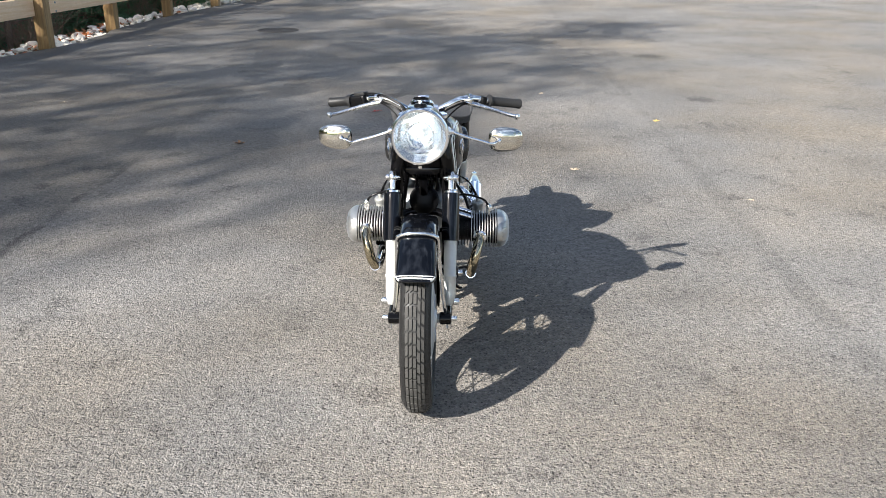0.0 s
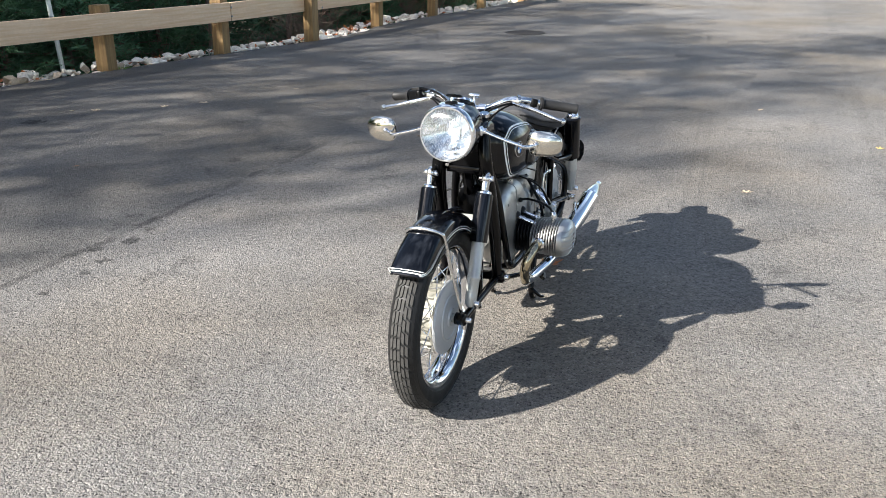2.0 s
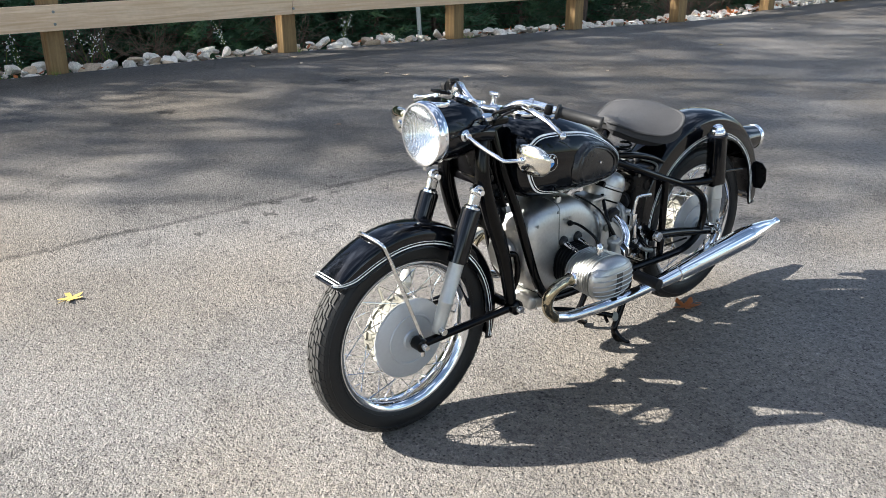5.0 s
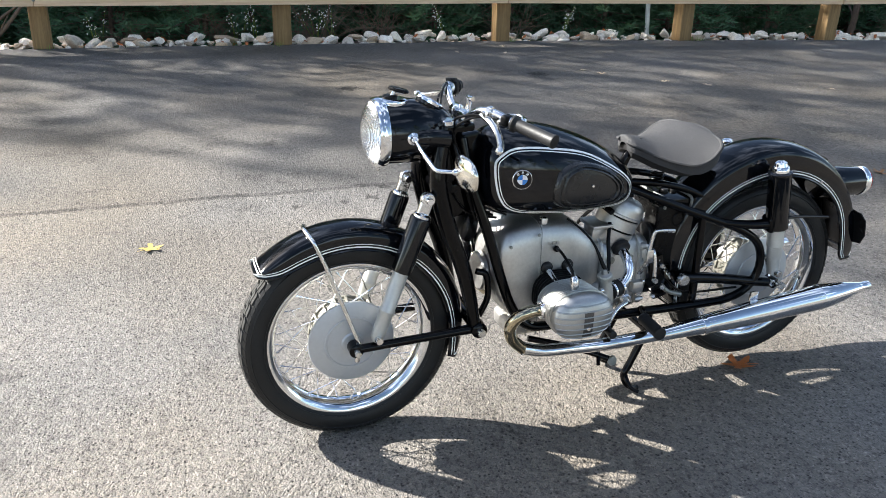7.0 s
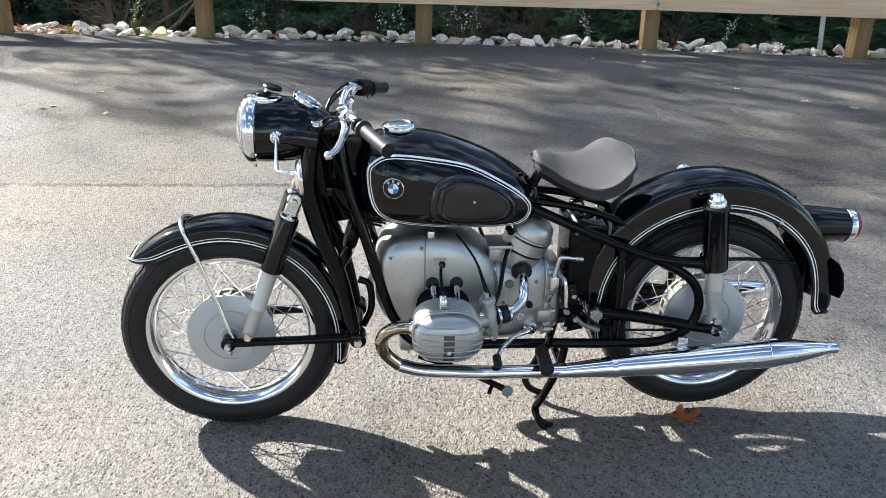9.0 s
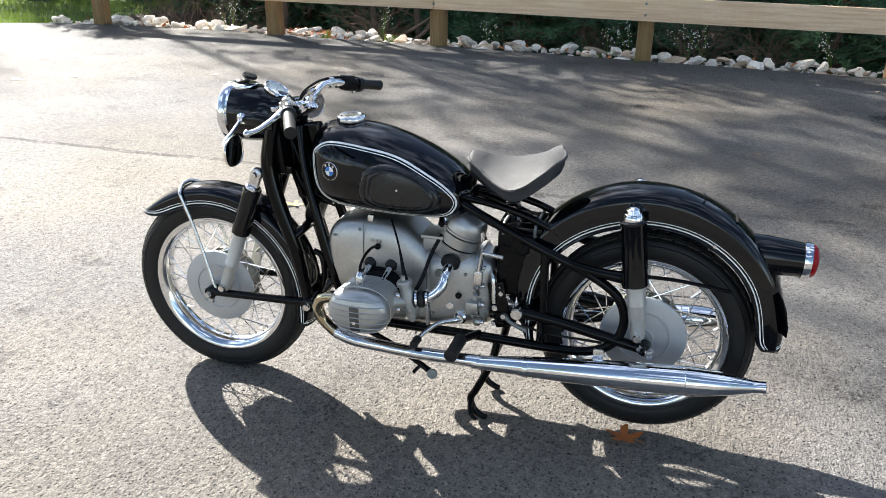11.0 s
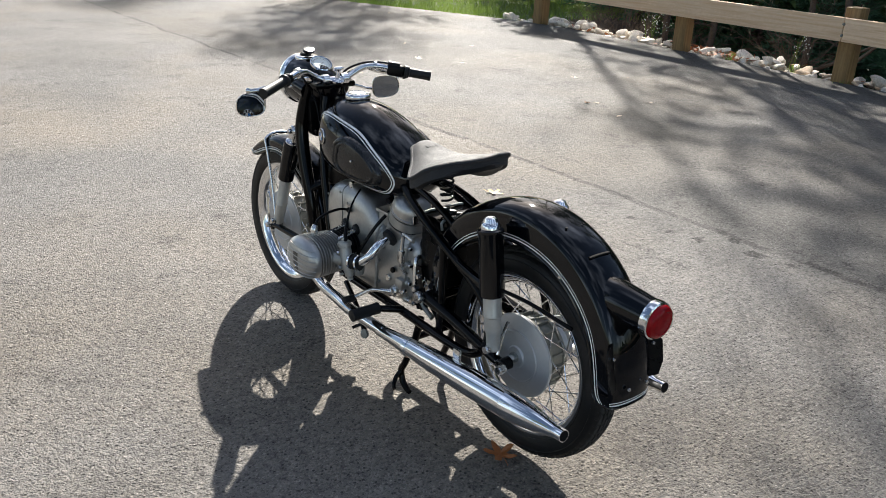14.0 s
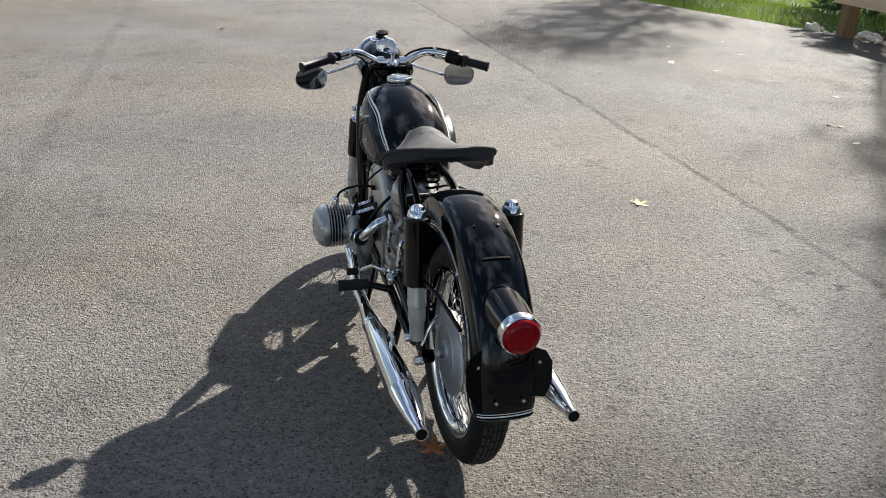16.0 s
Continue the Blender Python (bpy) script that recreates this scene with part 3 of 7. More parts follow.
    # drum hub, brake plate on the left
    part("hub", lathe([(0.030, -0.060), (0.045, -0.058), (0.060, -0.050), (0.105, -0.046), (0.112, -0.040), (0.112, -0.030), (0.106, -0.028), (0.106, 0.018), (0.118, 0.020), (0.120, 0.030), (0.114, 0.034), (0.03, 0.034)],
                      (0, 0, 0), (1, 0, 0), 64), DRUM_CREAM, wheel, "pale cast brake drum")
    rib = finish("drum_rib", block((0.044, 0.016, 0.006), (-0.005, 0.109, 0), 0.0), DRUM_CREAM)
    for k in range(20):
        ob = new("drum_rib", rib)
        ob.parent, ob.matrix_basis = wheel, Matrix.Rotation(2 * math.pi * k / 20, 4, "X")
    part("brake_plate", lathe([(0.126, 0.034), (0.128, 0.038), (0.126, 0.043), (0.118, 0.046), (0.082, 0.050), (0.080, 0.0535), (0.076, 0.0535), (0.074, 0.0505), (0.034, 0.053), (0.030, 0.058), (0.012, 0.058)],
                             (0, 0, 0), (1, 0, 0), 72), DRUM, wheel, "silver painted brake plate")
    bolt("axle_nut", (0.056, 0, 0), (1, 0, 0), 0.016, 0.014, ALLOY_DARK, wheel)
    # forty laced spokes, four kinds of ten
    for k in range(4):
        s = 1 if k < 2 else -1
        lead = 0.62 if k % 2 else -0.62
        a = Vector((s * 0.031, 0.112 * math.sin(lead), 0.112 * math.cos(lead))) if s < 0 else Vector((0.026, 0.118 * math.sin(lead * 0.95), 0.118 * math.cos(lead * 0.95)))
        b = Vector((s * 0.006, 0.0, 0.216))
        me = finish("spoke", tube([a, b], 0.0018, 6, 1), CHROME)
        nip = finish("spoke_nipple", tube([a + (b - a) * 0.90, b], 0.0036, 6, 1), ALLOY_BRIGHT)
        for j in range(10):
            turn = Euler((2 * math.pi * (j + 0.25 * k) / 10, 0, 0)).to_matrix().to_4x4()
            for nm, data in (("spoke", me), ("spoke_nipple", nip)):
                ob = new(nm, data)
                ob.parent, ob.matrix_basis = wheel, turn
    part("valve", tube([(0, 0.150, 0.150), (0, 0.125, 0.125)], 0.004, 8, 1), ALLOY_BRIGHT, wheel)
    return wheel


build_wheel("front_wheel", FRONT, "chromed wire-spoked front wheel")
build_wheel("rear_wheel", REAR, "chromed wire-spoked rear wheel")


# ---- mudguards ----
def arc_point(c, r, deg, x):
    """deg from straight up, positive towards the front."""
    a = radians(deg)
    return Vector((x, c.y - r * math.sin(a), c.z + r * math.cos(a)))


def build_guard(name, c, stations, label, seg=11):
    """stations: (degrees, edge radius, shoulder radius, crown radius, half width)."""
    outer, inner = [], []
    for deg, re, rs, rc, w in stations:
        prof = [(w, re)]
        for k in range(seg):
            a = math.pi * k / (seg - 1)
            prof.append((w * math.cos(a) if 0 < k < seg - 1 else w * (1 if k == 0 else -1), rs + (rc - rs) * math.sin(a) ** 0.8))
        prof.append((-w, re))
        outer.append([arc_point(c, r, deg, x) for x, r in prof])
        inner.append([arc_point(c, r - (0.0 if k in (0, len(prof) - 1) else 0.0035), deg, x * 0.96) for k, (x, r) in enumerate(prof)])
    bm = loft([o + i[::-1] for o, i in zip(outer, inner)])
    guard = part(name, bm, BLACK_PAINT, bike, label, 50)
    # rolled edge, and two white lines on the flank
    loop_l = [o[0] for o in outer]
    loop_r = [o[-1] for o in outer]
    front, back = outer[0], outer[-1]
    rim = loop_l + back[1:-1] + loop_r[::-1] + front[1:-1][::-1]
    part("rolled_edge", tube(rim + [rim[0]], 0.0042, 8, 1), BLACK_PAINT, guard)
    for inset, thick in ((0.009, 0.0019), (0.0170, 0.0010)):
        n = len(outer)
        path = []
        for i in range(n):
            d, re, rs, rc, w = stations[i]
            path.append((arc_point(c, re + inset, d, w), Vector((1, 0, 0))))

        def across(st, sgn, nxt):
            d, re, rs, rc, w = st
            out = []
            for k in range(1, seg - 1):
                a = math.pi * k / (seg - 1)
                f = math.degrees(inset / rc) / abs(st[0] - nxt[0])
                rs2, rc2 = rs + (nxt[2] - rs) * f, rc + (nxt[3] - rc) * f
                rr = rs2 + (rc2 - rs2) * math.sin(a) ** 0.8
                x = (w + (nxt[4] - w) * f) * math.cos(a)
                nrm = (arc_point(Vector((0, 0, 0)), 1, d, 0) + Vector((math.cos(a), 0, 0))).normalized()
                out.append((arc_point(c, rr + 0.0008, d - sgn * math.degrees(inset / rc), x), nrm))
            return out
        left = path
        right = [(Vector((-p.x, p.y, p.z)), Vector((-1, 0, 0))) for p, nn in path]
        whole = left + across(stations[-1], -1, stations[-2]) + right[::-1] + across(stations[0], 1, stations[1])[::-1]
        bm = bmesh.new()
        ring = []
        m = len(whole)
        for i in range(m):
            p, nrm = whole[i]
            t = (whole[(i + 1) % m][0] - whole[i - 1][0]).normalized()
            sd = nrm.cross(t).normalized()
            q = p + nrm * 0.0007
            ring.append([bm.verts.new(q - sd * thick), bm.verts.new(q + nrm * 0.0004), bm.verts.new(q + sd * thick)])
        for i in range(m):
            a, b = ring[i], ring[(i + 1) % m]
            for k in (0, 1):
                bm.faces.new((a[k], a[k + 1], b[k + 1], b[k]))
        part("pinstripe", bm, STRIPE, guard, "thin white painted line")
    return guard


def ease(knots, count):
    """Even stations through knots of numbers."""
    out = []
    for i in range(count):
        u = i / (count - 1) * (len(knots) - 1)
        k = min(int(u), len(knots) - 2)
        f = u - k
        p0, p1, p2, p3 = knots[max(k - 1, 0)], knots[k], knots[k + 1], knots[min(k + 2, len(knots) - 1)]
        out.append(tuple(0.5 * (2 * b + (cc - a) * f + (2 * a - 5 * b + 4 * cc - d) * f * f + (3 * b - a - 3 * cc + d) * f ** 3) for a, b, cc, d in zip(p0, p1, p2, p3)))
    return out


build_guard("front_mudguard", FRONT, ease([(46.5, 0.350, 0.3545, 0.358, 0.046), (45.2, 0.340, 0.351, 0.358, 0.0535), (42.5, 0.324, 0.344, 0.358, 0.0585), (36, 0.304, 0.335, 0.358, 0.060), (22, 0.295, 0.330, 0.358, 0.060), (0, 0.294, 0.330, 0.358, 0.060), (-30, 0.294, 0.329, 0.357, 0.060),
                                                        (-60, 0.293, 0.327, 0.355, 0.060), (-90, 0.297, 0.324, 0.348, 0.058), (-107, 0.310, 0.325, 0.345, 0.055)], 45), "black enamelled front mudguard")
rear_guard = build_guard("rear_mudguard", REAR, ease([(101, 0.326, 0.345, 0.350, 0.074), (85, 0.332, 0.365, 0.378, 0.078), (65, 0.350, 0.405, 0.425, 0.080), (45, 0.362, 0.425, 0.454, 0.080), (20, 0.361, 0.428, 0.462, 0.080), (0, 0.359, 0.424, 0.460, 0.080),
                                                     (-25, 0.354, 0.412, 0.446, 0.080), (-50, 0.342, 0.391, 0.424, 0.080), (-70, 0.322, 0.371, 0.402, 0.080), (-81, 0.318, 0.366, 0.392, 0.078), (-86, 0.332, 0.362, 0.384, 0.074)], 55), "deep black enamelled rear mudguard")

# chrome hoop stay over the front mudguard
hoop = [(0.088, 0.012, 0.332), (0.076, -0.025, 0.44), (0.068, -0.068, 0.565), (0.064, -0.098, 0.640), (0.056, -0.104, 0.653), (0.032, -0.113, 0.6635), (0.0, -0.1165, 0.667)]
part("mudguard_stay", tube(hoop + [(-x, y, z) for x, y, z in hoop[-2::-1]], 0.0062, 10, 4), ALLOY_BRIGHT, bike, "bright metal hoop stay")
# hinge bar and bolts on the rear mudguard
hinge = []
for k in range(11):
    a = math.pi * (0.5 + 0.030 * (k - 5))
    hinge.append(arc_point(REAR, 0.4087 + 0.0345 * math.sin(a) ** 0.8, -29.5, 0.081 * math.cos(a)))
part("hinge_band", tube(hinge, 0.0052, 8, 2, None, 0.6), DULL_SHADE_BLACK, rear_guard, "black hinge strip across the mudguard")
for x, d in ((0.032, -16), (-0.032, -16), (0.03, 8), (-0.03, 8)):
    p = arc_point(REAR, 0.4515, d, x)
    bolt("guard_bolt", p, (p - REAR).normalized(), 0.0038, 0.0028, SATIN_BLACK, rear_guard)
both(lambda s: bolt("stay_bolt", (s * 0.080, 1.580, 0.673), (s, 0, 0), 0.006, 0.006, ALLOY_BRIGHT, rear_guard))
both(lambda s: side_tube("rear_stay", [(0.128, 1.398, 0.580), (0.102, 1.50, 0.568), (0.083, 1.640, 0.545)], 0.0055, FRAME_BLACK, s))


# ---- fork with trailing swing arm, suspension ----
def fork_leg(s):
    side_tube("fork_leg", [(0.066, 0.268, 0.945), (0.077, 0.247, 0.85), (0.087, 0.244, 0.77), (0.094, 0.272, 0.66), (0.098, 0.322, 0.52), (0.100, 0.358, 0.355)], [0.019, 0.023, 0.025, 0.025, 0.023, 0.019], FRAME_BLACK, s, seg=16, flat=1.0)
    part("fork_pivot", lathe([(0.014, -0.03), (0.024, -0.026), (0.026, 0.0), (0.024, 0.022), (0.016, 0.028)], (s * 0.100, 0.368, 0.336), (s, 0, 0), 20), FRAME_BLACK, bike)
    bolt("pivot_nut", (s * 0.126, 0.368, 0.336), (s, 0, 0), 0.012, 0.018, ALLOY_BRIGHT)
    side_tube("swing_link", [(0.100, 0.365, 0.335), (0.098, 0.20, 0.329), (0.096, 0.0, 0.322)], [0.015, 0.013, 0.013], FRAME_BLACK, s)
    part("axle_clamp", lathe([(0.014, -0.030), (0.021, -0.026), (0.021, 0.008), (0.015, 0.012)], (s * 0.096, 0.0, 0.320), (s, 0, 0), 18), FRAME_BLACK, bike)
    bolt("pinch_bolt", (s * 0.098, 0.002, 0.300), (0, 0, -1), 0.0085, 0.016, ALLOY_BRIGHT)
    bolt("axle_end", (s * 0.104, 0.0, 0.320), (s, 0, 0), 0.010, 0.022, ALLOY_BRIGHT)


both(fork_leg)


def front_damper(s):
    x = s * 0.100
    a, b = Vector((x, 0.060, 0.352)), Vector((x, 0.190, 0.708))
    d = b - a
    unit = d.normalized()
    low = part("front_damper", lathe([(0.012, -0.01), (0.019, 0.0), (0.0205, 0.03), (0.0215, 0.085), (0.0235, 0.088), (0.0235, 0.093), (0.0215, 0.096), (0.0225, 0.24)], a, d, 28), SHOCK_SILVER, bike, "silver lower damper tube")
    part("damper_cover", lathe([(0.0285, 0.215), (0.0300, 0.213), (0.0300, 0.370), (0.0285, 0.376), (0.024, 0.378)], a, d, 32), BLACK_PAINT, low, "black damper cover")
    part("damper_cap", lathe([(0.0245, 0.376), (0.0245, 0.384), (0.019, 0.388), (0.013, 0.391)], a, d, 28), CHROME, low)
    e = a + unit * 0.385
    bm = block((0.036, 0.020, 0.052), e + unit * 0.020, 0.007, None, d.to_track_quat("Z", "X").to_matrix().to_4x4(), 3)
    lathe([(0.004, -0.0115), (0.017, -0.0115), (0.0205, -0.008), (0.0215, 0.0), (0.0205, 0.008), (0.017, 0.0115), (0.004, 0.0115)], e + unit * 0.045, (1, 0, 0), 28, bm)
    eye = part("damper_eye", bm, ALLOY_BRIGHT, low, "bright rounded alloy eye")
    for q in (1, -1):
        bolt("damper_bolt", e + unit * 0.045 + Vector((q * 0.011, 0, 0)), (q, 0, 0), 0.010, 0.014, CHROME, eye)
    bolt("lower_bolt", a + Vector((s * 0.016, 0, 0.004)), (s, 0, 0), 0.0115, 0.018, ALLOY_BRIGHT, low)
    side_tube("damper_bracket", [(0.088, 0.246, 0.765), (0.095, 0.228, 0.762), (0.099, 0.210, 0.757)], 0.009, FRAME_BLACK, s)


both(front_damper)


def rear_damper(s):
    x = s * 0.134
    a, b = Vector((x, 1.402, 0.400)), Vector((x, 1.358, 0.745))
    d = b - a
    low = part("rear_damper", lathe([(0.012, -0.012), (0.020, -0.006), (0.021, 0.045), (0.023, 0.048), (0.0245, 0.055), (0.0245, 0.092), (0.0275, 0.095), (0.0275, 0.102), (0.0265, 0.105), (0.0265, 0.19)], a, d, 28), SHOCK_SILVER, bike, "silver lower damper tube")
    part("damper_cover", lathe([(0.033, 0.155), (0.036, 0.158), (0.0355, 0.335), (0.037, 0.338), (0.037, 0.346), (0.030, 0.350)], a, d, 36), BLACK_PAINT, low, "black damper cover")
    part("damper_cap", lathe([(0.028, 0.349), (0.0275, 0.358), (0.024, 0.366), (0.021, 0.368), (0.018, 0.378), (0.008, 0.384)], a, d, 28), CHROME, low, "domed chrome cap")
    bolt("lower_bolt", a + Vector((s * 0.020, 0, 0.0)), (s, 0, 0), 0.012, 0.014, ALLOY_BRIGHT, low)


both(rear_damper)

# ---- frame ----
def frame_side(s):
    loop = [(0.030, 0.328, 0.900), (0.055, 0.350, 0.78), (0.080, 0.393, 0.64), (0.092, 0.436, 0.50), (0.098, 0.478, 0.385), (0.100, 0.535, 0.318), (0.101, 0.64, 0.306), (0.103, 0.90, 0.306), (0.108, 1.15, 0.303), (0.112, 1.265, 0.312),
            (0.114, 1.335, 0.352), (0.115, 1.360, 0.425), (0.114, 1.335, 0.500), (0.110, 1.255, 0.556), (0.100, 1.10, 0.618), (0.086, 0.95, 0.680), (0.060, 0.84, 0.722), (0.040, 0.74, 0.742)]
    side_tube("frame_loop", loop, [0.0155] * 6 + [0.0145] * 3 + [0.0138] * 9, FRAME_BLACK, s, "black enamelled steel frame tube", 14, 5)
    side_tube("seat_stay_tube", [(0.100, 1.118, 0.612), (0.101, 1.121, 0.45), (0.104, 1.119, 0.305)], 0.013, FRAME_BLACK, s)
    side_tube("swing_arm", [(0.108, 1.050, 0.412), (0.108, 1.20, 0.388), (0.112, 1.32, 0.365), (0.114, 1.432, 0.343)], [0.020, 0.0175, 0.0165, 0.015], FRAME_BLACK, s, seg=16)
    bolt("swing_arm_cap", (s * 0.128, 1.050, 0.416), (s, 0, 0), 0.019, 0.020, ALLOY_BRIGHT)
    part("rear_axle_clamp", lathe([(0.012, -0.03), (0.019, -0.026), (0.019, 0.01), (0.013, 0.014)], (s * 0.116, 1.425, 0.347), (s, 0, 0), 16), FRAME_BLACK, bike)
    bolt("rear_axle_end", (s * 0.124, 1.440, 0.345), (s, 0, 0), 0.0135, 0.024, ALLOY_BRIGHT)
    side_tube("damper_arm", [(0.104, 1.17, 0.585), (0.118, 1.27, 0.572), (0.130, 1.345, 0.570), (0.132, 1.40, 0.573)], [0.012, 0.014, 0.018, 0.020], FRAME_BLACK, s, seg=14)
    lug = part("damper_lug", block((0.052, 0.064, 0.056), (s * 0.128, 1.374, 0.572), 0.014, None, Euler((0.12, 0, 0)).to_matrix().to_4x4(), 3), FRAME_BLACK, bike)
    bolt("lug_bolt", (s * 0.155, 1.392, 0.566), (s, 0, 0), 0.008, 0.008, SATIN_BLACK, lug)
    side_tube("seat_rail", [(0.050, 0.83, 0.735), (0.060, 0.95, 0.722), (0.066, 1.06, 0.695), (0.070, 1.15, 0.655)], 0.011, FRAME_BLACK, s)


both(frame_side)
part("rear_axle", tube([(-0.13, 1.415, 0.35), (0.13, 1.415, 0.35)], 0.0115, 14, 1), ALLOY_BRIGHT, bike)
part("front_axle", tube([(-0.11, 0, 0.32), (0.11, 0, 0.32)], 0.009, 12, 1), ALLOY_BRIGHT, bike)
part("steering_head", lathe([(0.026, 0), (0.034, 0.005), (0.034, 0.02), (0.028, 0.03), (0.028, 0.15), (0.034, 0.16), (0.034, 0.178), (0.024, 0.183)], (0, 0.345, 0.760), (0, -0.22, 0.97), 28), FRAME_BLACK, bike)
part("head_gusset", block((0.034, 0.125, 0.24), (0, 0.345, 0.785), 0.012, None, Euler((0.16, 0, 0)).to_matrix().to_4x4()), FRAME_BLACK, bike)
part("lower_yoke", block((0.13, 0.060, 0.028), (0, 0.280, 0.765), 0.010), FRAME_BLACK, bike)
yoke = part("upper_yoke", block((0.165, 0.085, 0.024), (0, 0.305, 0.942), 0.010), FRAME_BLACK, bike)
both(lambda s: bolt("yoke_nut", (s * 0.066, 0.272, 0.952), (0, -0.1, 1), 0.019, 0.014, CHROME, yoke))
# added plain block in place of dark clutter, sized to stop stray sun
part("fork_filler", block((0.146, 0.034, 0.150), (0, 0.268, 0.832), 0.012, None, Euler((0.12, 0, 0)).to_matrix().to_4x4()), SATIN_BLACK, bike)
part("fork_bridge", tube([(-0.098, 0.320, 0.56), (-0.05, 0.345, 0.585), (0.05, 0.345, 0.585), (0.098, 0.320, 0.56)], 0.015, 12, 4), FRAME_BLACK, bike)
part("link_bridge", tube([(-0.1, 0.366, 0.336), (0.1, 0.366, 0.336)], 0.017, 14, 1), FRAME_BLACK, bike)
part("frame_spine", tube([(0, 0.36, 0.80), (0, 0.60, 0.76), (0, 0.84, 0.725)], 0.022, 14), FRAME_BLACK, bike)
part("cross_tube", tube([(-0.1, 1.12, 0.60), (0.1, 1.12, 0.60)], 0.013, 12, 1), FRAME_BLACK, bike)
part("cross_tube", tube([(-0.1, 1.06, 0.412), (0.1, 1.06, 0.412)], 0.021, 12, 1), FRAME_BLACK, bike)
part("cross_tube", tube([(-0.1, 0.54, 0.312), (0.1, 0.54, 0.312)], 0.014, 12, 1), FRAME_BLACK, bike)
knob = part("steering_damper_knob", lathe([(0.024, 0), (0.026, 0.006), (0.020, 0.012), (0.009, 0.016), (0.007, 0.030), (0.009, 0.046), (0.006, 0.050)], (0, 0.352, 0.956), (0, 0.18, 0.98), 24), CHROME, bike, "chrome wing-topped steering damper knob")
part("knob_wing", tube([(-0.019, 0.361, 1.004), (-0.009, 0.361, 1.003), (0.009, 0.361, 1.003), (0.019, 0.361, 1.004)], [0.006, 0.008, 0.008, 0.006], 10, 4), CHROME, knob)
part("lamp_wiring", tube([(0.03, 0.30, 0.90), (0.045, 0.315, 0.84), (0.040, 0.340, 0.76), (0.050, 0.37, 0.66)], 0.006, 8, 6), SATIN_BLACK, bike)
for k in range(4):
    part("control_cable", tube([(0.012 * (k - 1.5), 0.262 + 0.006 * k, 0.895), (0.020 * (k - 1.5), 0.288 + 0.004 * k, 0.83), (0.014 * (k - 1.5), 0.302, 0.755), (0.02 * (k - 1.5), 0.35, 0.68), (0.025 * (k - 1.5), 0.44, 0.655)], 0.0038, 8, 6), SATIN_BLACK, bike)
part("lamp_wiring", tube([(-0.02, 0.30, 0.90), (-0.03, 0.28, 0.83), (-0.02, 0.31, 0.74), (-0.01, 0.36, 0.66)], 0.005, 8, 6), SATIN_BLACK, bike)
part("frame_lug", tube([(0.070, 0.385, 0.36), (0.075, 0.408, 0.42), (0.072, 0.402, 0.49), (0.066, 0.372, 0.505)], 0.010, 10, 6), FRAME_BLACK, bike)
part("horn", lathe([(0.012, -0.03), (0.048, -0.026), (0.054, -0.01), (0.054, 0.004), (0.046, 0.010), (0.010, 0.012)], (0.0, 0.350, 0.630), (0, -0.96, 0.28), 36), SATIN_BLACK, bike, "round black horn")

# ---- headlamp with its instruments ----
LAMP = Vector((0, 0.158, 0.925))
shell = [(0.088, -0.050), (0.089, -0.020), (0.0885, 0.015), (0.085, 0.05), (0.0775, 0.082), (0.066, 0.110), (0.049, 0.135), (0.030, 0.152), (0.010, 0.160)]
lamp = part("headlamp", lathe(shell, LAMP, (0, 1, 0.0), 56, None, False), BLACK_PAINT, bike, "black enamelled headlamp shell")
part("lamp_rim", lathe([(0.0880, -0.046), (0.0935, -0.050), (0.0950, -0.058), (0.0945, -0.070), (0.0900, -0.078), (0.0850, -0.078), (0.0850, -0.070)], LAMP, (0, 1, 0), 64, None, False), CHROME, lamp, "chrome headlamp rim")
part("reflector", lathe([(0.086, -0.066), (0.070, -0.050), (0.050, -0.030), (0.030, -0.014), (0.014, -0.006), (0.004, -0.004)], LAMP, (0, 1, 0), 56, None, False), REFLECTOR, lamp, "silvered bowl reflector")
part("bulb_ring", lathe([(0.040, -0.050), (0.0425, -0.053), (0.045, -0.050), (0.0425, -0.046)], LAMP, (0, 1, 0), 40, None, False, True), CHROME, lamp)
part("bulb", lathe([(0.004, -0.034), (0.010, -0.030), (0.012, -0.020), (0.008, -0.008), (0.008, 0.0)], LAMP, (0, 1, 0), 20), BADGE_WHITE, lamp)
lens = part("lens", lathe([(0.0865, -0.0745), (0.080, -0.0830), (0.066, -0.0925), (0.045, -0.1000), (0.022, -0.1040), (0.003, -0.1050), (0.003, -0.1022), (0.022, -0.1012), (0.045, -0.0973), (0.066, -0.0897), (0.080, -0.0804), (0.0865, -0.0722)], LAMP, (0, 1, 0), 64, None, False, True), LENS_GLASS, lamp, "fluted glass headlamp lens")
lens.visible_shadow = False
bolt("lamp_screw", (0, 0.095, 0.828), (0, 0, -1), 0.006, 0.010, ALLOY_BRIGHT, lamp)
dial_at, dial_ax = Vector((0, 0.243, 1.001)), Vector((0, 0.50, 0.866)).normalized()
part("dial_cup", lathe([(0.028, -0.05), (0.036, -0.026), (0.0385, -0.002)], dial_at, dial_ax, 40), BLACK_PAINT, lamp)
part("dial_rim", lathe([(0.0375, -0.006), (0.0415, -0.003), (0.0415, 0.004), (0.0390, 0.0065), (0.0355, 0.004), (0.0355, -0.001)], dial_at, dial_ax, 48, None, False), CHROME, lamp, "chrome speedometer rim")
part("dial_face", lathe([(0.0358, 0.000), (0.0356, 0.001), (0.001, 0.001)], dial_at, dial_ax, 40), DIAL_FACE, lamp, "pale speedometer dial")
bm = bmesh.new()
turn = dial_ax.to_track_quat("Z", "Y").to_matrix().to_4x4()
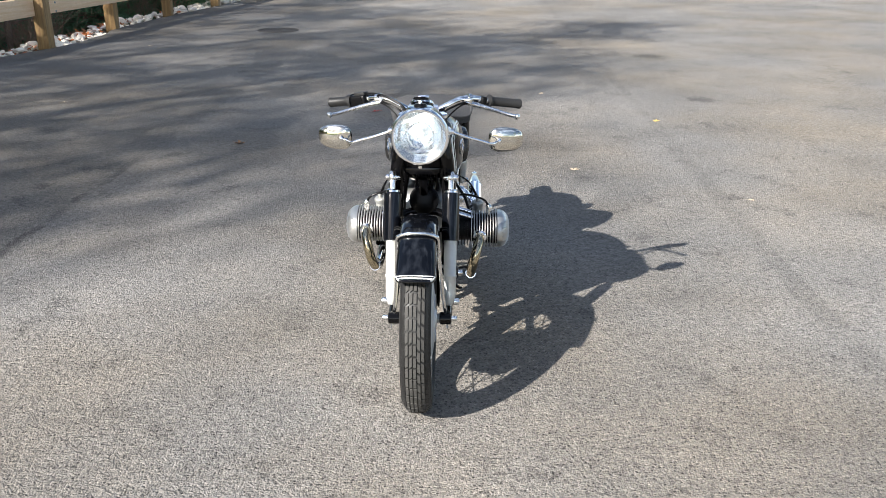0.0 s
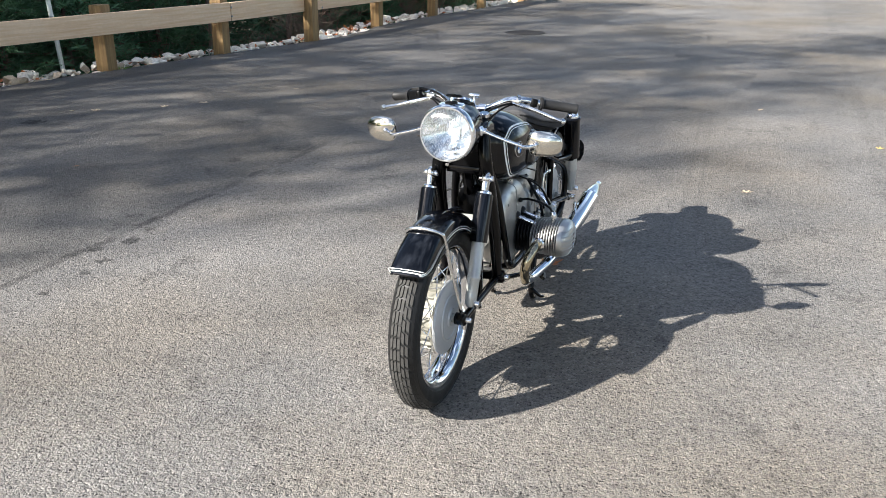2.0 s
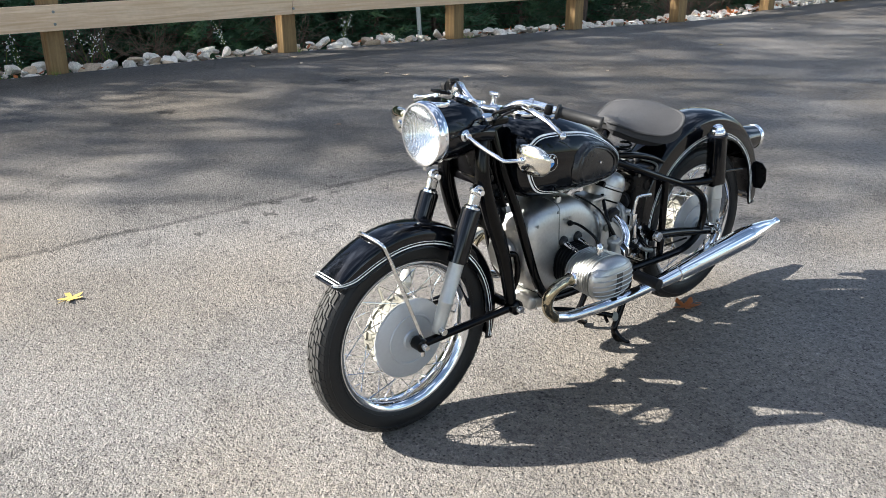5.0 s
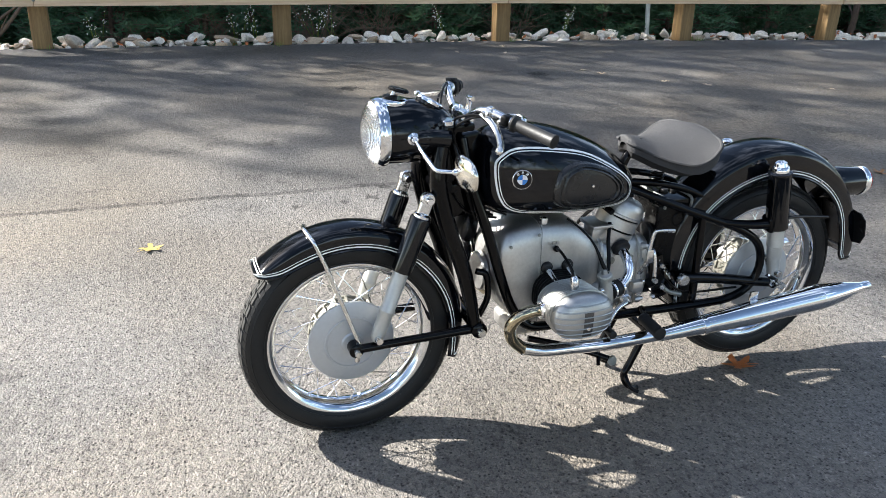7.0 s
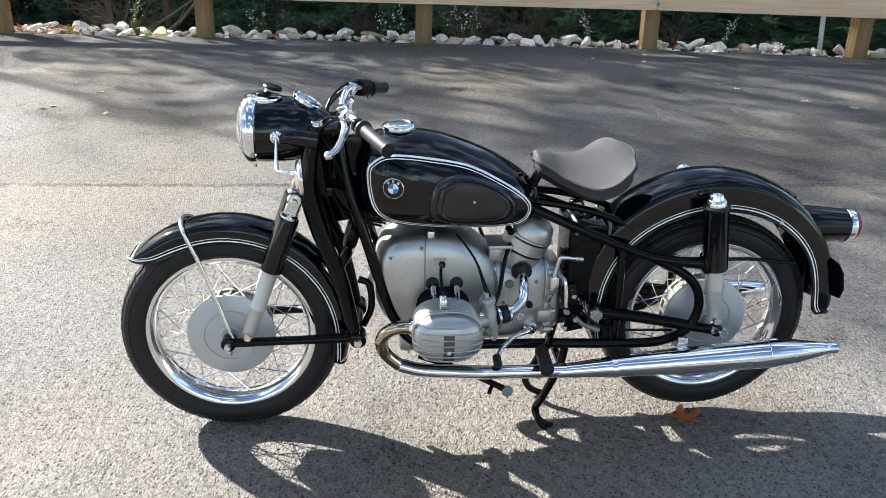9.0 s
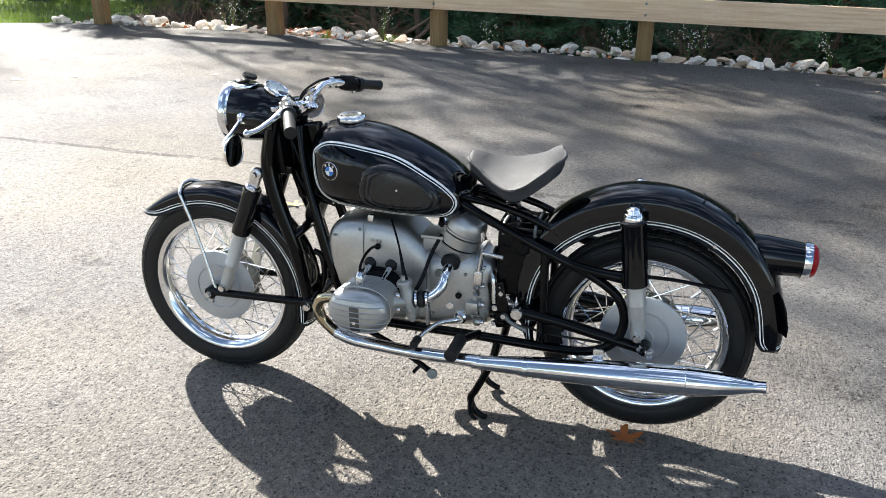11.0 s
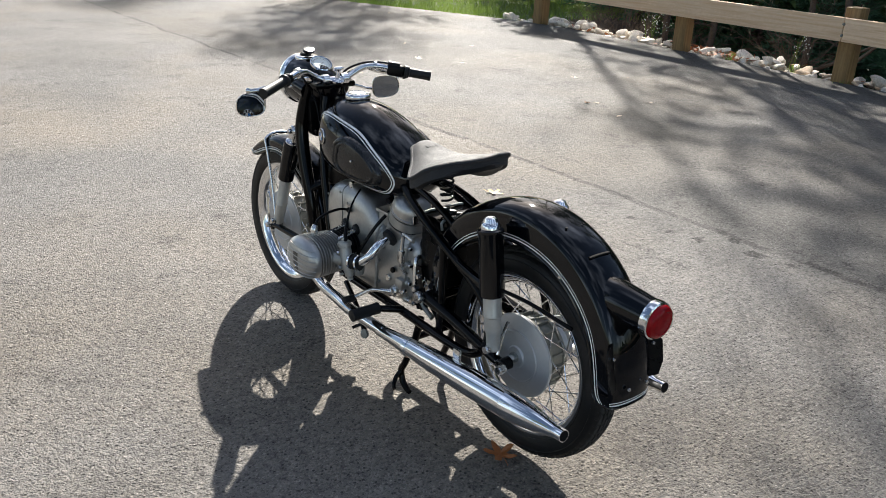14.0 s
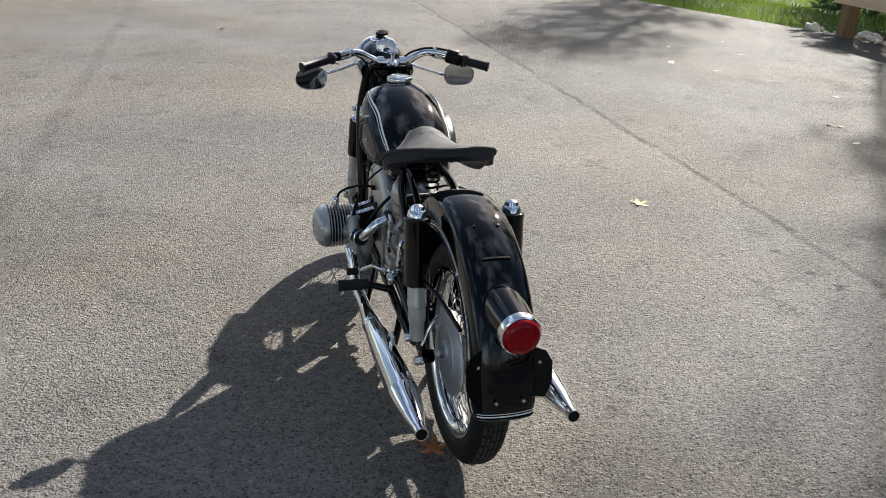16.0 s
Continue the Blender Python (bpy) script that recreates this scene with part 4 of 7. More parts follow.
for k in range(25):
    block((0.0010, 0.006 if k % 4 == 0 else 0.0035, 0.0006), (0, 0, 0), 0, bm, None)
    bmesh.ops.transform(bm, matrix=Matrix.Translation(dial_at + dial_ax * 0.0016) @ turn @ Matrix.Rotation(radians(-130 + 260 * k / 24), 4, "Z") @ Matrix.Translation((0, 0.030, 0)), verts=bm.verts[-8:])
block((0.0016, 0.024, 0.0006), dial_at + dial_ax * 0.002, 0, bm, turn @ Matrix.Rotation(2.0, 4, "Z"))
part("dial_marks", bm, SATIN_BLACK, lamp)
dg = part("dial_glass", lathe([(0.0358, 0.0035), (0.030, 0.0046), (0.016, 0.0056), (0.001, 0.0060)], dial_at, dial_ax, 40, None, False), CLEAR_GLASS, lamp)
dg.visible_shadow = False
switch = part("switch_plate", lathe([(0.042, -0.008), (0.044, 0.002), (0.042, 0.007), (0.036, 0.010), (0.030, 0.0105), (0.010, 0.0105)], (0, 0.136, 1.007), (0, 0.04, 1), 40), CHROME, lamp, "chrome ignition switch plate")
part("key_base", lathe([(0.021, 0.009), (0.021, 0.015), (0.017, 0.018), (0.004, 0.019)], (0, 0.130, 1.007), (0, 0.04, 1), 28), SATIN_BLACK, switch)
part("key_stem", tube([(0, 0.136, 1.022), (0, 0.142, 1.036)], 0.006, 10, 1), ALLOY_BRIGHT, switch)
part("key_cover", lathe([(0.022, -0.004), (0.029, -0.002), (0.030, 0.002), (0.026, 0.006), (0.006, 0.0075)], (0, 0.154, 1.036), (0, 0.22, 1), 30, None, True, False, 0.75), SATIN_BLACK, switch, "black key cover")
both(lambda s: side_tube("lamp_bracket", [(0.086, 0.165, 0.922), (0.089, 0.21, 0.925), (0.084, 0.27, 0.915)], [0.010, 0.016, 0.018], BLACK_PAINT, s, flat=1.4))


# ---- mirrors ----
def build_mirror(s, tip, face):
    root = Vector((s * 0.092, 0.168, 0.926))
    m = part("rear_view_mirror", bmesh.new(), MIRROR_BACK, bike, "nickel-plated rear-view mirror")
    part("mirror_boss", lathe([(0.017, 0), (0.017, 0.006), (0.011, 0.010), (0.009, 0.018)], root + Vector((-s * 0.004, 0, 0)), (s, 0, 0), 22), CHROME, m)
    bolt("boss_nut", root + Vector((s * 0.010, 0, 0)), (s, 0, 0), 0.010, 0.008, CHROME, m)
    tip, face = Vector(tip), Vector(face).normalized()
    hub = tip - face * 0.016
    part("mirror_arm", tube([root + Vector((s * 0.01, 0, 0)), Vector((s * 0.118, 0.169, 0.919)), Vector((s * 0.160, 0.173, 0.904)), Vector((s * 0.205, 0.177, 0.891)), Vector((s * 0.232, 0.181, 0.8825)), Vector((s * 0.243, 0.190, 0.8810)), Vector((s * 0.252, 0.204, 0.8815)), hub - Vector((s * 0.024, 0, 0))], 0.0056, 10, 5), CHROME, m, "slim chrome arm")
    part("arm_ball", lathe([(0.002, -0.010), (0.007, -0.0075), (0.0100, 0.0), (0.007, 0.0075), (0.002, 0.010)], hub - Vector((s * 0.026, 0.004, 0)), (0, 1, 0), 16), CHROME, m)
    z = Vector((0, 0, 1))
    up = (z - face * face.dot(z)).normalized()
    right = up.cross(face)
    rings = []
    for depth, k in ((-0.017, 0.04), (-0.0165, 0.25), (-0.0145, 0.5), (-0.010, 0.78), (-0.005, 0.95), (0.0, 1.0), (0.0030, 0.985), (0.0034, 0.955), (0.0026, 0.925), (0.0004, 0.912)):
        ring = []
        for j in range(32):
            a = 2 * math.pi * j / 32
            c, sn = math.cos(a), math.sin(a)
            px = 0.060 * math.copysign(abs(c) ** 0.74, c)
            py = 0.043 * math.copysign(abs(sn) ** 0.74, sn) * (1 + 0.12 * c * s)
            ring.append(tip + face * depth + right * px * k + up * py * k)
        rings.append(ring)
    me = finish("rear_view_mirror", loft(rings), MIRROR_BACK, 50)
    m.data = me
    bm = bmesh.new()
    vs = [bm.verts.new(tip + face * 0.0008 + (p - tip - face * 0.0) * 0.995) for p in rings[-1]]
    bm.faces.new(vs)
    part("mirror_pane", bm, MIRROR_GLASS, m, "dark reflecting mirror glass")


build_mirror(1, (0.286, 0.244, 0.882), (-0.10, 1.0, 0.05))
build_mirror(-1, (-0.297, 0.230, 0.890), (0.16, 1.0, 0.06))

# ---- handlebar ----
bar = [(0.0, 0.338, 0.962), (0.045, 0.336, 0.963), (0.085, 0.334, 0.980), (0.125, 0.343, 0.998), (0.170, 0.364, 1.000), (0.220, 0.390, 0.988), (0.275, 0.418, 0.976), (0.337, 0.450, 0.965)]
handlebar = part("handlebar", tube([(-x, y, z) for x, y, z in bar[:0:-1]] + bar, 0.0112, 14, 5), CHROME, bike, "chrome swept handlebar")
both(lambda s: part("bar_clamp", lathe([(0.014, -0.013), (0.020, -0.011), (0.020, 0.011), (0.014, 0.013)], (s * 0.040, 0.336, 0.962), (1, 0, 0), 20), CHROME, handlebar))


def grip(s):
    a, b = Vector((s * 0.226, 0.3915, 0.9865)), Vector((s * 0.342, 0.4525, 0.9640))
    d = b - a
    L = d.length
    start = 0.0 if s > 0 else 0.042
    part("grip", lathe([(0.0150, start), (0.0225, start + 0.002), (0.0225, start + 0.008), (0.0165, start + 0.012), (0.0165, L - 0.008), (0.0180, L - 0.006), (0.0180, L), (0.006, L + 0.002)], a, d, 24), GRIP_RUBBER, handlebar, "black rubber handgrip")
    turn = d.to_track_quat("X", "Z").to_matrix().to_4x4()
    if s > 0:
        p = Vector((0.208, 0.380, 0.990))
        part("switch_housing", block((0.024, 0.030, 0.030), p, 0.009, None, turn, 3), SATIN_BLACK, handlebar, "small black control housing")
    else:
        p = Vector((-0.228, 0.391, 0.984))
        hub = part("throttle_housing", block((0.066, 0.040, 0.042), p, 0.012, None, turn, 3), SATIN_BLACK, handlebar, "black twist-grip housing")
        part("housing_lid", block((0.044, 0.030, 0.012), p + Vector((0.004, -0.004, 0.025)), 0.004, None, turn, 2), GRIP_RUBBER, hub)
        part("housing_collar", lathe([(0.018, 0), (0.025, 0.001), (0.025, 0.010), (0.018, 0.011)], p + d.normalized() * 0.030, d, 24, None, False), GRIP_RUBBER, hub)
    part("clamp_ring", lathe([(0.012, 0), (0.018, 0.002), (0.018, 0.014), (0.012, 0.016)], Vector((s * 0.152, 0.352, 1.001)), d, 20), ALLOY_BRIGHT, handlebar)
    bolt("clamp_screw", p + Vector((0, 0.012, -0.022)), (0, 0.3, -1), 0.006, 0.006, ALLOY_BRIGHT, handlebar)
    lever = [(s * 0.142, 0.338, 0.992), (s * 0.160, 0.346, 0.987), (s * 0.188, 0.350, 0.979), (s * 0.240, 0.344, 0.966), (s * 0.292, 0.330, 0.952), (s * 0.326, 0.313, 0.947)]
    part("hand_lever", tube(lever, [0.0085, 0.0125, 0.0115, 0.0095, 0.0088, 0.0092], 12, 5, None, 0.75), ALLOY_BRIGHT, handlebar, "polished alloy lever")
    part("lever_ball", lathe([(0.002, -0.011), (0.008, -0.0075), (0.0112, 0.0), (0.008, 0.0075), (0.002, 0.011)], lever[-1], (s, 0, 0), 16), ALLOY_BRIGHT, handlebar)
    part("lever_perch", block((0.030, 0.032, 0.016), (s * 0.156, 0.350, 0.996), 0.005), ALLOY_BRIGHT, handlebar)
    side_tube("control_cable", [(0.146, 0.330, 0.992), (0.110, 0.306, 0.984), (0.066, 0.290, 0.958), (0.036, 0.305, 0.885), (0.034, 0.345, 0.760), (0.06, 0.42, 0.70)], 0.0038, SATIN_BLACK, s, n=8, seg=8)
    side_tube("control_cable", [(0.190, 0.362, 0.990), (0.130, 0.318, 0.982), (0.078, 0.284, 0.935), (0.062, 0.315, 0.860), (0.070, 0.375, 0.720), (0.085, 0.45, 0.68)], 0.0030, SATIN_BLACK, s, n=8, seg=8)


both(grip)
part("throttle_cable", tube([(-0.215, 0.384, 1.008), (-0.170, 0.356, 1.014), (-0.115, 0.322, 1.006), (-0.060, 0.295, 0.972), (-0.036, 0.305, 0.90)], 0.0042, 8, 6), SATIN_BLACK, handlebar)

# ---- fuel tank ----
TANK = ease([  # y, half width, bottom, widest height, top, roundness of the flank
    (0.372, 0.050, 0.742, 0.800, 0.862), (0.392, 0.090, 0.700, 0.800, 0.902), (0.430, 0.122, 0.676, 0.798, 0.921), (0.500, 0.140, 0.664, 0.792, 0.926), (0.580, 0.146, 0.660, 0.782, 0.918), (0.660, 0.144, 0.658, 0.770, 0.896),
    (0.740, 0.134, 0.658, 0.754, 0.864), (0.810, 0.114, 0.660, 0.738, 0.824), (0.852, 0.090, 0.668, 0.728, 0.792), (0.878, 0.050, 0.690, 0.722, 0.758)], 40)


def tank_section(y):
    for a, b in zip(TANK, TANK[1:]):
        if a[0] <= y <= b[0]:
            f = (y - a[0]) / (b[0] - a[0])
            return [p + (q - p) * f for p, q in zip(a, b)]
    return list(TANK[0] if y < TANK[0][0] else TANK[-1])


def tank_x(y, z):
    """Half width of the tank at a height."""
    yy, w, zb, zm, zt = tank_section(y)
    if z >= zm:
        u = min(1.0, (z - zm) / (zt - zm))
        return w * (1 - u ** 2.7) ** (1 / 1.75)
    u = min(1.0, (zm - z) / (zm - zb))
    return w * (1 - u ** 3.2) ** (1 / 2.6)


def build_tank():
    rings = []
    for y, w, zb, zm, zt in TANK:
        ring = []
        for k in range(48):
            a = 2 * math.pi * k / 48
            c, s = math.cos(a), math.sin(a)
            ex, ez = (2 / 1.75, 2 / 2.7) if s >= 0 else (2 / 2.6, 2 / 3.2)
            x = w * math.copysign(abs(c) ** ex, c)
            z = zm + (zt - zm if s >= 0 else zm - zb) * math.copysign(abs(s) ** ez, s)
            ring.append((x, y, z))
        rings.append(ring)
    tank = part("fuel_tank", loft(rings), BLACK_PAINT, bike, "glossy black teardrop fuel tank", 60)
    seat_at, cap_ax = (0, 0.489, 0.893), (0, -0.02, 1)
    cap = part("filler_cap", lathe([(0.036, 0.028), (0.0440, 0.029), (0.0460, 0.033), (0.0460, 0.041), (0.0435, 0.046), (0.0395, 0.048), (0.036, 0.0475), (0.022, 0.0490), (0.002, 0.0500)], seat_at, cap_ax, 48), CHROME, tank, "round chrome filler cap")
    part("cap_neck", lathe([(0.046, -0.004), (0.044, 0.004), (0.040, 0.007), (0.040, 0.012), (0.0425, 0.014), (0.0425, 0.019), (0.0395, 0.021), (0.0395, 0.029)], seat_at, cap_ax, 44, None, False), GRIP_RUBBER, cap, "ribbed black filler neck")
    part("cap_top", lathe([(0.034, 0.0470), (0.0335, 0.0505), (0.0300, 0.0510), (0.0290, 0.0495), (0.001, 0.0512)], seat_at, cap_ax, 40), ALLOY_BRIGHT, cap)
    part("cap_latch", tube([(0.006, 0.455, 0.920), (0.006, 0.436, 0.914), (0.006, 0.424, 0.904)], [0.007, 0.006, 0.005], 10, 4), SATIN_BLACK, cap)
    outline = [(0.402, 0.828), (0.419, 0.862), (0.463, 0.881), (0.554, 0.877), (0.674, 0.853), (0.783, 0.797), (0.838, 0.751), (0.846, 0.715), (0.818, 0.686), (0.757, 0.678), (0.660, 0.678), (0.572, 0.683), (0.463, 0.699), (0.416, 0.743)]
    loop = spline([(0, y, z) for y, z in outline + outline[:3]], 9)[9:-9]

    def band(offs, half, mat, name, s, lift=0.0012):
        bm, ring, m = bmesh.new(), [], len(loop)
        cen = Vector((0, 0.63, 0.775))
        for i in range(m):
            t = (loop[(i + 1) % m] - loop[i - 1]).normalized()
            nrm = Vector((0, -t.z, t.y))
            if nrm.dot(cen - loop[i]) < 0:
                nrm = -nrm
            row = []
            for o in (offs - half, offs + half):
                q = loop[i] + nrm * o
                row.append(bm.verts.new((s * (tank_x(q.y, q.z) + lift), q.y, q.z)))
            ring.append(row)
        for i in range(m):
            a, b = ring[i], ring[(i + 1) % m]
            bm.faces.new((a[0], a[1], b[1], b[0]))
        part(name, bm, mat, tank, "white painted coach line")

    def pad(s):
        edge = spline([(0, y, z) for y, z in [(0.572, 0.758), (0.584, 0.807), (0.634, 0.831), (0.694, 0.822), (0.752, 0.797), (0.794, 0.759), (0.797, 0.725), (0.770, 0.706), (0.694, 0.701), (0.616, 0.706), (0.579, 0.725), (0.572, 0.758), (0.584, 0.807), (0.634, 0.831)]], 6)[6:-12]
        cen = sum(edge, Vector()) / len(edge)
        rings = []
        for k, h in ((1.08, 0.0), (1.055, 0.007), (1.02, 0.0125), (0.98, 0.0145), (0.93, 0.0145), (0.905, 0.0100), (0.885, 0.0100), (0.86, 0.0140), (0.82, 0.0150), (0.785, 0.0140), (0.765, 0.0098), (0.5, 0.0100), (0.06, 0.0102)):
            rings.append([(s * (tank_x(p.y, p.z) + h), p.y, p.z) for p in (cen + (q - cen) * k for q in edge)])
        kp = part("knee_pad", loft(rings), PAD_RUBBER, tank, "ribbed black rubber knee pad", 60)
        bolt("pad_screw", (s * (tank_x(0.684, 0.767) + 0.011), 0.684, 0.767), (s, 0, 0), 0.0042, 0.004, ALLOY_BRIGHT, tank)

    def badge(s):
        y, z = 0.470, 0.800
        x = s * tank_x(y, z)
        slope = (tank_x(y + 0.02, z) - tank_x(y - 0.02, z)) / 0.04
        up_sl = (tank_x(y, z + 0.02) - tank_x(y, z - 0.02)) / 0.04
        ax = Vector((s, -slope, -up_sl)).normalized()
        o = Vector((x, y, z))
        part("badge_ring", lathe([(0.0285, -0.002), (0.0285, 0.003), (0.0272, 0.0042), (0.0262, 0.0042), (0.0262, 0.0036), (0.001, 0.0036)], o, ax, 40), ALLOY_BRIGHT, tank)
        part("badge_field", lathe([(0.0262, 0.0034), (0.0262, 0.0042), (0.0005, 0.0042)], o, ax, 40), BLACK_PAINT, tank, "black enamel roundel")
        q = ax.to_track_quat("Z", "Y").to_matrix().to_4x4()
        for k in range(4):
            bm = bmesh.new()
            c = bm.verts.new((0, 0, 0))
            rim = [bm.verts.new((0.0145 * math.cos(a), 0.0145 * math.sin(a), 0)) for a in (radians(90 * k + 10 * j) for j in range(10))]
            for a, b in zip(rim, rim[1:]):
                bm.faces.new((c, a, b))
            bmesh.ops.transform(bm, matrix=Matrix.Translation(o + ax * 0.0047) @ q, verts=bm.verts)
            part("badge_quarter", bm, BADGE_BLUE if k % 2 else BADGE_WHITE, tank)
        bm = bmesh.new()
        for deg in (50, 90, 130):
            a = radians(deg)
            m = Matrix.Translation(o + ax * 0.0047) @ q @ Matrix.Translation((0.0203 * math.cos(a), 0.0203 * math.sin(a), 0)) @ Matrix.Rotation(a - math.pi / 2, 4, "Z")
            for dx in (-0.0022, 0.0, 0.0022):
                vs = [bm.verts.new(m @ Vector(v)) for v in ((dx - 0.0007, -0.0035, 0), (dx + 0.0007, -0.0035, 0), (dx + 0.0007, 0.0035, 0), (dx - 0.0007, 0.0035, 0))]
                bm.faces.new(vs)
        part("badge_marks", bm, BADGE_WHITE, tank)

    for s in (1, -1):
        band(0.0, 0.0024, STRIPE, "coach_line", s)
        band(0.0070, 0.0011, STRIPE, "coach_line", s)
        pad(s)
        badge(s)
    part("fuel_tap", tube([(0.05, 0.80, 0.672), (0.058, 0.81, 0.645), (0.075, 0.815, 0.640)], 0.008, 10, 4), ALLOY_BRIGHT, tank)


build_tank()


# ---- solo saddle ----
def build_saddle():
    spec = [  # y, half width, middle height, edge height
        (0.866, 0.022, 0.856, 0.850), (0.874, 0.046, 0.862, 0.846), (0.900, 0.064, 0.858, 0.834), (0.935, 0.090, 0.848, 0.818), (0.970, 0.122, 0.844, 0.808), (1.005, 0.152, 0.846, 0.804), (1.035, 0.169, 0.852, 0.810),
        (1.065, 0.173, 0.860, 0.826), (1.090, 0.167, 0.867, 0.845), (1.108, 0.150, 0.870, 0.857), (1.120, 0.118, 0.870, 0.864), (1.125, 0.080, 0.869, 0.866)]
    rows = ease(spec, 34)
    rings = []
    for y, w, zm, ze in rows:
        top, bot = [], []
        for k in range(21):
            u = -1 + 2 * k / 20
            bow = 0.018 * (1 - abs(u) ** 2) * max(0, (y - 1.0) / 0.116)
            z = ze + (zm - ze) * (1 - abs(u) ** 2.2)
            top.append((w * u, y + bow, z))
            deep = 0.016 + 0.012 * min(1.0, max(0.0, (y - 0.96) / 0.12))
            bot.append((w * u * 0.985, y + bow * 0.98, z - deep - 0.012 * abs(u) ** 6))
        rings.append(top + bot[::-1])
    seat = part("saddle", loft(rings), SEAT_RUBBER, bike, "grained black rubber solo saddle", 50)
    rim = [r[0] for r in rings] + rings[-1][1:20] + [r[20] for r in rings[::-1]]
    part("saddle_edge", tube([Vector(p) - Vector((0, 0, 0.004)) for p in rim], 0.0062, 8, 1), SEAT_RUBBER, seat, "rolled saddle edge")
    pan = [[(x * 0.9, y, z - 0.03) for x, y, z in r[:21]] + [(x * 0.82, y, z - 0.045) for x, y, z in r[20::-1]] for r in rings[3:-3]]
    part("saddle_pan", loft(pan), GRIP_RUBBER, seat)
    part("saddle_pivot", tube([(0, 0.86, 0.740), (0, 0.885, 0.800), (0, 0.92, 0.822)], 0.014, 12, 4), FRAME_BLACK, seat)
    bm = bmesh.new()
    pts = [(0.020 * math.cos(t * 1.3), 1.000 + 0.020 * math.sin(t * 1.3), 0.700 + 0.0038 * t) for t in range(30)]
    tube(pts, 0.004, 8, 3, bm)
    part("saddle_spring", bm, SATIN_BLACK, seat)
    bm = bmesh.new()
    for k in range(4):
        block((0.0075, 0.011, 0.0016), (0.011 * (k - 1.5), 0.914, 0.8531), 0.0006, bm, Euler((-0.28, 0, 0)).to_matrix().to_4x4())
    part("saddle_mark", bm, SEAT_RUBBER, seat)


build_saddle()

# ---- tail lamp and plate holder ----
TAIL = Vector((0, 1.670, 0.637))
tl_ax = Vector((0, 1, -0.035))
tail = part("tail_lamp", lathe([(0.030, -0.035), (0.050, -0.03), (0.056, 0.0), (0.0555, 0.05), (0.052, 0.10), (0.048, 0.150)], TAIL, tl_ax, 40), BLACK_PAINT, bike, "black barrel-shaped tail lamp")
part("tail_rim", lathe([(0.0475, 0.146), (0.0510, 0.148), (0.0515, 0.158), (0.0500, 0.168), (0.0460, 0.170), (0.0450, 0.164)], TAIL, tl_ax, 44, None, False), CHROME, tail, "chrome lamp ring")
part("tail_lens", lathe([(0.0455, 0.164), (0.0450, 0.176), (0.0400, 0.183), (0.0320, 0.186), (0.0300, 0.184), (0.0120, 0.186), (0.0010, 0.187)], TAIL, tl_ax, 40), RED_LENS, tail, "ribbed red glass lens")
bolt("tail_screw", TAIL + Vector((0, 0.150, -0.052)), (0, 0, -1), 0.006, 0.008, ALLOY_BRIGHT, tail)
holder = part("plate_holder", block((0.110, 0.006, 0.150), (0, 1.764, 0.482), 0.002, None, Euler((radians(14), 0, 0)).to_matrix().to_4x4()), SATIN_BLACK, bike, "black steel number-plate holder")
for s in (1, -1):
    bm = bmesh.new()
    outline = [(0.055, 0.557), (0.095, 0.547), (0.110, 0.522), (0.108, 0.467), (0.092, 0.432), (0.055, 0.430)]
    front = [bm.verts.new((s * x, 1.772 + (x - 0.055) * 0.35 + (0.5 - z) * 0.24, z)) for x, z in outline]
    back = [bm.verts.new((v.co.x, v.co.y - 0.004, v.co.z)) for v in front]
    bm.faces.new(front), bm.faces.new(back[::-1])
    for k in range(6):
        bm.faces.new((front[k], front[(k + 1) % 6], back[(k + 1) % 6], back[k]))
    part("plate_wing", bm, SATIN_BLACK, holder)
for x, y, z in ((0.035, 1.768, 0.540), (-0.035, 1.768, 0.540), (0.035, 1.806, 0.432), (-0.035, 1.806, 0.432), (0.078, 1.778, 0.520), (-0.078, 1.778, 0.520)):
    bolt("plate_bolt", (x, y, z), (0, 1, 0.2), 0.005, 0.006, ALLOY_BRIGHT, holder)


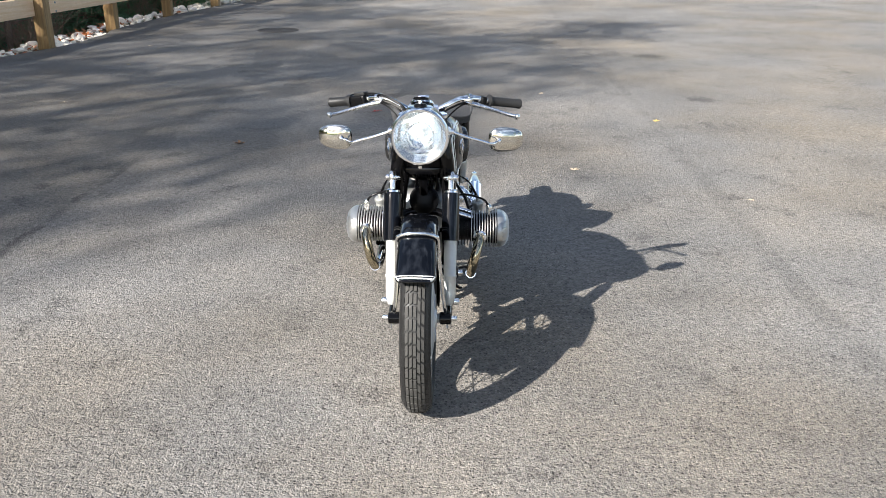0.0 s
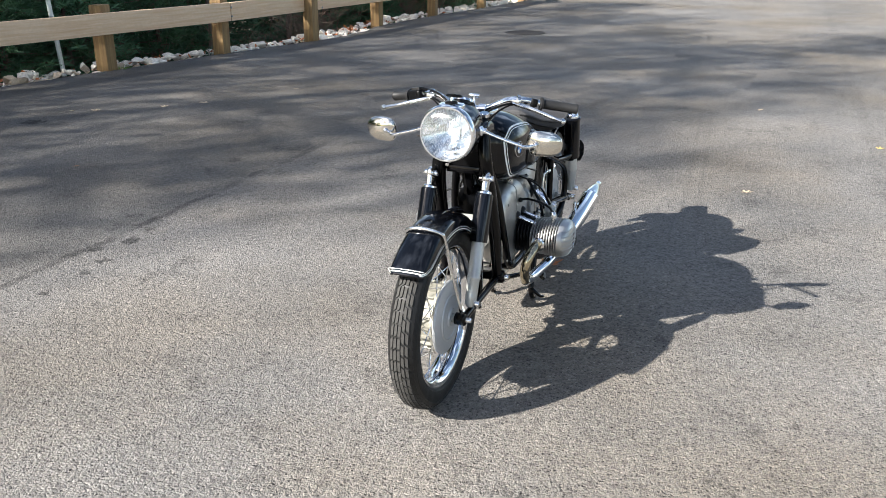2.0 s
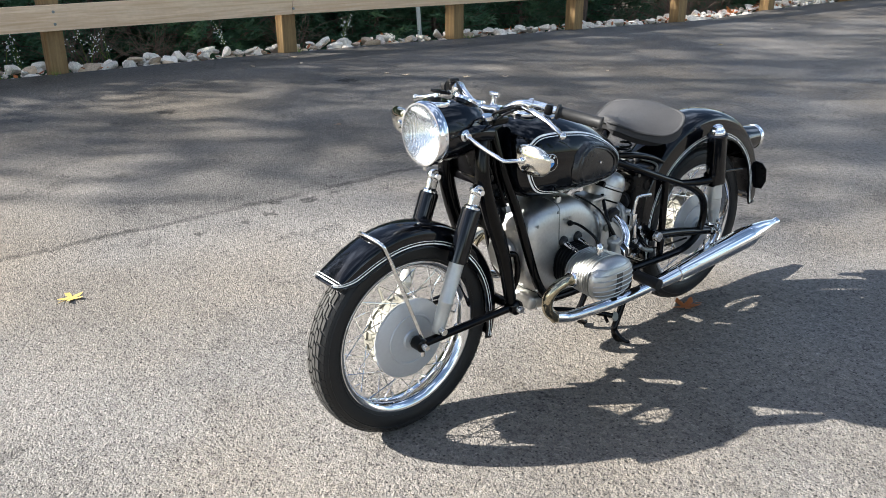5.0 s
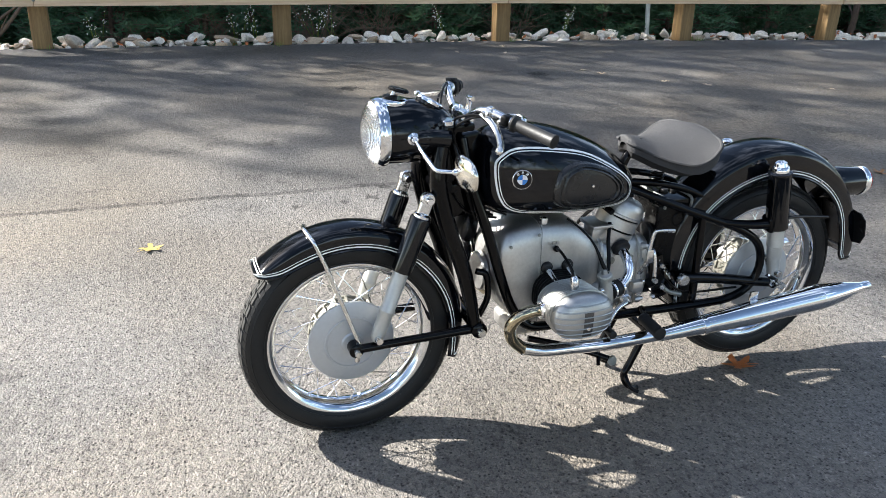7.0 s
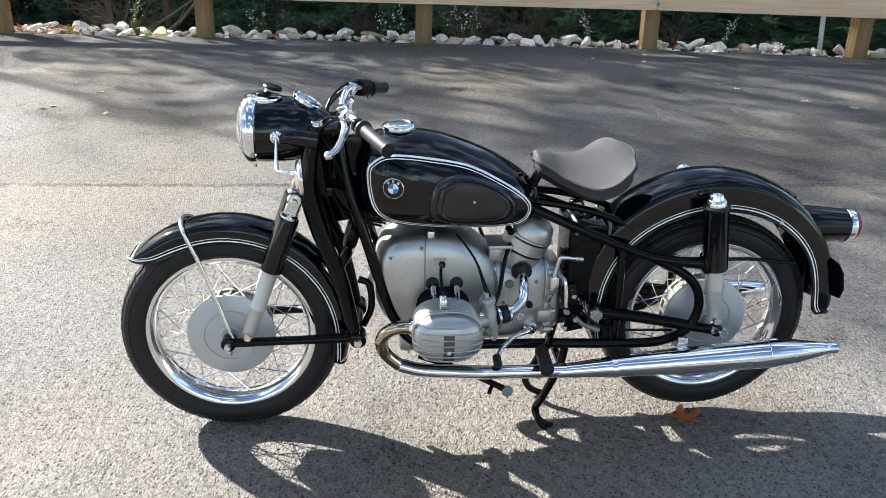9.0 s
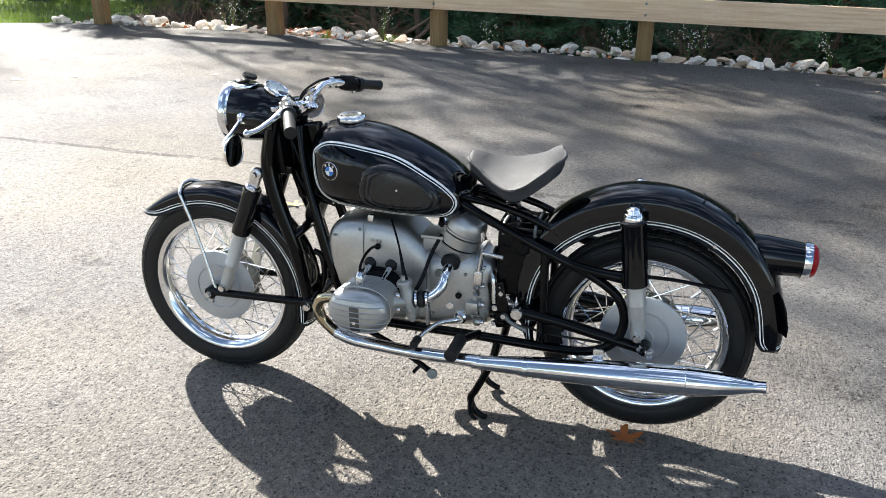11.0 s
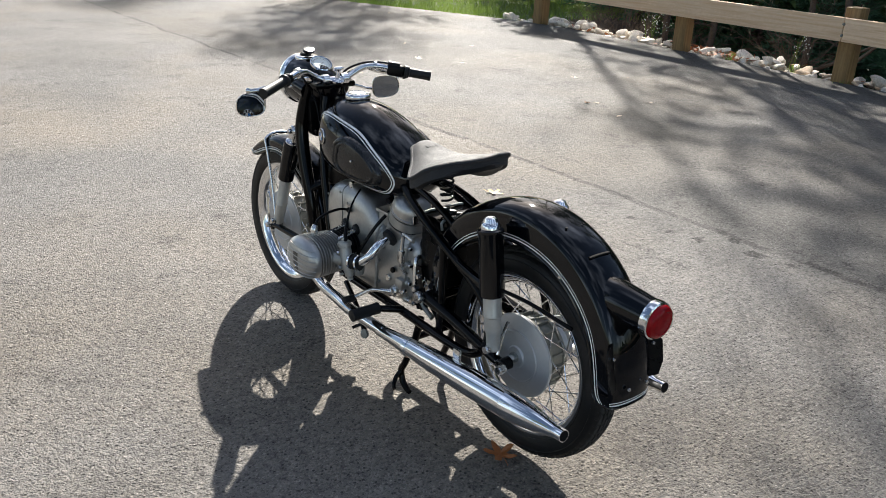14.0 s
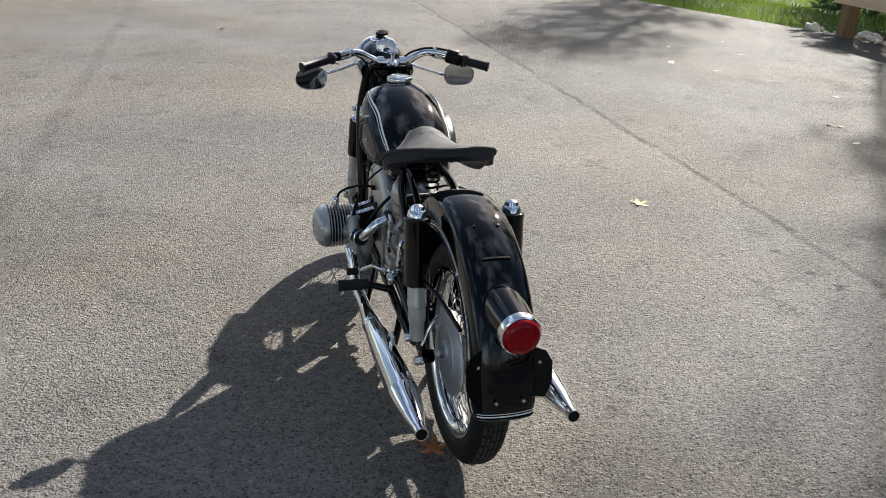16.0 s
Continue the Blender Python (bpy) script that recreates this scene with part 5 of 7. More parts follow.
# ---- engine ----
def build_engine():
    # crankcase: front cover swells round at the nose
    rows = ease([(0.420, 0.055, 0.450, 0.535), (0.426, 0.080, 0.424, 0.572), (0.444, 0.098, 0.388, 0.606), (0.474, 0.105, 0.352, 0.630), (0.520, 0.108, 0.322, 0.642), (0.570, 0.108, 0.306, 0.645), (0.620, 0.108, 0.302, 0.643),
                 (0.675, 0.107, 0.302, 0.630), (0.725, 0.104, 0.302, 0.596), (0.765, 0.100, 0.302, 0.560)], 34)
    rings = []
    for y, w, zb, zt in rows:
        ring = []
        for k in range(36):
            a = 2 * math.pi * k / 36
            c, s = math.cos(a), math.sin(a)
            e = 0.42
            zc, h = (zb + zt) / 2, (zt - zb) / 2
            ring.append((w * math.copysign(abs(c) ** e, c), y, zc + h * math.copysign(abs(s) ** (e + 0.05), s)))
        rings.append(ring)
    eng = part("engine", loft(rings), ALLOY, bike, "satin cast-alloy boxer engine case", 60)
    part("cover_joint", tube([(0.1085, 0.558, 0.33), (0.1088, 0.558, 0.48), (0.1075, 0.558, 0.60), (0.098, 0.558, 0.632), (0.06, 0.558, 0.6435), (0.0, 0.558, 0.6455)], 0.0016, 6, 6), ALLOY_DARK, eng)
    part("top_bolt", block((0.022, 0.020, 0.020), (0.075, 0.575, 0.645), 0.004), ALLOY_BRIGHT, eng)
    for y, z in ((0.470, 0.360), (0.462, 0.585), (0.545, 0.330), (0.548, 0.615)):
        bolt("cover_screw", (0.104 if y < 0.5 else 0.108, y, z), (1, 0, 0), 0.005, 0.004, ALLOY_DARK, eng)
    part("nose_boss", lathe([(0.060, 0), (0.060, 0.012), (0.055, 0.017), (0.02, 0.018)], (0, 0.416, 0.475), (0, -1, 0), 40), ALLOY, eng)
    # sump
    part("sump", block((0.125, 0.255, 0.055), (0, 0.615, 0.288), 0.018, None, None, 3), ALLOY, eng, "finned alloy oil sump")
    bm = bmesh.new()
    for k in range(7):
        block((0.130, 0.004, 0.036), (0, 0.515 + 0.033 * k, 0.277), 0.001, bm)
    part("sump_fin", bm, ALLOY, eng)
    # raised maker's mark on the case, plain bars
    bm = bmesh.new()
    for k in range(3):
        block((0.002, 0.010, 0.010), (0.1072, 0.585 + 0.014 * k, 0.583), 0.001, bm)
    part("cast_mark", bm, ALLOY, eng)
    # gearbox
    rows = ease([(0.760, 0.102, 0.300, 0.556), (0.800, 0.102, 0.300, 0.560), (0.840, 0.098, 0.305, 0.560), (0.900, 0.090, 0.315, 0.560), (0.945, 0.078, 0.325, 0.545), (0.958, 0.068, 0.340, 0.530)], 14)
    rings = []
    for y, w, zb, zt in rows:
        zc, h = (zb + zt) / 2, (zt - zb) / 2
        rings.append([(w * math.copysign(abs(math.cos(a)) ** 0.5, math.cos(a)), y, zc + h * math.copysign(abs(math.sin(a)) ** 0.5, math.sin(a))) for a in (2 * math.pi * k / 32 for k in range(32))])
    box = part("gearbox", loft(rings), ALLOY, bike, "satin cast-alloy gearbox", 60)
    part("case_rib", tube([(0.105, 0.765, 0.32), (0.106, 0.765, 0.46), (0.104, 0.765, 0.535), (0.08, 0.765, 0.562), (0, 0.765, 0.566)], 0.006, 8, 5), ALLOY, box)
    bolt("filler_plug", (0.100, 0.862, 0.432), (1, 0, 0.1), 0.010, 0.008, SATIN_BLACK, box)
    bolt("drain_plug", (0.092, 0.915, 0.375), (1, 0, 0), 0.013, 0.014, ALLOY_BRIGHT, box)
    bolt("inspection_plug", (0.102, 0.800, 0.500), (1, 0, 0), 0.013, 0.005, DRUM_CREAM, box)
    bolt("side_plug", (0.100, 0.835, 0.395), (1, 0, 0), 0.012, 0.006, ALLOY_BRIGHT, box)
    for y, z in ((0.780, 0.360), (0.785, 0.440), (0.840, 0.345), (0.880, 0.500), (0.925, 0.480), (0.925, 0.420), (0.815, 0.540), (0.930, 0.350)):
        w = 0.101 if y < 0.83 else 0.101 - (y - 0.83) * 0.22
        bolt("case_screw", (w, y, z), (1, 0, 0), 0.0055, 0.005, ALLOY_DARK, box)
    part("rear_flange", loft([[(w2 * math.copysign(abs(math.cos(a)) ** 0.5, math.cos(a)), yy, 0.436 + h2 * math.copysign(abs(math.sin(a)) ** 0.5, math.sin(a))) for a in (2 * math.pi * k / 32 for k in range(32))] for yy, w2, h2 in ((0.904, 0.094, 0.126), (0.906, 0.096, 0.128), (0.916, 0.096, 0.128), (0.918, 0.094, 0.126))]), ALLOY, box)
    for z in (0.345, 0.405, 0.468, 0.528):
        lug = part("flange_lug", lathe([(0.009, -0.004), (0.011, 0.0), (0.011, 0.014), (0.009, 0.017)], (0.088, 0.914, z), (0, 1, 0), 16), ALLOY, box)
        bolt("flange_bolt", (0.088, 0.930, z), (0, 1, 0), 0.0065, 0.010, ALLOY_BRIGHT, lug)
    part("top_bracket", block((0.090, 0.070, 0.012), (0.045, 0.772, 0.606), 0.004), ALLOY, box)
    part("top_bridge", block((0.060, 0.060, 0.050), (0.050, 0.770, 0.580), 0.010), ALLOY, box)
    part("selector_cap", block((0.030, 0.040, 0.040), (0.098, 0.905, 0.398), 0.010), ALLOY, box)
    part("shift_boss", lathe([(0.020, 0), (0.020, 0.020), (0.014, 0.026), (0.014, 0.034)], (0.085, 0.868, 0.358), (1, 0, 0), 20), ALLOY_BRIGHT, box)
    # air cleaner canister, leaning back
    can = part("air_cleaner", lathe([(0.040, -0.02), (0.056, -0.01), (0.064, 0.010), (0.065, 0.052), (0.061, 0.053), (0.061, 0.058), (0.066, 0.059), (0.066, 0.092), (0.062, 0.093), (0.062, 0.097), (0.0675, 0.098), (0.0675, 0.104), (0.065, 0.106), (0.064, 0.125), (0.058, 0.142),
                                    (0.045, 0.152), (0.020, 0.157), (0.002, 0.158)], (0.030, 0.822, 0.532), (0.04, 0.38, 0.93), 48), ALLOY, bike, "round alloy air-cleaner canister")
    for h in (0.0555, 0.0950):
        part("canister_joint", lathe([(0.0605, h - 0.0028), (0.0625, h - 0.0028), (0.0625, h + 0.0028), (0.0605, h + 0.0028)], (0.030, 0.822, 0.532), (0.04, 0.38, 0.93), 40, None, False, True), SATIN_BLACK, can)
    part("canister_clip", block((0.022, 0.006, 0.030), (0.060, 0.922, 0.618), 0.002), CHROME, can)
    part("canister_knob", block((0.026, 0.022, 0.012), (0.035, 0.882, 0.682), 0.004), SATIN_BLACK, can)
    part("dynamo_lead_post", tube([(0.060, 0.795, 0.655), (0.082, 0.800, 0.650)], 0.010, 12, 1), SATIN_BLACK, eng)


build_engine()


def build_cylinder(s, y0):
    zc = 0.458

    def oval(x, ry, rz, p=1.0, n=36):
        return [(s * x, y0 + ry * math.copysign(abs(math.cos(a)) ** p, math.cos(a)), zc + rz * math.copysign(abs(math.sin(a)) ** p, math.sin(a))) for a in (2 * math.pi * k / n for k in range(n))]
    # iron barrel with black fins
    cyl = part("cylinder", loft([oval(0.095, 0.050, 0.050), oval(0.180, 0.050, 0.050)]), IRON_BLACK, bike, "black iron finned cylinder")
    for k in range(5):
        x = 0.113 + 0.0122 * k
        part("barrel_fin", loft([oval(x, 0.076, 0.068, 0.8), oval(x + 0.0026, 0.0765, 0.0685, 0.8)]), IRON_BLACK, cyl)
    # alloy head with upright fins; the core's near-black paints the shade between them
    head = part("cylinder_head", loft([oval(0.172, 0.072, 0.050, 0.88), oval(0.282, 0.082, 0.058, 0.88)]), DULL_SHADE_BLACK, bike, "bright alloy finned cylinder head")
    for k in range(10):
        x = 0.1755 + 0.0106 * k
        g = k / 9
        ry, rz = 0.089 + 0.007 * g, 0.065 + 0.007 * g
        rings = [oval(xx, ry + e, rz + e, 0.86) for xx, e in ((x, -0.0010), (x + 0.0006, 0.0), (x + 0.0030, 0.0), (x + 0.0036, -0.0010))]
        part("head_fin", loft(rings), ALLOY, head)
    # valve cover: a ribbed oval dome
    cry, crz, czc = 0.0945, 0.0700, zc

    def dome(rho):
        return 0.286 + 0.040 * max(0.0, 1 - rho ** 3.2) ** 0.5
    rings = [oval(0.279, cry, crz, 0.86)]
    for rho in (1.0, 0.985, 0.95, 0.90, 0.82, 0.7, 0.5, 0.3, 0.08):
        rings.append([(s * dome(rho), y0 + cry * rho * math.copysign(abs(math.cos(a)) ** 0.86, math.cos(a)), czc + crz * rho * math.copysign(abs(math.sin(a)) ** 0.86, math.sin(a))) for a in (2 * math.pi * k / 36 for k in range(36))])
    cover = part("valve_cover", loft(rings), COVER_ALLOY, head, "polished ribbed valve cover", 60)
    for z in (0.046, 0.029, 0.012, -0.005, -0.022, -0.039, -0.054):
        pts = []
        reach = cry * (1 - (abs(z) / crz) ** 2.33) ** 0.43 * 0.97
        for j in range(17):
            yy = reach * (-1 + j / 8)
            rho = ((abs(yy) / cry) ** 2.33 + (abs(z) / crz) ** 2.33) ** 0.43
            pts.append((s * (dome(min(1.0, rho)) + 0.0005), y0 + yy, czc + z))
        part("cover_rib", tube(pts, 0.0019, 6, 2), COVER_ALLOY, cover)
    # mid-cover panels between ribs, their dark reflection put into the colour
    for z0, z1 in ((-0.0520, -0.0410), (-0.0368, -0.0242), (-0.0198, -0.0072), (-0.0028, 0.0098), (0.0142, 0.0268)):
        patch = []
        for j in range(4):
            z = z0 + (z1 - z0) * j / 3
            row = []
            for k in range(5):
                yy = -0.0145 + 0.00725 * k
                rho = ((abs(yy) / cry) ** 2.33 + (abs(z) / crz) ** 2.33) ** 0.43
                row.append((s * (dome(rho) + 0.0007), y0 + yy, czc + z))
            patch.append(row)
        part("cover_reflection", loft(patch, None, False, False), DARK_REFLECTION, cover, "cover panel coloured dark for a reflection")
    bolt("cover_nut", (s * 0.3245, y0, zc - 0.022), (s, 0, 0), 0.006, 0.006, ALLOY_BRIGHT, cover)
    # pushrod tubes
    for dy in (-0.030, 0.038):
        pr = part("pushrod_tube", tube([(s * 0.098, y0 + dy, 0.535), (s * 0.180, y0 + dy * 0.9, 0.510)], 0.0085, 12, 1), CHROME, cyl, "chrome pushrod tube")
        part("tube_seal", lathe([(0.012, 0), (0.019, 0.002), (0.019, 0.016), (0.014, 0.022)], (s * 0.096, y0 + dy, 0.537), (s * 0.94, 0, -0.30), 20), GRIP_RUBBER, pr)
    # plug, cap and lead
    plug = part("spark_plug", tube([(s * 0.246, y0 - 0.010, 0.520), (s * 0.246, y0 - 0.010, 0.540)], 0.010, 12, 1), ALLOY_BRIGHT, head)
    part("plug_cap", tube([(s * 0.247, y0 - 0.010, 0.530), (s * 0.246, y0 - 0.011, 0.548), (s * 0.240, y0 - 0.012, 0.560)], [0.0125, 0.0125, 0.009], 12, 3), ALLOY_BRIGHT, plug, "bright metal plug cap")
    part("plug_lead", tube([(s * 0.242, y0 - 0.012, 0.556), (s * 0.228, y0 - 0.014, 0.578), (s * 0.190, y0 - 0.014, 0.594), (s * 0.145, y0 - 0.010, 0.600), (s * 0.108, y0 - 0.004, 0.592)], 0.0045, 10, 5), SATIN_BLACK, plug, "black ignition lead")
    part("lead_boot", lathe([(0.008, 0), (0.010, 0.004), (0.008, 0.012), (0.005, 0.014)], (s * 0.106, y0 - 0.004, 0.592), (s, 0, 0), 14), SATIN_BLACK, plug)
    # carburettor behind the head
    cy = y0 + 0.120
    c_ax = Vector((s * 0.06, -0.20, 1.0)).normalized()
    c_at = Vector((s * 0.200, cy + 0.004, 0.470))
    carb = part("carburettor", lathe([(0.005, -0.070), (0.010, -0.068), (0.010, -0.058), (0.015, -0.054), (0.0165, -0.034), (0.0205, -0.030), (0.0215, -0.014), (0.0215, 0.020), (0.0195, 0.024), (0.0195, 0.050)], c_at, c_ax, 28), ZINC, bike, "dull cast carburettor")
    part("carb_cap", lathe([(0.0190, 0.048), (0.0225, 0.050), (0.0225, 0.062), (0.0200, 0.066), (0.009, 0.069), (0.0075, 0.080), (0.004, 0.082)], c_at, c_ax, 20), ZINC, carb, "knurled screw cap")
    bm = bmesh.new()
    turn = c_ax.to_track_quat("Z", "Y").to_matrix().to_4x4()
    for k in range(22):
        block((0.0022, 0.0022, 0.0105), (0, 0, 0), 0, bm)
        bmesh.ops.transform(bm, matrix=Matrix.Translation(c_at + c_ax * 0.056) @ turn @ Matrix.Rotation(2 * math.pi * k / 22, 4, "Z") @ Matrix.Translation((0.0228, 0, 0)), verts=bm.verts[-8:])
    part("cap_knurl", bm, ZINC, carb)
    part("carb_bowl", lathe([(0.012, -0.050), (0.022, -0.044), (0.024, -0.036), (0.024, 0.010), (0.0255, 0.012), (0.0255, 0.018), (0.018, 0.024), (0.007, 0.026)], (s * 0.160, cy + 0.006, 0.458), (0, 0, 1), 24), ZINC, carb)
    part("carb_flange", tube([(s * 0.215, y0 + 0.080, 0.466), (s * 0.210, y0 + 0.100, 0.467), (s * 0.203, cy, 0.470)], [0.024, 0.018, 0.018], 16, 2), ZINC, carb)
    for dz in (-0.024, 0.022):
        bolt("flange_nut", (s * 0.216, y0 + 0.092, 0.467 + dz), (0, 1, 0), 0.008, 0.012, ALLOY_BRIGHT, carb)
    bolt("idle_screw", (s * 0.220, cy - 0.002, 0.446), (s, -0.2, 0), 0.007, 0.010, ALLOY_DARK, carb)
    bolt("idle_screw", (s * 0.219, cy + 0.006, 0.425), (s, 0.1, 0), 0.005, 0.012, ALLOY_BRIGHT, carb)
    part("carb_bell", lathe([(0.020, 0), (0.026, 0.004), (0.026, 0.012), (0.022, 0.014), (0.026, 0.018), (0.026, 0.030), (0.022, 0.032), (0.024, 0.036), (0.024, 0.044)], (s * 0.196, cy + 0.018, 0.472), (-s * 0.25, 1, 0.10), 28), GRIP_RUBBER, carb, "black rubber intake sleeve")
    for h in (0.005, 0.036):
        part("sleeve_clamp", lathe([(0.0262, h), (0.0278, h + 0.001), (0.0278, h + 0.007), (0.0262, h + 0.008)], (s * 0.196, cy + 0.018, 0.472), (-s * 0.25, 1, 0.10), 28, None, False), CHROME, carb)
    part("intake_pipe", tube([(s * 0.188, cy + 0.048, 0.476), (s * 0.182, cy + 0.074, 0.488), (s * 0.168, cy + 0.096, 0.512), (s * 0.142, cy + 0.102, 0.542), (s * 0.096, cy + 0.104, 0.562)], 0.0155, 18, 6), CHROME, carb, "curved chrome intake pipe")
    part("pipe_grommet", lathe([(0.020, -0.01), (0.029, -0.006), (0.029, 0.008), (0.022, 0.012)], (s * 0.096, cy + 0.104, 0.563), (s * 0.85, 0.0, -0.4), 24), GRIP_RUBBER, carb)
    part("throttle_cable", tube([(s * 0.206, cy + 0.003, 0.528), (s * 0.196, cy - 0.012, 0.560), (s * 0.168, cy - 0.034, 0.620), (s * 0.130, cy - 0.060, 0.655), (s * 0.09, cy - 0.085, 0.675)], [0.0065, 0.0065, 0.0032, 0.0032, 0.0032], 10, 6), SATIN_BLACK, carb)
    part("fuel_hose", tube([(s * 0.170, cy + 0.012, 0.478), (s * 0.150, cy + 0.035, 0.535), (s * 0.110, cy + 0.050, 0.595), (s * 0.075, cy + 0.07, 0.640)], 0.0060, 10, 6), SATIN_BLACK, carb)
    for ob in (cyl, head, carb):
        ob.location.z = -0.026
    # exhaust: nut, heat-tinted bend, pipe, silencer
    inn, low = (0.048, 0.016) if s > 0 else (0.018, 0.005)
    pipe = [(s * (x - inn * k), y0 + y, z - low * k) for x, y, z, k in ((0.258, -0.088, 0.442, 1.0), (0.256, -0.125, 0.440, 1.0), (0.251, -0.158, 0.424, 1.05), (0.243, -0.175, 0.390, 1.1), (0.235, -0.165, 0.346, 1.1), (0.224, -0.125, 0.302, 1.0), (0.213, -0.060, 0.280, 0.75), (0.206, 0.04, 0.273, 0.4))]
    ex = part("exhaust_pipe", tube(pipe[:6], 0.0182, 20, 6), CHROME_BLUED, bike, "heat-tinted chrome exhaust bend")
    part("exhaust_nut", lathe([(0.022, -0.006), (0.027, -0.004), (0.027, 0.018), (0.022, 0.022)], (s * (0.258 - inn), y0 - 0.078, 0.442 - low), (0, -1, 0), 16), CHROME, ex)
    part("front_pipe", tube([pipe[5], pipe[6], pipe[7], (s * 0.202, y0 + 0.15, 0.2705), (s * 0.200, 0.960, 0.272)], 0.0198, 20, 4), CHROME, ex, "chrome pipe")
    mu = [(0.0205, 0.0), (0.0225, 0.05), (0.0290, 0.15), (0.0355, 0.28), (0.0400, 0.43), (0.0418, 0.58), (0.0416, 0.612), (0.0430, 0.614), (0.0426, 0.620), (0.0400, 0.650), (0.0310, 0.722), (0.0192, 0.785), (0.0172, 0.792), (0.0172, 0.822), (0.0150, 0.822), (0.0150, 0.80), (0.006, 0.79)]
    mu = [(p.x, p.y) for p in spline([(a, b, 0) for a, b in mu[:6]], 6)] + [(0.0417, 0.60)] + mu[6:9] + [(p.x, p.y) for p in spline([(a, b, 0) for a, b in mu[9:12]], 6)] + mu[12:]
    muffler = part("silencer", lathe(mu, (s * 0.200, 0.935, 0.268), Vector((s * 0.002, 0.817, 0.060)), 44), CHROME, bike, "long tapered chrome silencer", 30)
    part("silencer_clamp", lathe([(0.025, 0), (0.0315, 0.001), (0.0315, 0.015), (0.025, 0.016)], (s * 0.203, 1.090, 0.2795), Vector((s * 0.002, 0.817, 0.060)), 30, None, False), CHROME, muffler)
    # flat near-black disc over the tip paints the dark inside of the pipe
    tip = Vector((s * 0.200, 0.935, 0.268)) + Vector((s * 0.002, 0.817, 0.060)).normalized() * 0.8225
    part("bore_shade_disc", lathe([(0.0148, -0.004), (0.0148, 0.0006), (0.0005, 0.0006)], tip, Vector((s * 0.002, 0.817, 0.060)), 24), DULL_SHADE_BLACK, muffler, "black disc for the shade in the open end")
    part("silencer_bracket", block((0.010, 0.030, 0.050), (s * 0.180, 1.300, 0.335), 0.004), ALLOY_BRIGHT, muffler)


build_cylinder(1, 0.610)
build_cylinder(-1, 0.648)

# ---- controls, stand, tool box ----
def peg(s):
    side_tube("peg_arm", [(0.105, 0.930, 0.315), (0.150, 0.910, 0.322), (0.190, 0.890, 0.326)], [0.012, 0.012, 0.010], FRAME_BLACK, s)
    part("foot_peg", lathe([(0.010, -0.002), (0.0195, 0.0), (0.0205, 0.004), (0.0190, 0.010), (0.0190, 0.088), (0.0205, 0.094), (0.0195, 0.100), (0.008, 0.102)], (s * 0.180, 0.890, 0.325), (s, -0.03, -0.03), 20), GRIP_RUBBER, bike, "black rubber foot peg")


both(peg)
part("gear_lever", tube([(0.112, 0.868, 0.358), (0.130, 0.852, 0.360), (0.150, 0.810, 0.352), (0.175, 0.772, 0.325), (0.205, 0.758, 0.312)], [0.010, 0.008, 0.0068, 0.0065, 0.006], 12, 6), ALLOY_BRIGHT, bike, "bright bent gear lever")
part("gear_pad", lathe([(0.006, -0.002), (0.0125, 0.0), (0.0125, 0.038), (0.009, 0.041)], (0.190, 0.760, 0.312), (1, -0.05, 0), 16), GRIP_RUBBER, bike)
part("kick_starter", tube([(0.090, 0.915, 0.440), (0.112, 0.920, 0.480), (0.116, 0.928, 0.540), (0.118, 0.936, 0.580), (0.122, 0.950, 0.588), (0.126, 1.000, 0.584)], [0.012, 0.009, 0.0075, 0.007, 0.007, 0.007], 12, 6, None, 0.8), ALLOY_BRIGHT, bike, "bright alloy kick starter")
part("starter_clamp", block((0.016, 0.024, 0.046), (0.117, 0.926, 0.505), 0.005), ALLOY_BRIGHT, bike)
part("brake_pedal", tube([(-0.11, 0.90, 0.320), (-0.15, 0.84, 0.300), (-0.19, 0.78, 0.300), (-0.215, 0.745, 0.312)], [0.009, 0.008, 0.008, 0.012], 10, 5), FRAME_BLACK, bike)
box = part("tool_box", block((0.150, 0.130, 0.210), (0, 1.035, 0.545), 0.014, None, None, 3), SATIN_BLACK, bike, "black battery box")
part("box_ring", lathe([(0.020, 0), (0.023, 0.002), (0.020, 0.004)], (0.0755, 1.045, 0.600), (1, 0, 0), 24, None, False), SATIN_BLACK, box)
part("box_lid", block((0.156, 0.136, 0.022), (0, 1.035, 0.655), 0.008), FRAME_BLACK, box)
for k in range(3):
    bolt("battery_cap", (0.0, 1.000 + 0.034 * k, 0.666), (0, 0, 1), 0.012, 0.010, GRIP_RUBBER, box)
part("battery_strap", tube([(-0.079, 0.988, 0.640), (-0.076, 0.988, 0.669), (0.0, 0.988, 0.671), (0.076, 0.988, 0.669), (0.079, 0.988, 0.640)], 0.0045, 8, 3), ALLOY_DARK, box, "dull metal battery strap")
part("battery_strap", tube([(-0.079, 1.082, 0.640), (-0.076, 1.082, 0.669), (0.0, 1.082, 0.671), (0.076, 1.082, 0.669), (0.079, 1.082, 0.640)], 0.0045, 8, 3), ALLOY_DARK, box, "dull metal battery strap")
part("drive_housing", lathe([(0.03, -0.03), (0.062, -0.026), (0.070, 0.0), (0.060, 0.024), (0.03, 0.034)], (-0.095, 1.415, 0.350), (-1, 0, 0), 36), ALLOY, bike, "alloy final-drive housing")
part("propeller_shaft_tube", tube([(-0.108, 1.03, 0.405), (-0.108, 1.36, 0.360)], 0.025, 18, 1), FRAME_BLACK, bike)
rnd = random.Random(5)
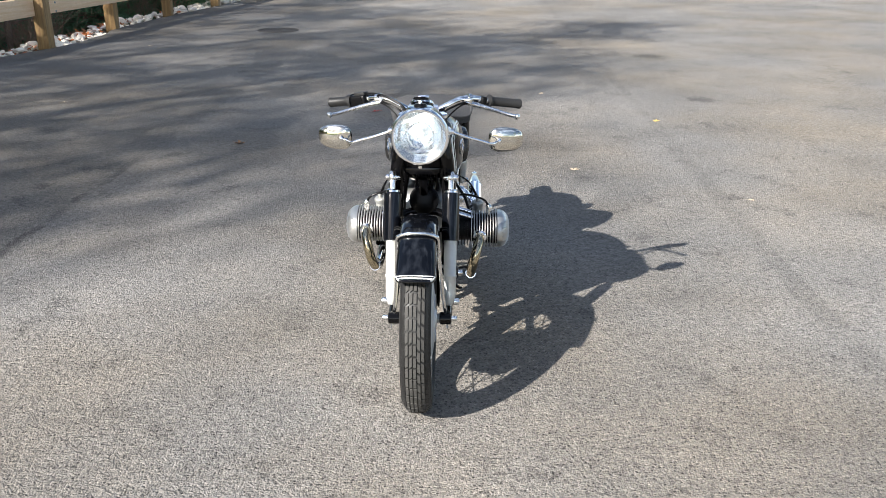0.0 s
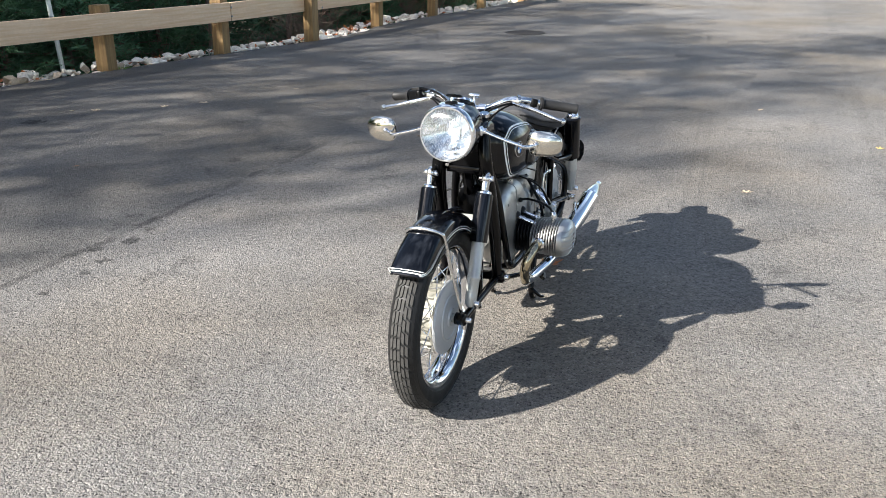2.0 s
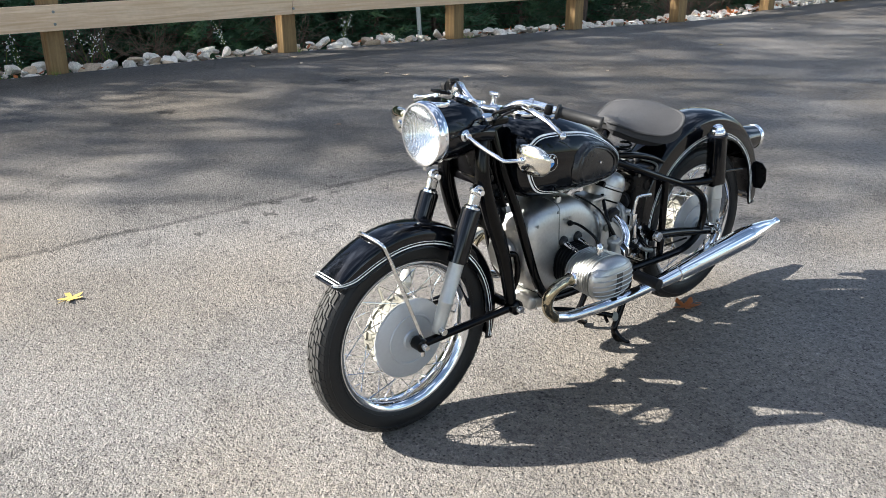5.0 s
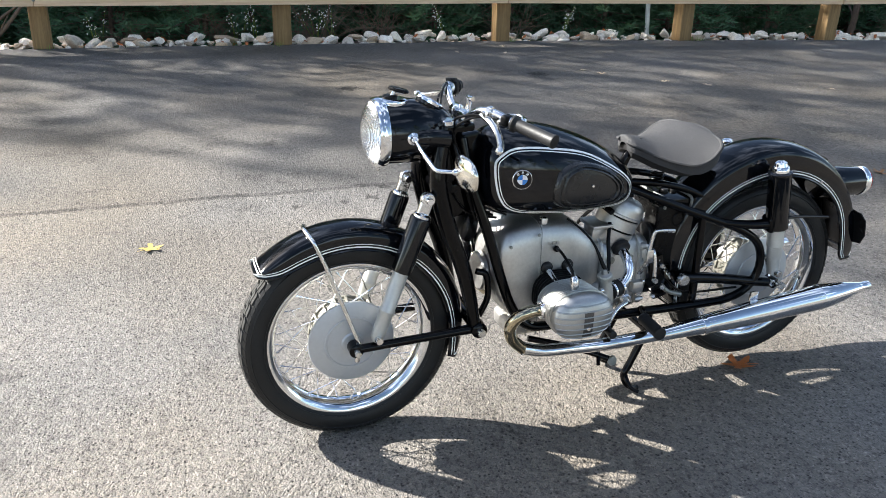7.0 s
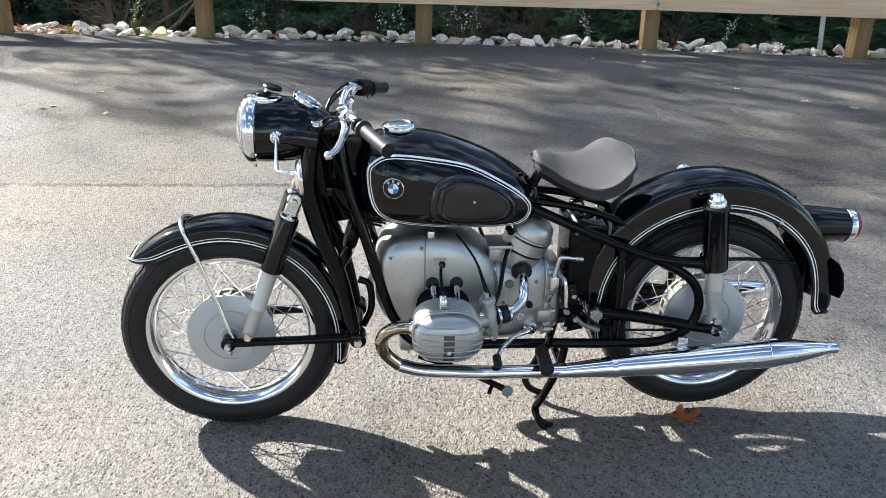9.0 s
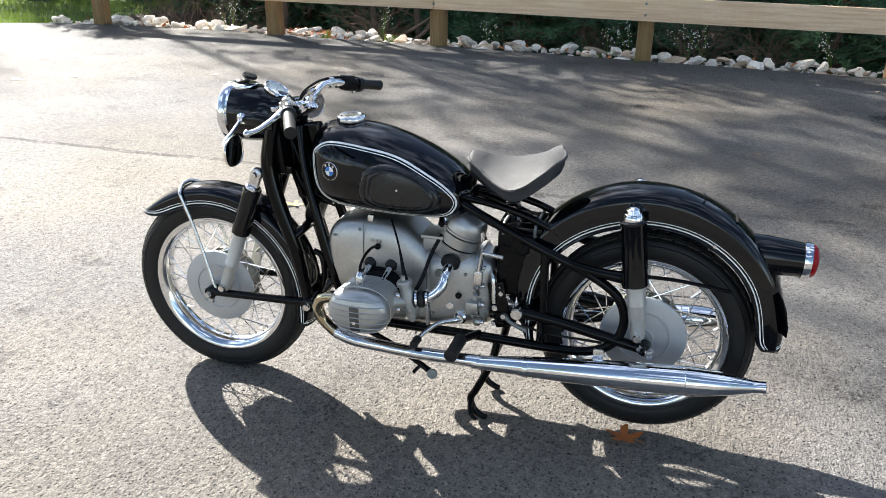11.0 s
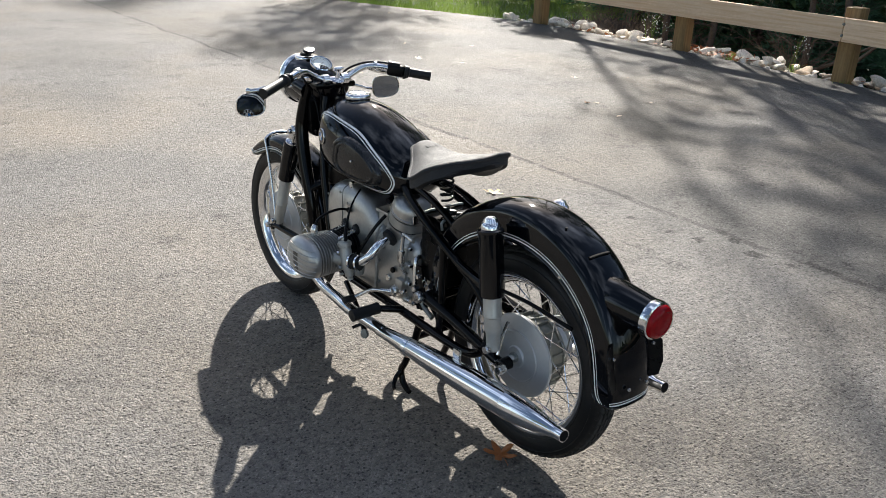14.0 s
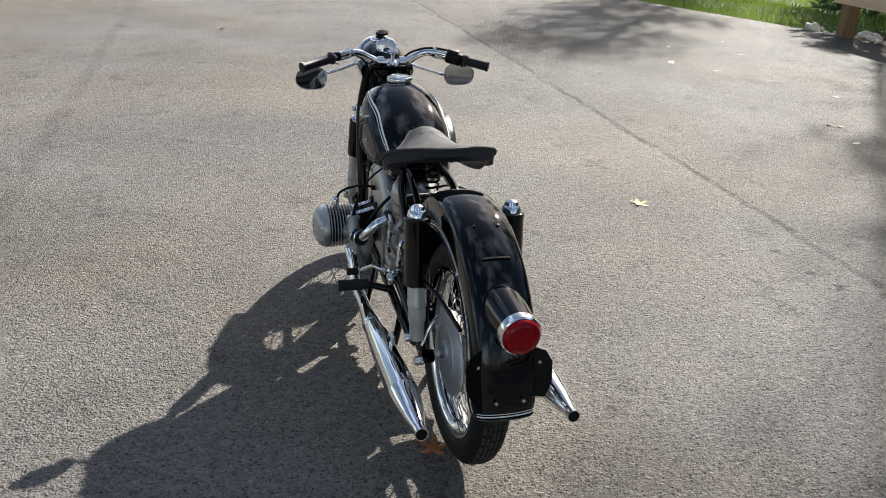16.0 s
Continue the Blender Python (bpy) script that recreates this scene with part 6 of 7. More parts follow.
for k in range(9):
    part("linkage", block((0.030, 0.022, 0.018), (rnd.uniform(0.02, 0.085), rnd.uniform(0.965, 1.04), rnd.uniform(0.34, 0.45)), 0.004, None, Euler((rnd.random(), rnd.random(), 0)).to_matrix().to_4x4()), SATIN_BLACK, bike, "dark brake linkage")
both(lambda s: side_tube("linkage_rod", [(0.075, 0.965, 0.445), (0.085, 1.02, 0.40), (0.090, 1.10, 0.345), (0.092, 1.30, 0.335)], 0.004, SATIN_BLACK, s, seg=8))
part("return_spring", tube([(0.085 + 0.007 * math.cos(t * 1.2), 0.985 + 0.0022 * t, 0.470 - 0.0026 * t + 0.007 * math.sin(t * 1.2)) for t in range(26)], 0.0018, 6, 2), ALLOY_BRIGHT, bike)
link_plate = part("linkage_plate", block((0.010, 0.052, 0.150), (0.086, 0.988, 0.412), 0.006, None, Euler((0.22, 0, 0)).to_matrix().to_4x4()), FRAME_BLACK, bike, "black brake linkage plate")
for ly, lz, lr in ((0.975, 0.405, 0.010), (1.002, 0.380, 0.009), (0.972, 0.352, 0.008), (0.992, 0.455, 0.008)):
    bolt("linkage_bolt", (0.090, ly, lz), (1, 0, 0), lr, 0.012, ALLOY_BRIGHT, link_plate)
part("clutch_arm", tube([(0.040, 0.955, 0.500), (0.080, 0.962, 0.505), (0.092, 0.968, 0.470), (0.094, 0.972, 0.420)], [0.010, 0.008, 0.007, 0.008], 10, 5), ALLOY_BRIGHT, link_plate, "bright clutch arm")
part("brake_cross_arm", tube([(0.092, 1.000, 0.385), (0.096, 1.030, 0.360), (0.098, 1.075, 0.344)], [0.009, 0.007, 0.009], 10, 4), ALLOY_DARK, link_plate)
part("rubber_gaiter", lathe([(0.020, 0), (0.034, 0.004), (0.034, 0.010), (0.026, 0.014), (0.033, 0.018), (0.033, 0.024), (0.025, 0.028), (0.032, 0.032), (0.032, 0.038), (0.022, 0.044)], (0.030, 0.955, 0.545), (0.1, 0.98, 0.1), 24), GRIP_RUBBER, bike, "ribbed black rubber gaiter")
part("brake_rod", tube([(0.118, 1.405, 0.372), (0.095, 1.40, 0.430), (0.07, 1.39, 0.455)], 0.0055, 8, 4), ALLOY_BRIGHT, bike)


def stand_leg(s):
    side_tube("stand_leg", [(0.075, 0.985, 0.300), (0.084, 0.970, 0.215), (0.088, 0.925, 0.110), (0.090, 0.905, 0.070), (0.092, 0.918, 0.032), (0.093, 0.945, 0.013), (0.094, 0.962, 0.010)], [0.013, 0.013, 0.012, 0.012, 0.011, 0.010, 0.008], FRAME_BLACK, s, "black centre-stand leg", 12, 6)


both(stand_leg)
part("stand_tang", tube([(0.091, 0.908, 0.070), (0.112, 0.908, 0.052), (0.130, 0.918, 0.034), (0.140, 0.935, 0.026)], [0.009, 0.008, 0.007, 0.006], 10, 5), FRAME_BLACK, bike, "curved stand foot tang")
part("stand_bridge", tube([(-0.083, 0.972, 0.225), (0.083, 0.972, 0.225)], 0.012, 12, 1), FRAME_BLACK, bike)
side_stand = part("side_stand", tube([(0.085, 0.545, 0.262), (0.120, 0.660, 0.236), (0.150, 0.748, 0.207), (0.168, 0.795, 0.190)], [0.010, 0.009, 0.009, 0.010], 12, 4), FRAME_BLACK, bike, "folded side stand")
part("stand_foot", lathe([(0.005, -0.006), (0.015, -0.005), (0.017, 0.0), (0.015, 0.005), (0.005, 0.006)], (0.172, 0.800, 0.187), (1, 0.2, 0.2), 20), ALLOY_DARK, side_stand)
part("stand_spur", tube([(0.155, 0.762, 0.203), (0.172, 0.750, 0.196), (0.186, 0.744, 0.190)], 0.006, 8, 4), FRAME_BLACK, side_stand)


# ---- plants behind the fence ----
def needle_mesh(seed, height, spread, count, mat_name="evergreen_shrub"):
    """Boughs of short flat needles round a leader; returns leader and foliage meshes."""
    rnd = random.Random(seed)
    wood = bmesh.new()
    tube([(0, 0, 0), (0.02, 0.01, height * 0.5), (0, 0, height)], [0.05, 0.03, 0.008], 7, 3, wood)
    verts, faces = [], []
    for b in range(count):
        h = height * (0.02 + 0.96 * (b / count) ** 0.9)
        L = spread * (1.05 - h / height) ** 0.75 * rnd.uniform(0.65, 1.12) + 0.12
        a = b * 2.4 + rnd.uniform(-0.3, 0.3)
        d = Vector((math.cos(a), math.sin(a), rnd.uniform(-0.15, 0.3))).normalized()
        base = Vector((0, 0, h))
        tip = base + d * L + Vector((0, 0, -0.10 * L * L))
        if b % 2 == 0:
            tube([base, tip], [0.012, 0.003], 5, 1, wood)
        side = d.cross(Vector((0, 0, 1))).normalized()
        steps = max(5, int(L / 0.055))
        for k in range(steps):
            f = 0.18 + 0.82 * k / steps
            p = base.lerp(tip, f) + Vector((rnd.gauss(0, 0.02), rnd.gauss(0, 0.02), rnd.gauss(0, 0.02)))
            for _ in range(5):
                q = (d * rnd.uniform(0.3, 1.0) + side * rnd.uniform(-1, 1) + Vector((0, 0, rnd.uniform(-0.4, 0.7)))).normalized()
                w = q.cross(Vector((rnd.gauss(0, 1), rnd.gauss(0, 1), rnd.gauss(0, 1)))).normalized() * rnd.uniform(0.008, 0.017)
                ln = rnd.uniform(0.09, 0.19)
                i = len(verts)
                verts += [p - w, p + w, p + q * ln]
                faces.append((i, i + 1, i + 2))
    me = bpy.data.meshes.new("foliage")
    me.from_pydata(verts, [], faces)
    me.materials.append(NEEDLE)
    return finish("stem", wood, BARK), me


def put_plant(name, meshes, at, turn, scale, label, category, group):
    root = tagged(new(name), label, category, group)
    root.matrix_basis = Matrix.Translation(at) @ Matrix.Rotation(turn, 4, "Z") @ Matrix.Scale(scale, 4)
    for nm, me in zip(("stem", "foliage"), meshes):
        ob = new(nm, me)
        ob.parent = root
    return root


def build_shrubs():
    rnd = random.Random(21)
    kinds = [needle_mesh(k, h, sp, n) for k, h, sp, n in ((1, 2.3, 1.0, 150), (2, 1.8, 1.05, 130), (3, 2.8, 1.15, 170))]
    y = -7.0
    while y < 26:
        thin = 10.5 < y < 15 or y < 0.7
        for row in range(3):
            if thin and row < 2:
                continue
            d = (1.35, 2.5, 3.9)[row] + rnd.uniform(-0.25, 0.35)
            yy = y + rnd.uniform(-0.4, 0.4)
            x = edge_x(yy) - d
            put_plant("evergreen_shrub", rnd.choice(kinds), (x, yy, bank_height(x, yy) - 0.05), rnd.uniform(0, 6.3), rnd.uniform(0.75, 1.1) * (0.85, 1.0, 1.25)[row], "dark green feathery evergreen shrub on the bank", "shrub", "shrubs behind the fence")
        y += rnd.uniform(0.85, 1.2)


def twig_mesh(seed):
    rnd = random.Random(seed)
    bm = bmesh.new()
    for _ in range(26):
        a, lean = rnd.uniform(0, 6.3), rnd.uniform(0.1, 0.9)
        L = rnd.uniform(0.5, 1.3)
        p, d = Vector((rnd.gauss(0, 0.08), rnd.gauss(0, 0.08), 0)), Vector((math.cos(a) * lean, math.sin(a) * lean, 1)).normalized()
        pts = [p]
        for k in range(4):
            d = (d + Vector((rnd.gauss(0, 0.2), rnd.gauss(0, 0.2), rnd.gauss(-0.05, 0.15)))).normalized()
            pts.append(pts[-1] + d * L / 4)
        tube(pts, [0.007, 0.005, 0.004, 0.003, 0.0015], 5, 2, bm)
        for k in (2, 3, 4):
            for _ in range(2):
                e = (d + Vector((rnd.gauss(0, 0.7), rnd.gauss(0, 0.7), rnd.gauss(0, 0.5)))).normalized()
                tube([pts[k], pts[k] + e * L * 0.25], [0.003, 0.001], 4, 1, bm)
    return finish("twigs", bm, TWIG)


def build_brush():
    rnd = random.Random(31)
    kinds = [twig_mesh(k) for k in range(3)]
    for k in range(34):
        y = rnd.choice((rnd.uniform(9.5, 22), rnd.uniform(-4, 9)))
        x = edge_x(y) - rnd.uniform(0.75, 1.6)
        ob = tagged(new("bare_bush", rnd.choice(kinds)), "bare brown twiggy bush behind the rocks", "bush", "bare bushes on the bank")
        ob.matrix_basis = Matrix.Translation((x, y, bank_height(x, y) - 0.03)) @ Matrix.Rotation(rnd.uniform(0, 6), 4, "Z") @ Matrix.Scale(rnd.uniform(0.5, 1.0), 4)


def tree_meshes(seed, height, crown, limbs, per, low=0.35):
    """A tall pine: tapered trunk, level limbs, and boughs of separate needle tufts gathered in flat clumps."""
    rnd = random.Random(seed)
    wood = bmesh.new()
    tube([(0, 0, -0.3), (0.1, 0.05, height * 0.3), (-0.08, 0.12, height * 0.65), (0.05, 0, height * 0.98)], [height * 0.006, height * 0.0045, height * 0.003, 0.02], 10, 5, wood)
    verts, faces = [], []
    for b in range(limbs):
        h = height * (low + (0.97 - low) * b / limbs)
        a = b * 2.4 + rnd.uniform(-0.4, 0.4)
        L = crown * (1.1 - (h / height - low) / (1 - low) * 0.8) * rnd.uniform(0.55, 1.15) * min(1.0, 0.35 + 3.2 * b / limbs)
        d = Vector((math.cos(a), math.sin(a), rnd.uniform(-0.05, 0.28)))
        base, tip = Vector((0, 0, h)), Vector((0, 0, h)) + d * L
        tube([base, base.lerp(tip, 0.5) + Vector((0, 0, 0.05 * L)), tip], [0.03, 0.02, 0.006], 6, 3, wood)
        for c in range(10):
            cen = base.lerp(tip, rnd.uniform(0.25, 1.06)) + Vector((rnd.gauss(0, 0.3), rnd.gauss(0, 0.3), rnd.gauss(0, 0.08)))
            rad = rnd.uniform(0.22, 0.46)
            for _ in range(per):
                p = cen + Vector((rnd.gauss(0, rad), rnd.gauss(0, rad), rnd.gauss(0, rad * 0.55)))
                u = Vector((rnd.gauss(0, 1), rnd.gauss(0, 1), rnd.gauss(0, 0.6))).normalized()
                w = u.cross(Vector((rnd.gauss(0, 1), rnd.gauss(0, 1), rnd.gauss(0, 1)))).normalized()
                ln, wd = rnd.uniform(0.13, 0.22), rnd.uniform(0.03, 0.052)
                i = len(verts)
                verts += [p, p + u * ln * 0.5 + w * wd, p + u * ln, p + u * ln * 0.5 - w * wd]
                faces.append((i, i + 1, i + 2, i + 3))
    me = bpy.data.meshes.new("crown")
    me.from_pydata(verts, [], faces)
    me.materials.append(LEAF_GREEN)
    return finish("trunk", wood, BARK), me


# how far across and along the sun's course the shadow's tip falls, and the height
TREES = [(-5.0, 6.8, 16.5, 0), (-3.75, 6.3, 16.5, 3), (-7.5, 15.1, 18.5, 2), (-5.8, 10.2, 17.0, 0), (-8.4, 11.5, 17.0, 1), (-10.3, 12.5, 19.0, 1), (-12.6, 14.0, 19.0, 1), (-15.0, 16.0, 18.0, 2), (-0.8, -2.8, 14.0, 2), (0.1, -3.4, 13.0, 0), (3.2, -6.5, 13.0, 0)]


def build_trees():
    kinds = [tree_meshes(7, 18.0, 2.2, 34, 11, 0.50), tree_meshes(8, 18.0, 2.7, 42, 14, 0.36), tree_meshes(6, 18.0, 2.4, 36, 12, 0.45), tree_meshes(10, 18.0, 1.15, 8, 6, 0.865)]
    for i, (p, q, h, k) in enumerate(TREES):
        q -= h * 1.5637
        x, y = q * 0.634 + p * 0.774, q * 0.774 - p * 0.634
        z = bank_height(x, y)
        root = tagged(new("tree"), "tall dark green pine tree beyond the bank", "tree", "trees behind the fence")
        root.matrix_basis = Matrix.Translation((x, y, z)) @ Matrix.Rotation(i * 1.3, 4, "Z") @ Matrix.Scale((h - z) / 18.0, 4)
        for nm, me in zip(("trunk", "crown"), kinds[k]):
            ob = new(nm, me)
            ob.parent = root
    # young pines low on the bank, keeping its foot in shade
    young = tree_meshes(9, 7.0, 1.7, 40, 24, 0.06)
    rnd, y = random.Random(15), -4.4
    while y < 14:
        x = edge_x(y) - rnd.uniform(4.8, 6.2)
        root = tagged(new("tree"), "young dark green pine on the shaded bank", "tree", "young pines on the bank")
        root.matrix_basis = Matrix.Translation((x, y, bank_height(x, y) - 0.1)) @ Matrix.Rotation(y * 2.1, 4, "Z") @ Matrix.Scale(rnd.uniform(1.02, 1.2), 4)
        for nm, me in zip(("trunk", "crown"), young):
            ob = new(nm, me)
            ob.parent = root
        y += rnd.uniform(1.3, 1.9)
    return kinds


def build_yard_trees(kinds):
    """Trees on the far side of the yard, seen in the chrome and the paint."""
    for i, (x, y, h) in enumerate(((15.5, -6.0, 11.0), (17.5, -1.5, 13.0), (16.5, 3.0, 10.5), (19.0, 7.5, 13.5), (17.0, 12.0, 11.5), (12.0, -12.5, 12.0), (14.5, 18.0, 12.0))):
        root = tagged(new("tree"), "dark green pine tree across the yard", "tree", "trees across the yard")
        root.matrix_basis = Matrix.Translation((x, y, 0)) @ Matrix.Rotation(i * 1.9, 4, "Z") @ Matrix.Scale(h / 18.0, 4)
        for nm, me in zip(("trunk", "crown"), kinds[i % 2]):
            ob = new(nm, me)
            ob.parent = root


def sapling_mesh(seed):
    rnd = random.Random(seed)
    bm = bmesh.new()
    pts = [Vector((rnd.gauss(0, 0.05), rnd.gauss(0, 0.05), 0.7 * k)) for k in range(7)]
    tube(pts, [0.05, 0.045, 0.042, 0.038, 0.033, 0.026, 0.018], 8, 3, bm)
    for k in range(1, 6):
        a, L = rnd.uniform(0, 6.3), rnd.uniform(0.5, 1.0)
        e = Vector((math.cos(a), math.sin(a), rnd.uniform(-0.1, 0.5)))
        tube([pts[k], pts[k] + e * L * 0.5 + Vector((0, 0, 0.04)), pts[k] + e * L], [0.014, 0.009, 0.003], 5, 2, bm)
    return finish("sapling", bm, BARK)


def build_saplings():
    """Slender trunks and fallen limbs in the shade behind the rocks."""
    rnd = random.Random(41)
    kinds = [sapling_mesh(k) for k in range(3)]
    for y in (-2.9, -1.9, -0.6, 0.3, 1.7, 2.5, 2.75, 4.4, 5.2, 7.0, 9.6, 10.8, 11.9, 13.4):
        x = edge_x(y) - rnd.uniform(1.3, 2.6)
        ob = tagged(new("sapling", rnd.choice(kinds)), "slender dark bare sapling on the shaded bank", "sapling", "saplings on the bank")
        ob.matrix_basis = Matrix.Translation((x, y, bank_height(x, y) - 0.08)) @ Euler((rnd.uniform(-0.12, 0.12), rnd.uniform(-0.12, 0.12), rnd.uniform(0, 6))).to_matrix().to_4x4() @ Matrix.Scale(rnd.uniform(0.7, 1.15), 4)
    for y0, y1, rise in ((-0.35, 0.75, 0.62), (0.15, 0.95, 0.85), (2.2, 3.1, 0.5), (5.0, 6.4, 0.55)):
        x = edge_x(y0) - 1.15
        z = bank_height(x, y0)
        bm = tube([(0, 0, 0.02), (-0.1, (y1 - y0) * 0.5, rise * 0.42), (-0.25, y1 - y0, rise)], [0.03, 0.024, 0.012], 8, 5)
        tube([(-0.08, (y1 - y0) * 0.4, rise * 0.34), (-0.02, (y1 - y0) * 0.6, rise * 0.62)], [0.012, 0.004], 5, 1, bm)
        ob = tagged(new("fallen_branch", finish("fallen_branch", bm, TWIG)), "leaning dead brown branch behind the rocks", "branch", "dead branches on the bank")
        ob.location = (x, y0, z)


def weed_mesh(seed):
    rnd = random.Random(seed)
    stems, heads = bmesh.new(), bmesh.new()
    for _ in range(4):
        lean = Vector((rnd.gauss(0, 0.10), rnd.gauss(0, 0.10), 0))
        H = rnd.uniform(0.28, 0.5)
        p = Vector((rnd.gauss(0, 0.03), rnd.gauss(0, 0.03), 0))
        tube([p, p + lean * 0.5 + Vector((0, 0, H * 0.6)), p + lean + Vector((0, 0, H))], [0.004, 0.003, 0.0015], 5, 3, stems)
        for _ in range(9):
            f = rnd.uniform(0.45, 1.0)
            q = p + lean * f + Vector((rnd.gauss(0, 0.025), rnd.gauss(0, 0.025), H * f))
            bmesh.ops.create_icosphere(heads, subdivisions=1, radius=rnd.uniform(0.005, 0.009), matrix=Matrix.Translation(q))
    return finish("weed", stems, GRASS), finish("flower_heads", heads, PIPE_WHITE)


def build_weeds():
    rnd = random.Random(52)
    kinds = [weed_mesh(k) for k in range(4)]
    for y in (-2.3, -2.15, 1.55, 3.05, 3.2, 3.9, 4.1, 5.4, 6.9, 0.1):
        x = edge_x(y) - rnd.uniform(0.5, 0.72)
        a, b = rnd.choice(kinds)
        ob = tagged(new("weed", a), "thin weed with tiny pale flower heads among the rocks", "weed", "weeds among the rocks")
        ob.matrix_basis = Matrix.Translation((x, y, bank_height(x, y) + 0.01)) @ Matrix.Rotation(rnd.uniform(0, 6), 4, "Z")
        h = tagged(new("flower_heads", b), "tiny pale flower heads", kind="stuff")
        h.parent = ob
    # green tufts at the feet of the posts
    tufts = []
    for seed in range(2):
        r2, verts, faces = random.Random(seed + 70), [], []
        for _ in range(46):
            p = Vector((r2.gauss(0, 0.035), r2.gauss(0, 0.06), 0))
            a = r2.uniform(0, 6.3)
            w = Vector((math.cos(a), math.sin(a), 0)) * 0.005
            i = len(verts)
            verts += [p - w, p + w, p + Vector((r2.gauss(0, 0.04), r2.gauss(0, 0.04), r2.uniform(0.05, 0.13)))]
            faces.append((i, i + 1, i + 2))
        me = bpy.data.meshes.new("grass_tuft")
        me.from_pydata(verts, [], faces)
        me.materials.append(GRASS)
        tufts.append(me)
    for y in (-0.55, 1.10, 3.42, 5.98, 0.35, 2.9, 8.2):
        x = edge_x(y) - (0.02 if y in (1.10, 3.42, 5.98, 8.2) else 0.34)
        ob = tagged(new("grass_tuft", rnd.choice(tufts)), "small green grass tuft at the rocks' edge", "grass tuft", "grass tufts among the rocks")
        ob.matrix_basis = Matrix.Translation((x, y, -0.055)) @ Matrix.Rotation(rnd.uniform(0, 6), 4, "Z")


build_shrubs()
build_brush()
build_saplings()
build_weeds()
build_yard_trees(build_trees())

# white plastic stake among the rocks
px, py = -7.14, 8.0
stake = tagged(new("marker_stake", finish("marker_stake", tube([(0, 0, -0.15), (0.0, -0.05, 0.5), (0.0, -0.09, 0.95)], 0.028, 12, 3), PIPE_WHITE)), "leaning white plastic marker stake among the rocks", "stake")
stake.location = (px, py, -0.05)


# ---- lawn ----
def build_grass():
    rnd = random.Random(9)
    verts, faces = [], []
    for _ in range(26000):
        y = rnd.uniform(-12.0, -4.4)
        x = edge_x(y) - rnd.uniform(0.0, 5.0) ** 1.15
        p = Vector((x, y, bank_height(x, y) + 0.01))
        a, ln = rnd.uniform(0, 6.3), rnd.uniform(0.05, 0.12)
        w = Vector((math.cos(a), math.sin(a), 0)) * 0.006
        tip = p + Vector((rnd.gauss(0, 0.03), rnd.gauss(0, 0.03), ln))
        i = len(verts)
        verts += [p - w, p + w, tip]
        faces.append((i, i + 1, i + 2))
    me = bpy.data.meshes.new("grass")
    me.from_pydata(verts, [], faces)
    me.materials.append(GRASS)
    tagged(new("grass", me), "short green lawn grass beside the asphalt", "grass", kind="stuff")


build_grass()


# ---- fallen leaves ----
LEAF_COLOURS = {"yellow": (0.50, 0.36, 0.10), "brown": (0.24, 0.12, 0.05), "orange": (0.42, 0.13, 0.03), "red": (0.36, 0.04, 0.03), "pale": (0.48, 0.38, 0.26)}
LEAF_MATS = {k: material("dry_leaf_" + k, c, 0.6, vary=0.3, scale=25.0, bump=0.3, bump_scale=120) for k, c in LEAF_COLOURS.items()}


def leaf_mesh(seed, mat, lobed):
    """A curled leaf blade with lobes and a stalk, 1 unit long."""
    rnd = random.Random(seed)
    bm = bmesh.new()
    n = 44
    curl, twist = rnd.uniform(0.15, 0.5), rnd.uniform(-0.4, 0.4)

    def lift(x, y):
        return curl * (y * y * 1.6 + 0.6 * (x - 0.2) ** 2) + twist * x * y * 0.6 + 0.05 * noise.noise((x * 4, y * 4, seed))
    ring, inner = [], []
    for k in range(n):
        a = 2 * math.pi * k / n
        r = 0.42 + (0.20 * math.cos(5 * a if lobed else 7 * a) + 0.05 * math.cos(13 * a) if lobed else 0.06 * math.cos(9 * a))
        x, y = r * math.cos(a) * 1.15, r * math.sin(a) * (1.0 if lobed else 0.7)
        ring.append(bm.verts.new((x, y, lift(x, y))))
        inner.append(bm.verts.new((x * 0.45, y * 0.45, lift(x * 0.45, y * 0.45))))
    c = bm.verts.new((0, 0, lift(0, 0)))
    for k in range(n):
        j = (k + 1) % n
        bm.faces.new((ring[k], ring[j], inner[j], inner[k])), bm.faces.new((inner[k], inner[j], c))
    tube([(-0.1, 0, lift(-0.1, 0)), (-0.55, 0.02, lift(-0.5, 0)), (-0.85, 0.06, lift(-0.7, 0) * 0.6)], 0.012, 5, 3, bm)
    lo = min(v.co.z for v in bm.verts)
    for v in bm.verts:
        v.co.z -= lo
    return finish("fallen_leaf", bm, mat, 60)


YARD_LEAVES = [(0.05, 3.97, 0.075, "orange", 1), (-1.615, 2.005, 0.07, "yellow", 1), (-0.727, 7.553, 0.055, "red", 1), (0.876, 5.652, 0.045, "pale", 1), (-1.647, 6.279, 0.06, "brown", 1),
               (0.844, 8.518, 0.055, "pale", 0), (1.764, 7.277, 0.045, "yellow", 1), (1.9, 5, 0.035, "pale", 0), (-2.94, -1.57, 0.05, "brown", 0), (0.618, -3.915, 0.06, "brown", 1)]
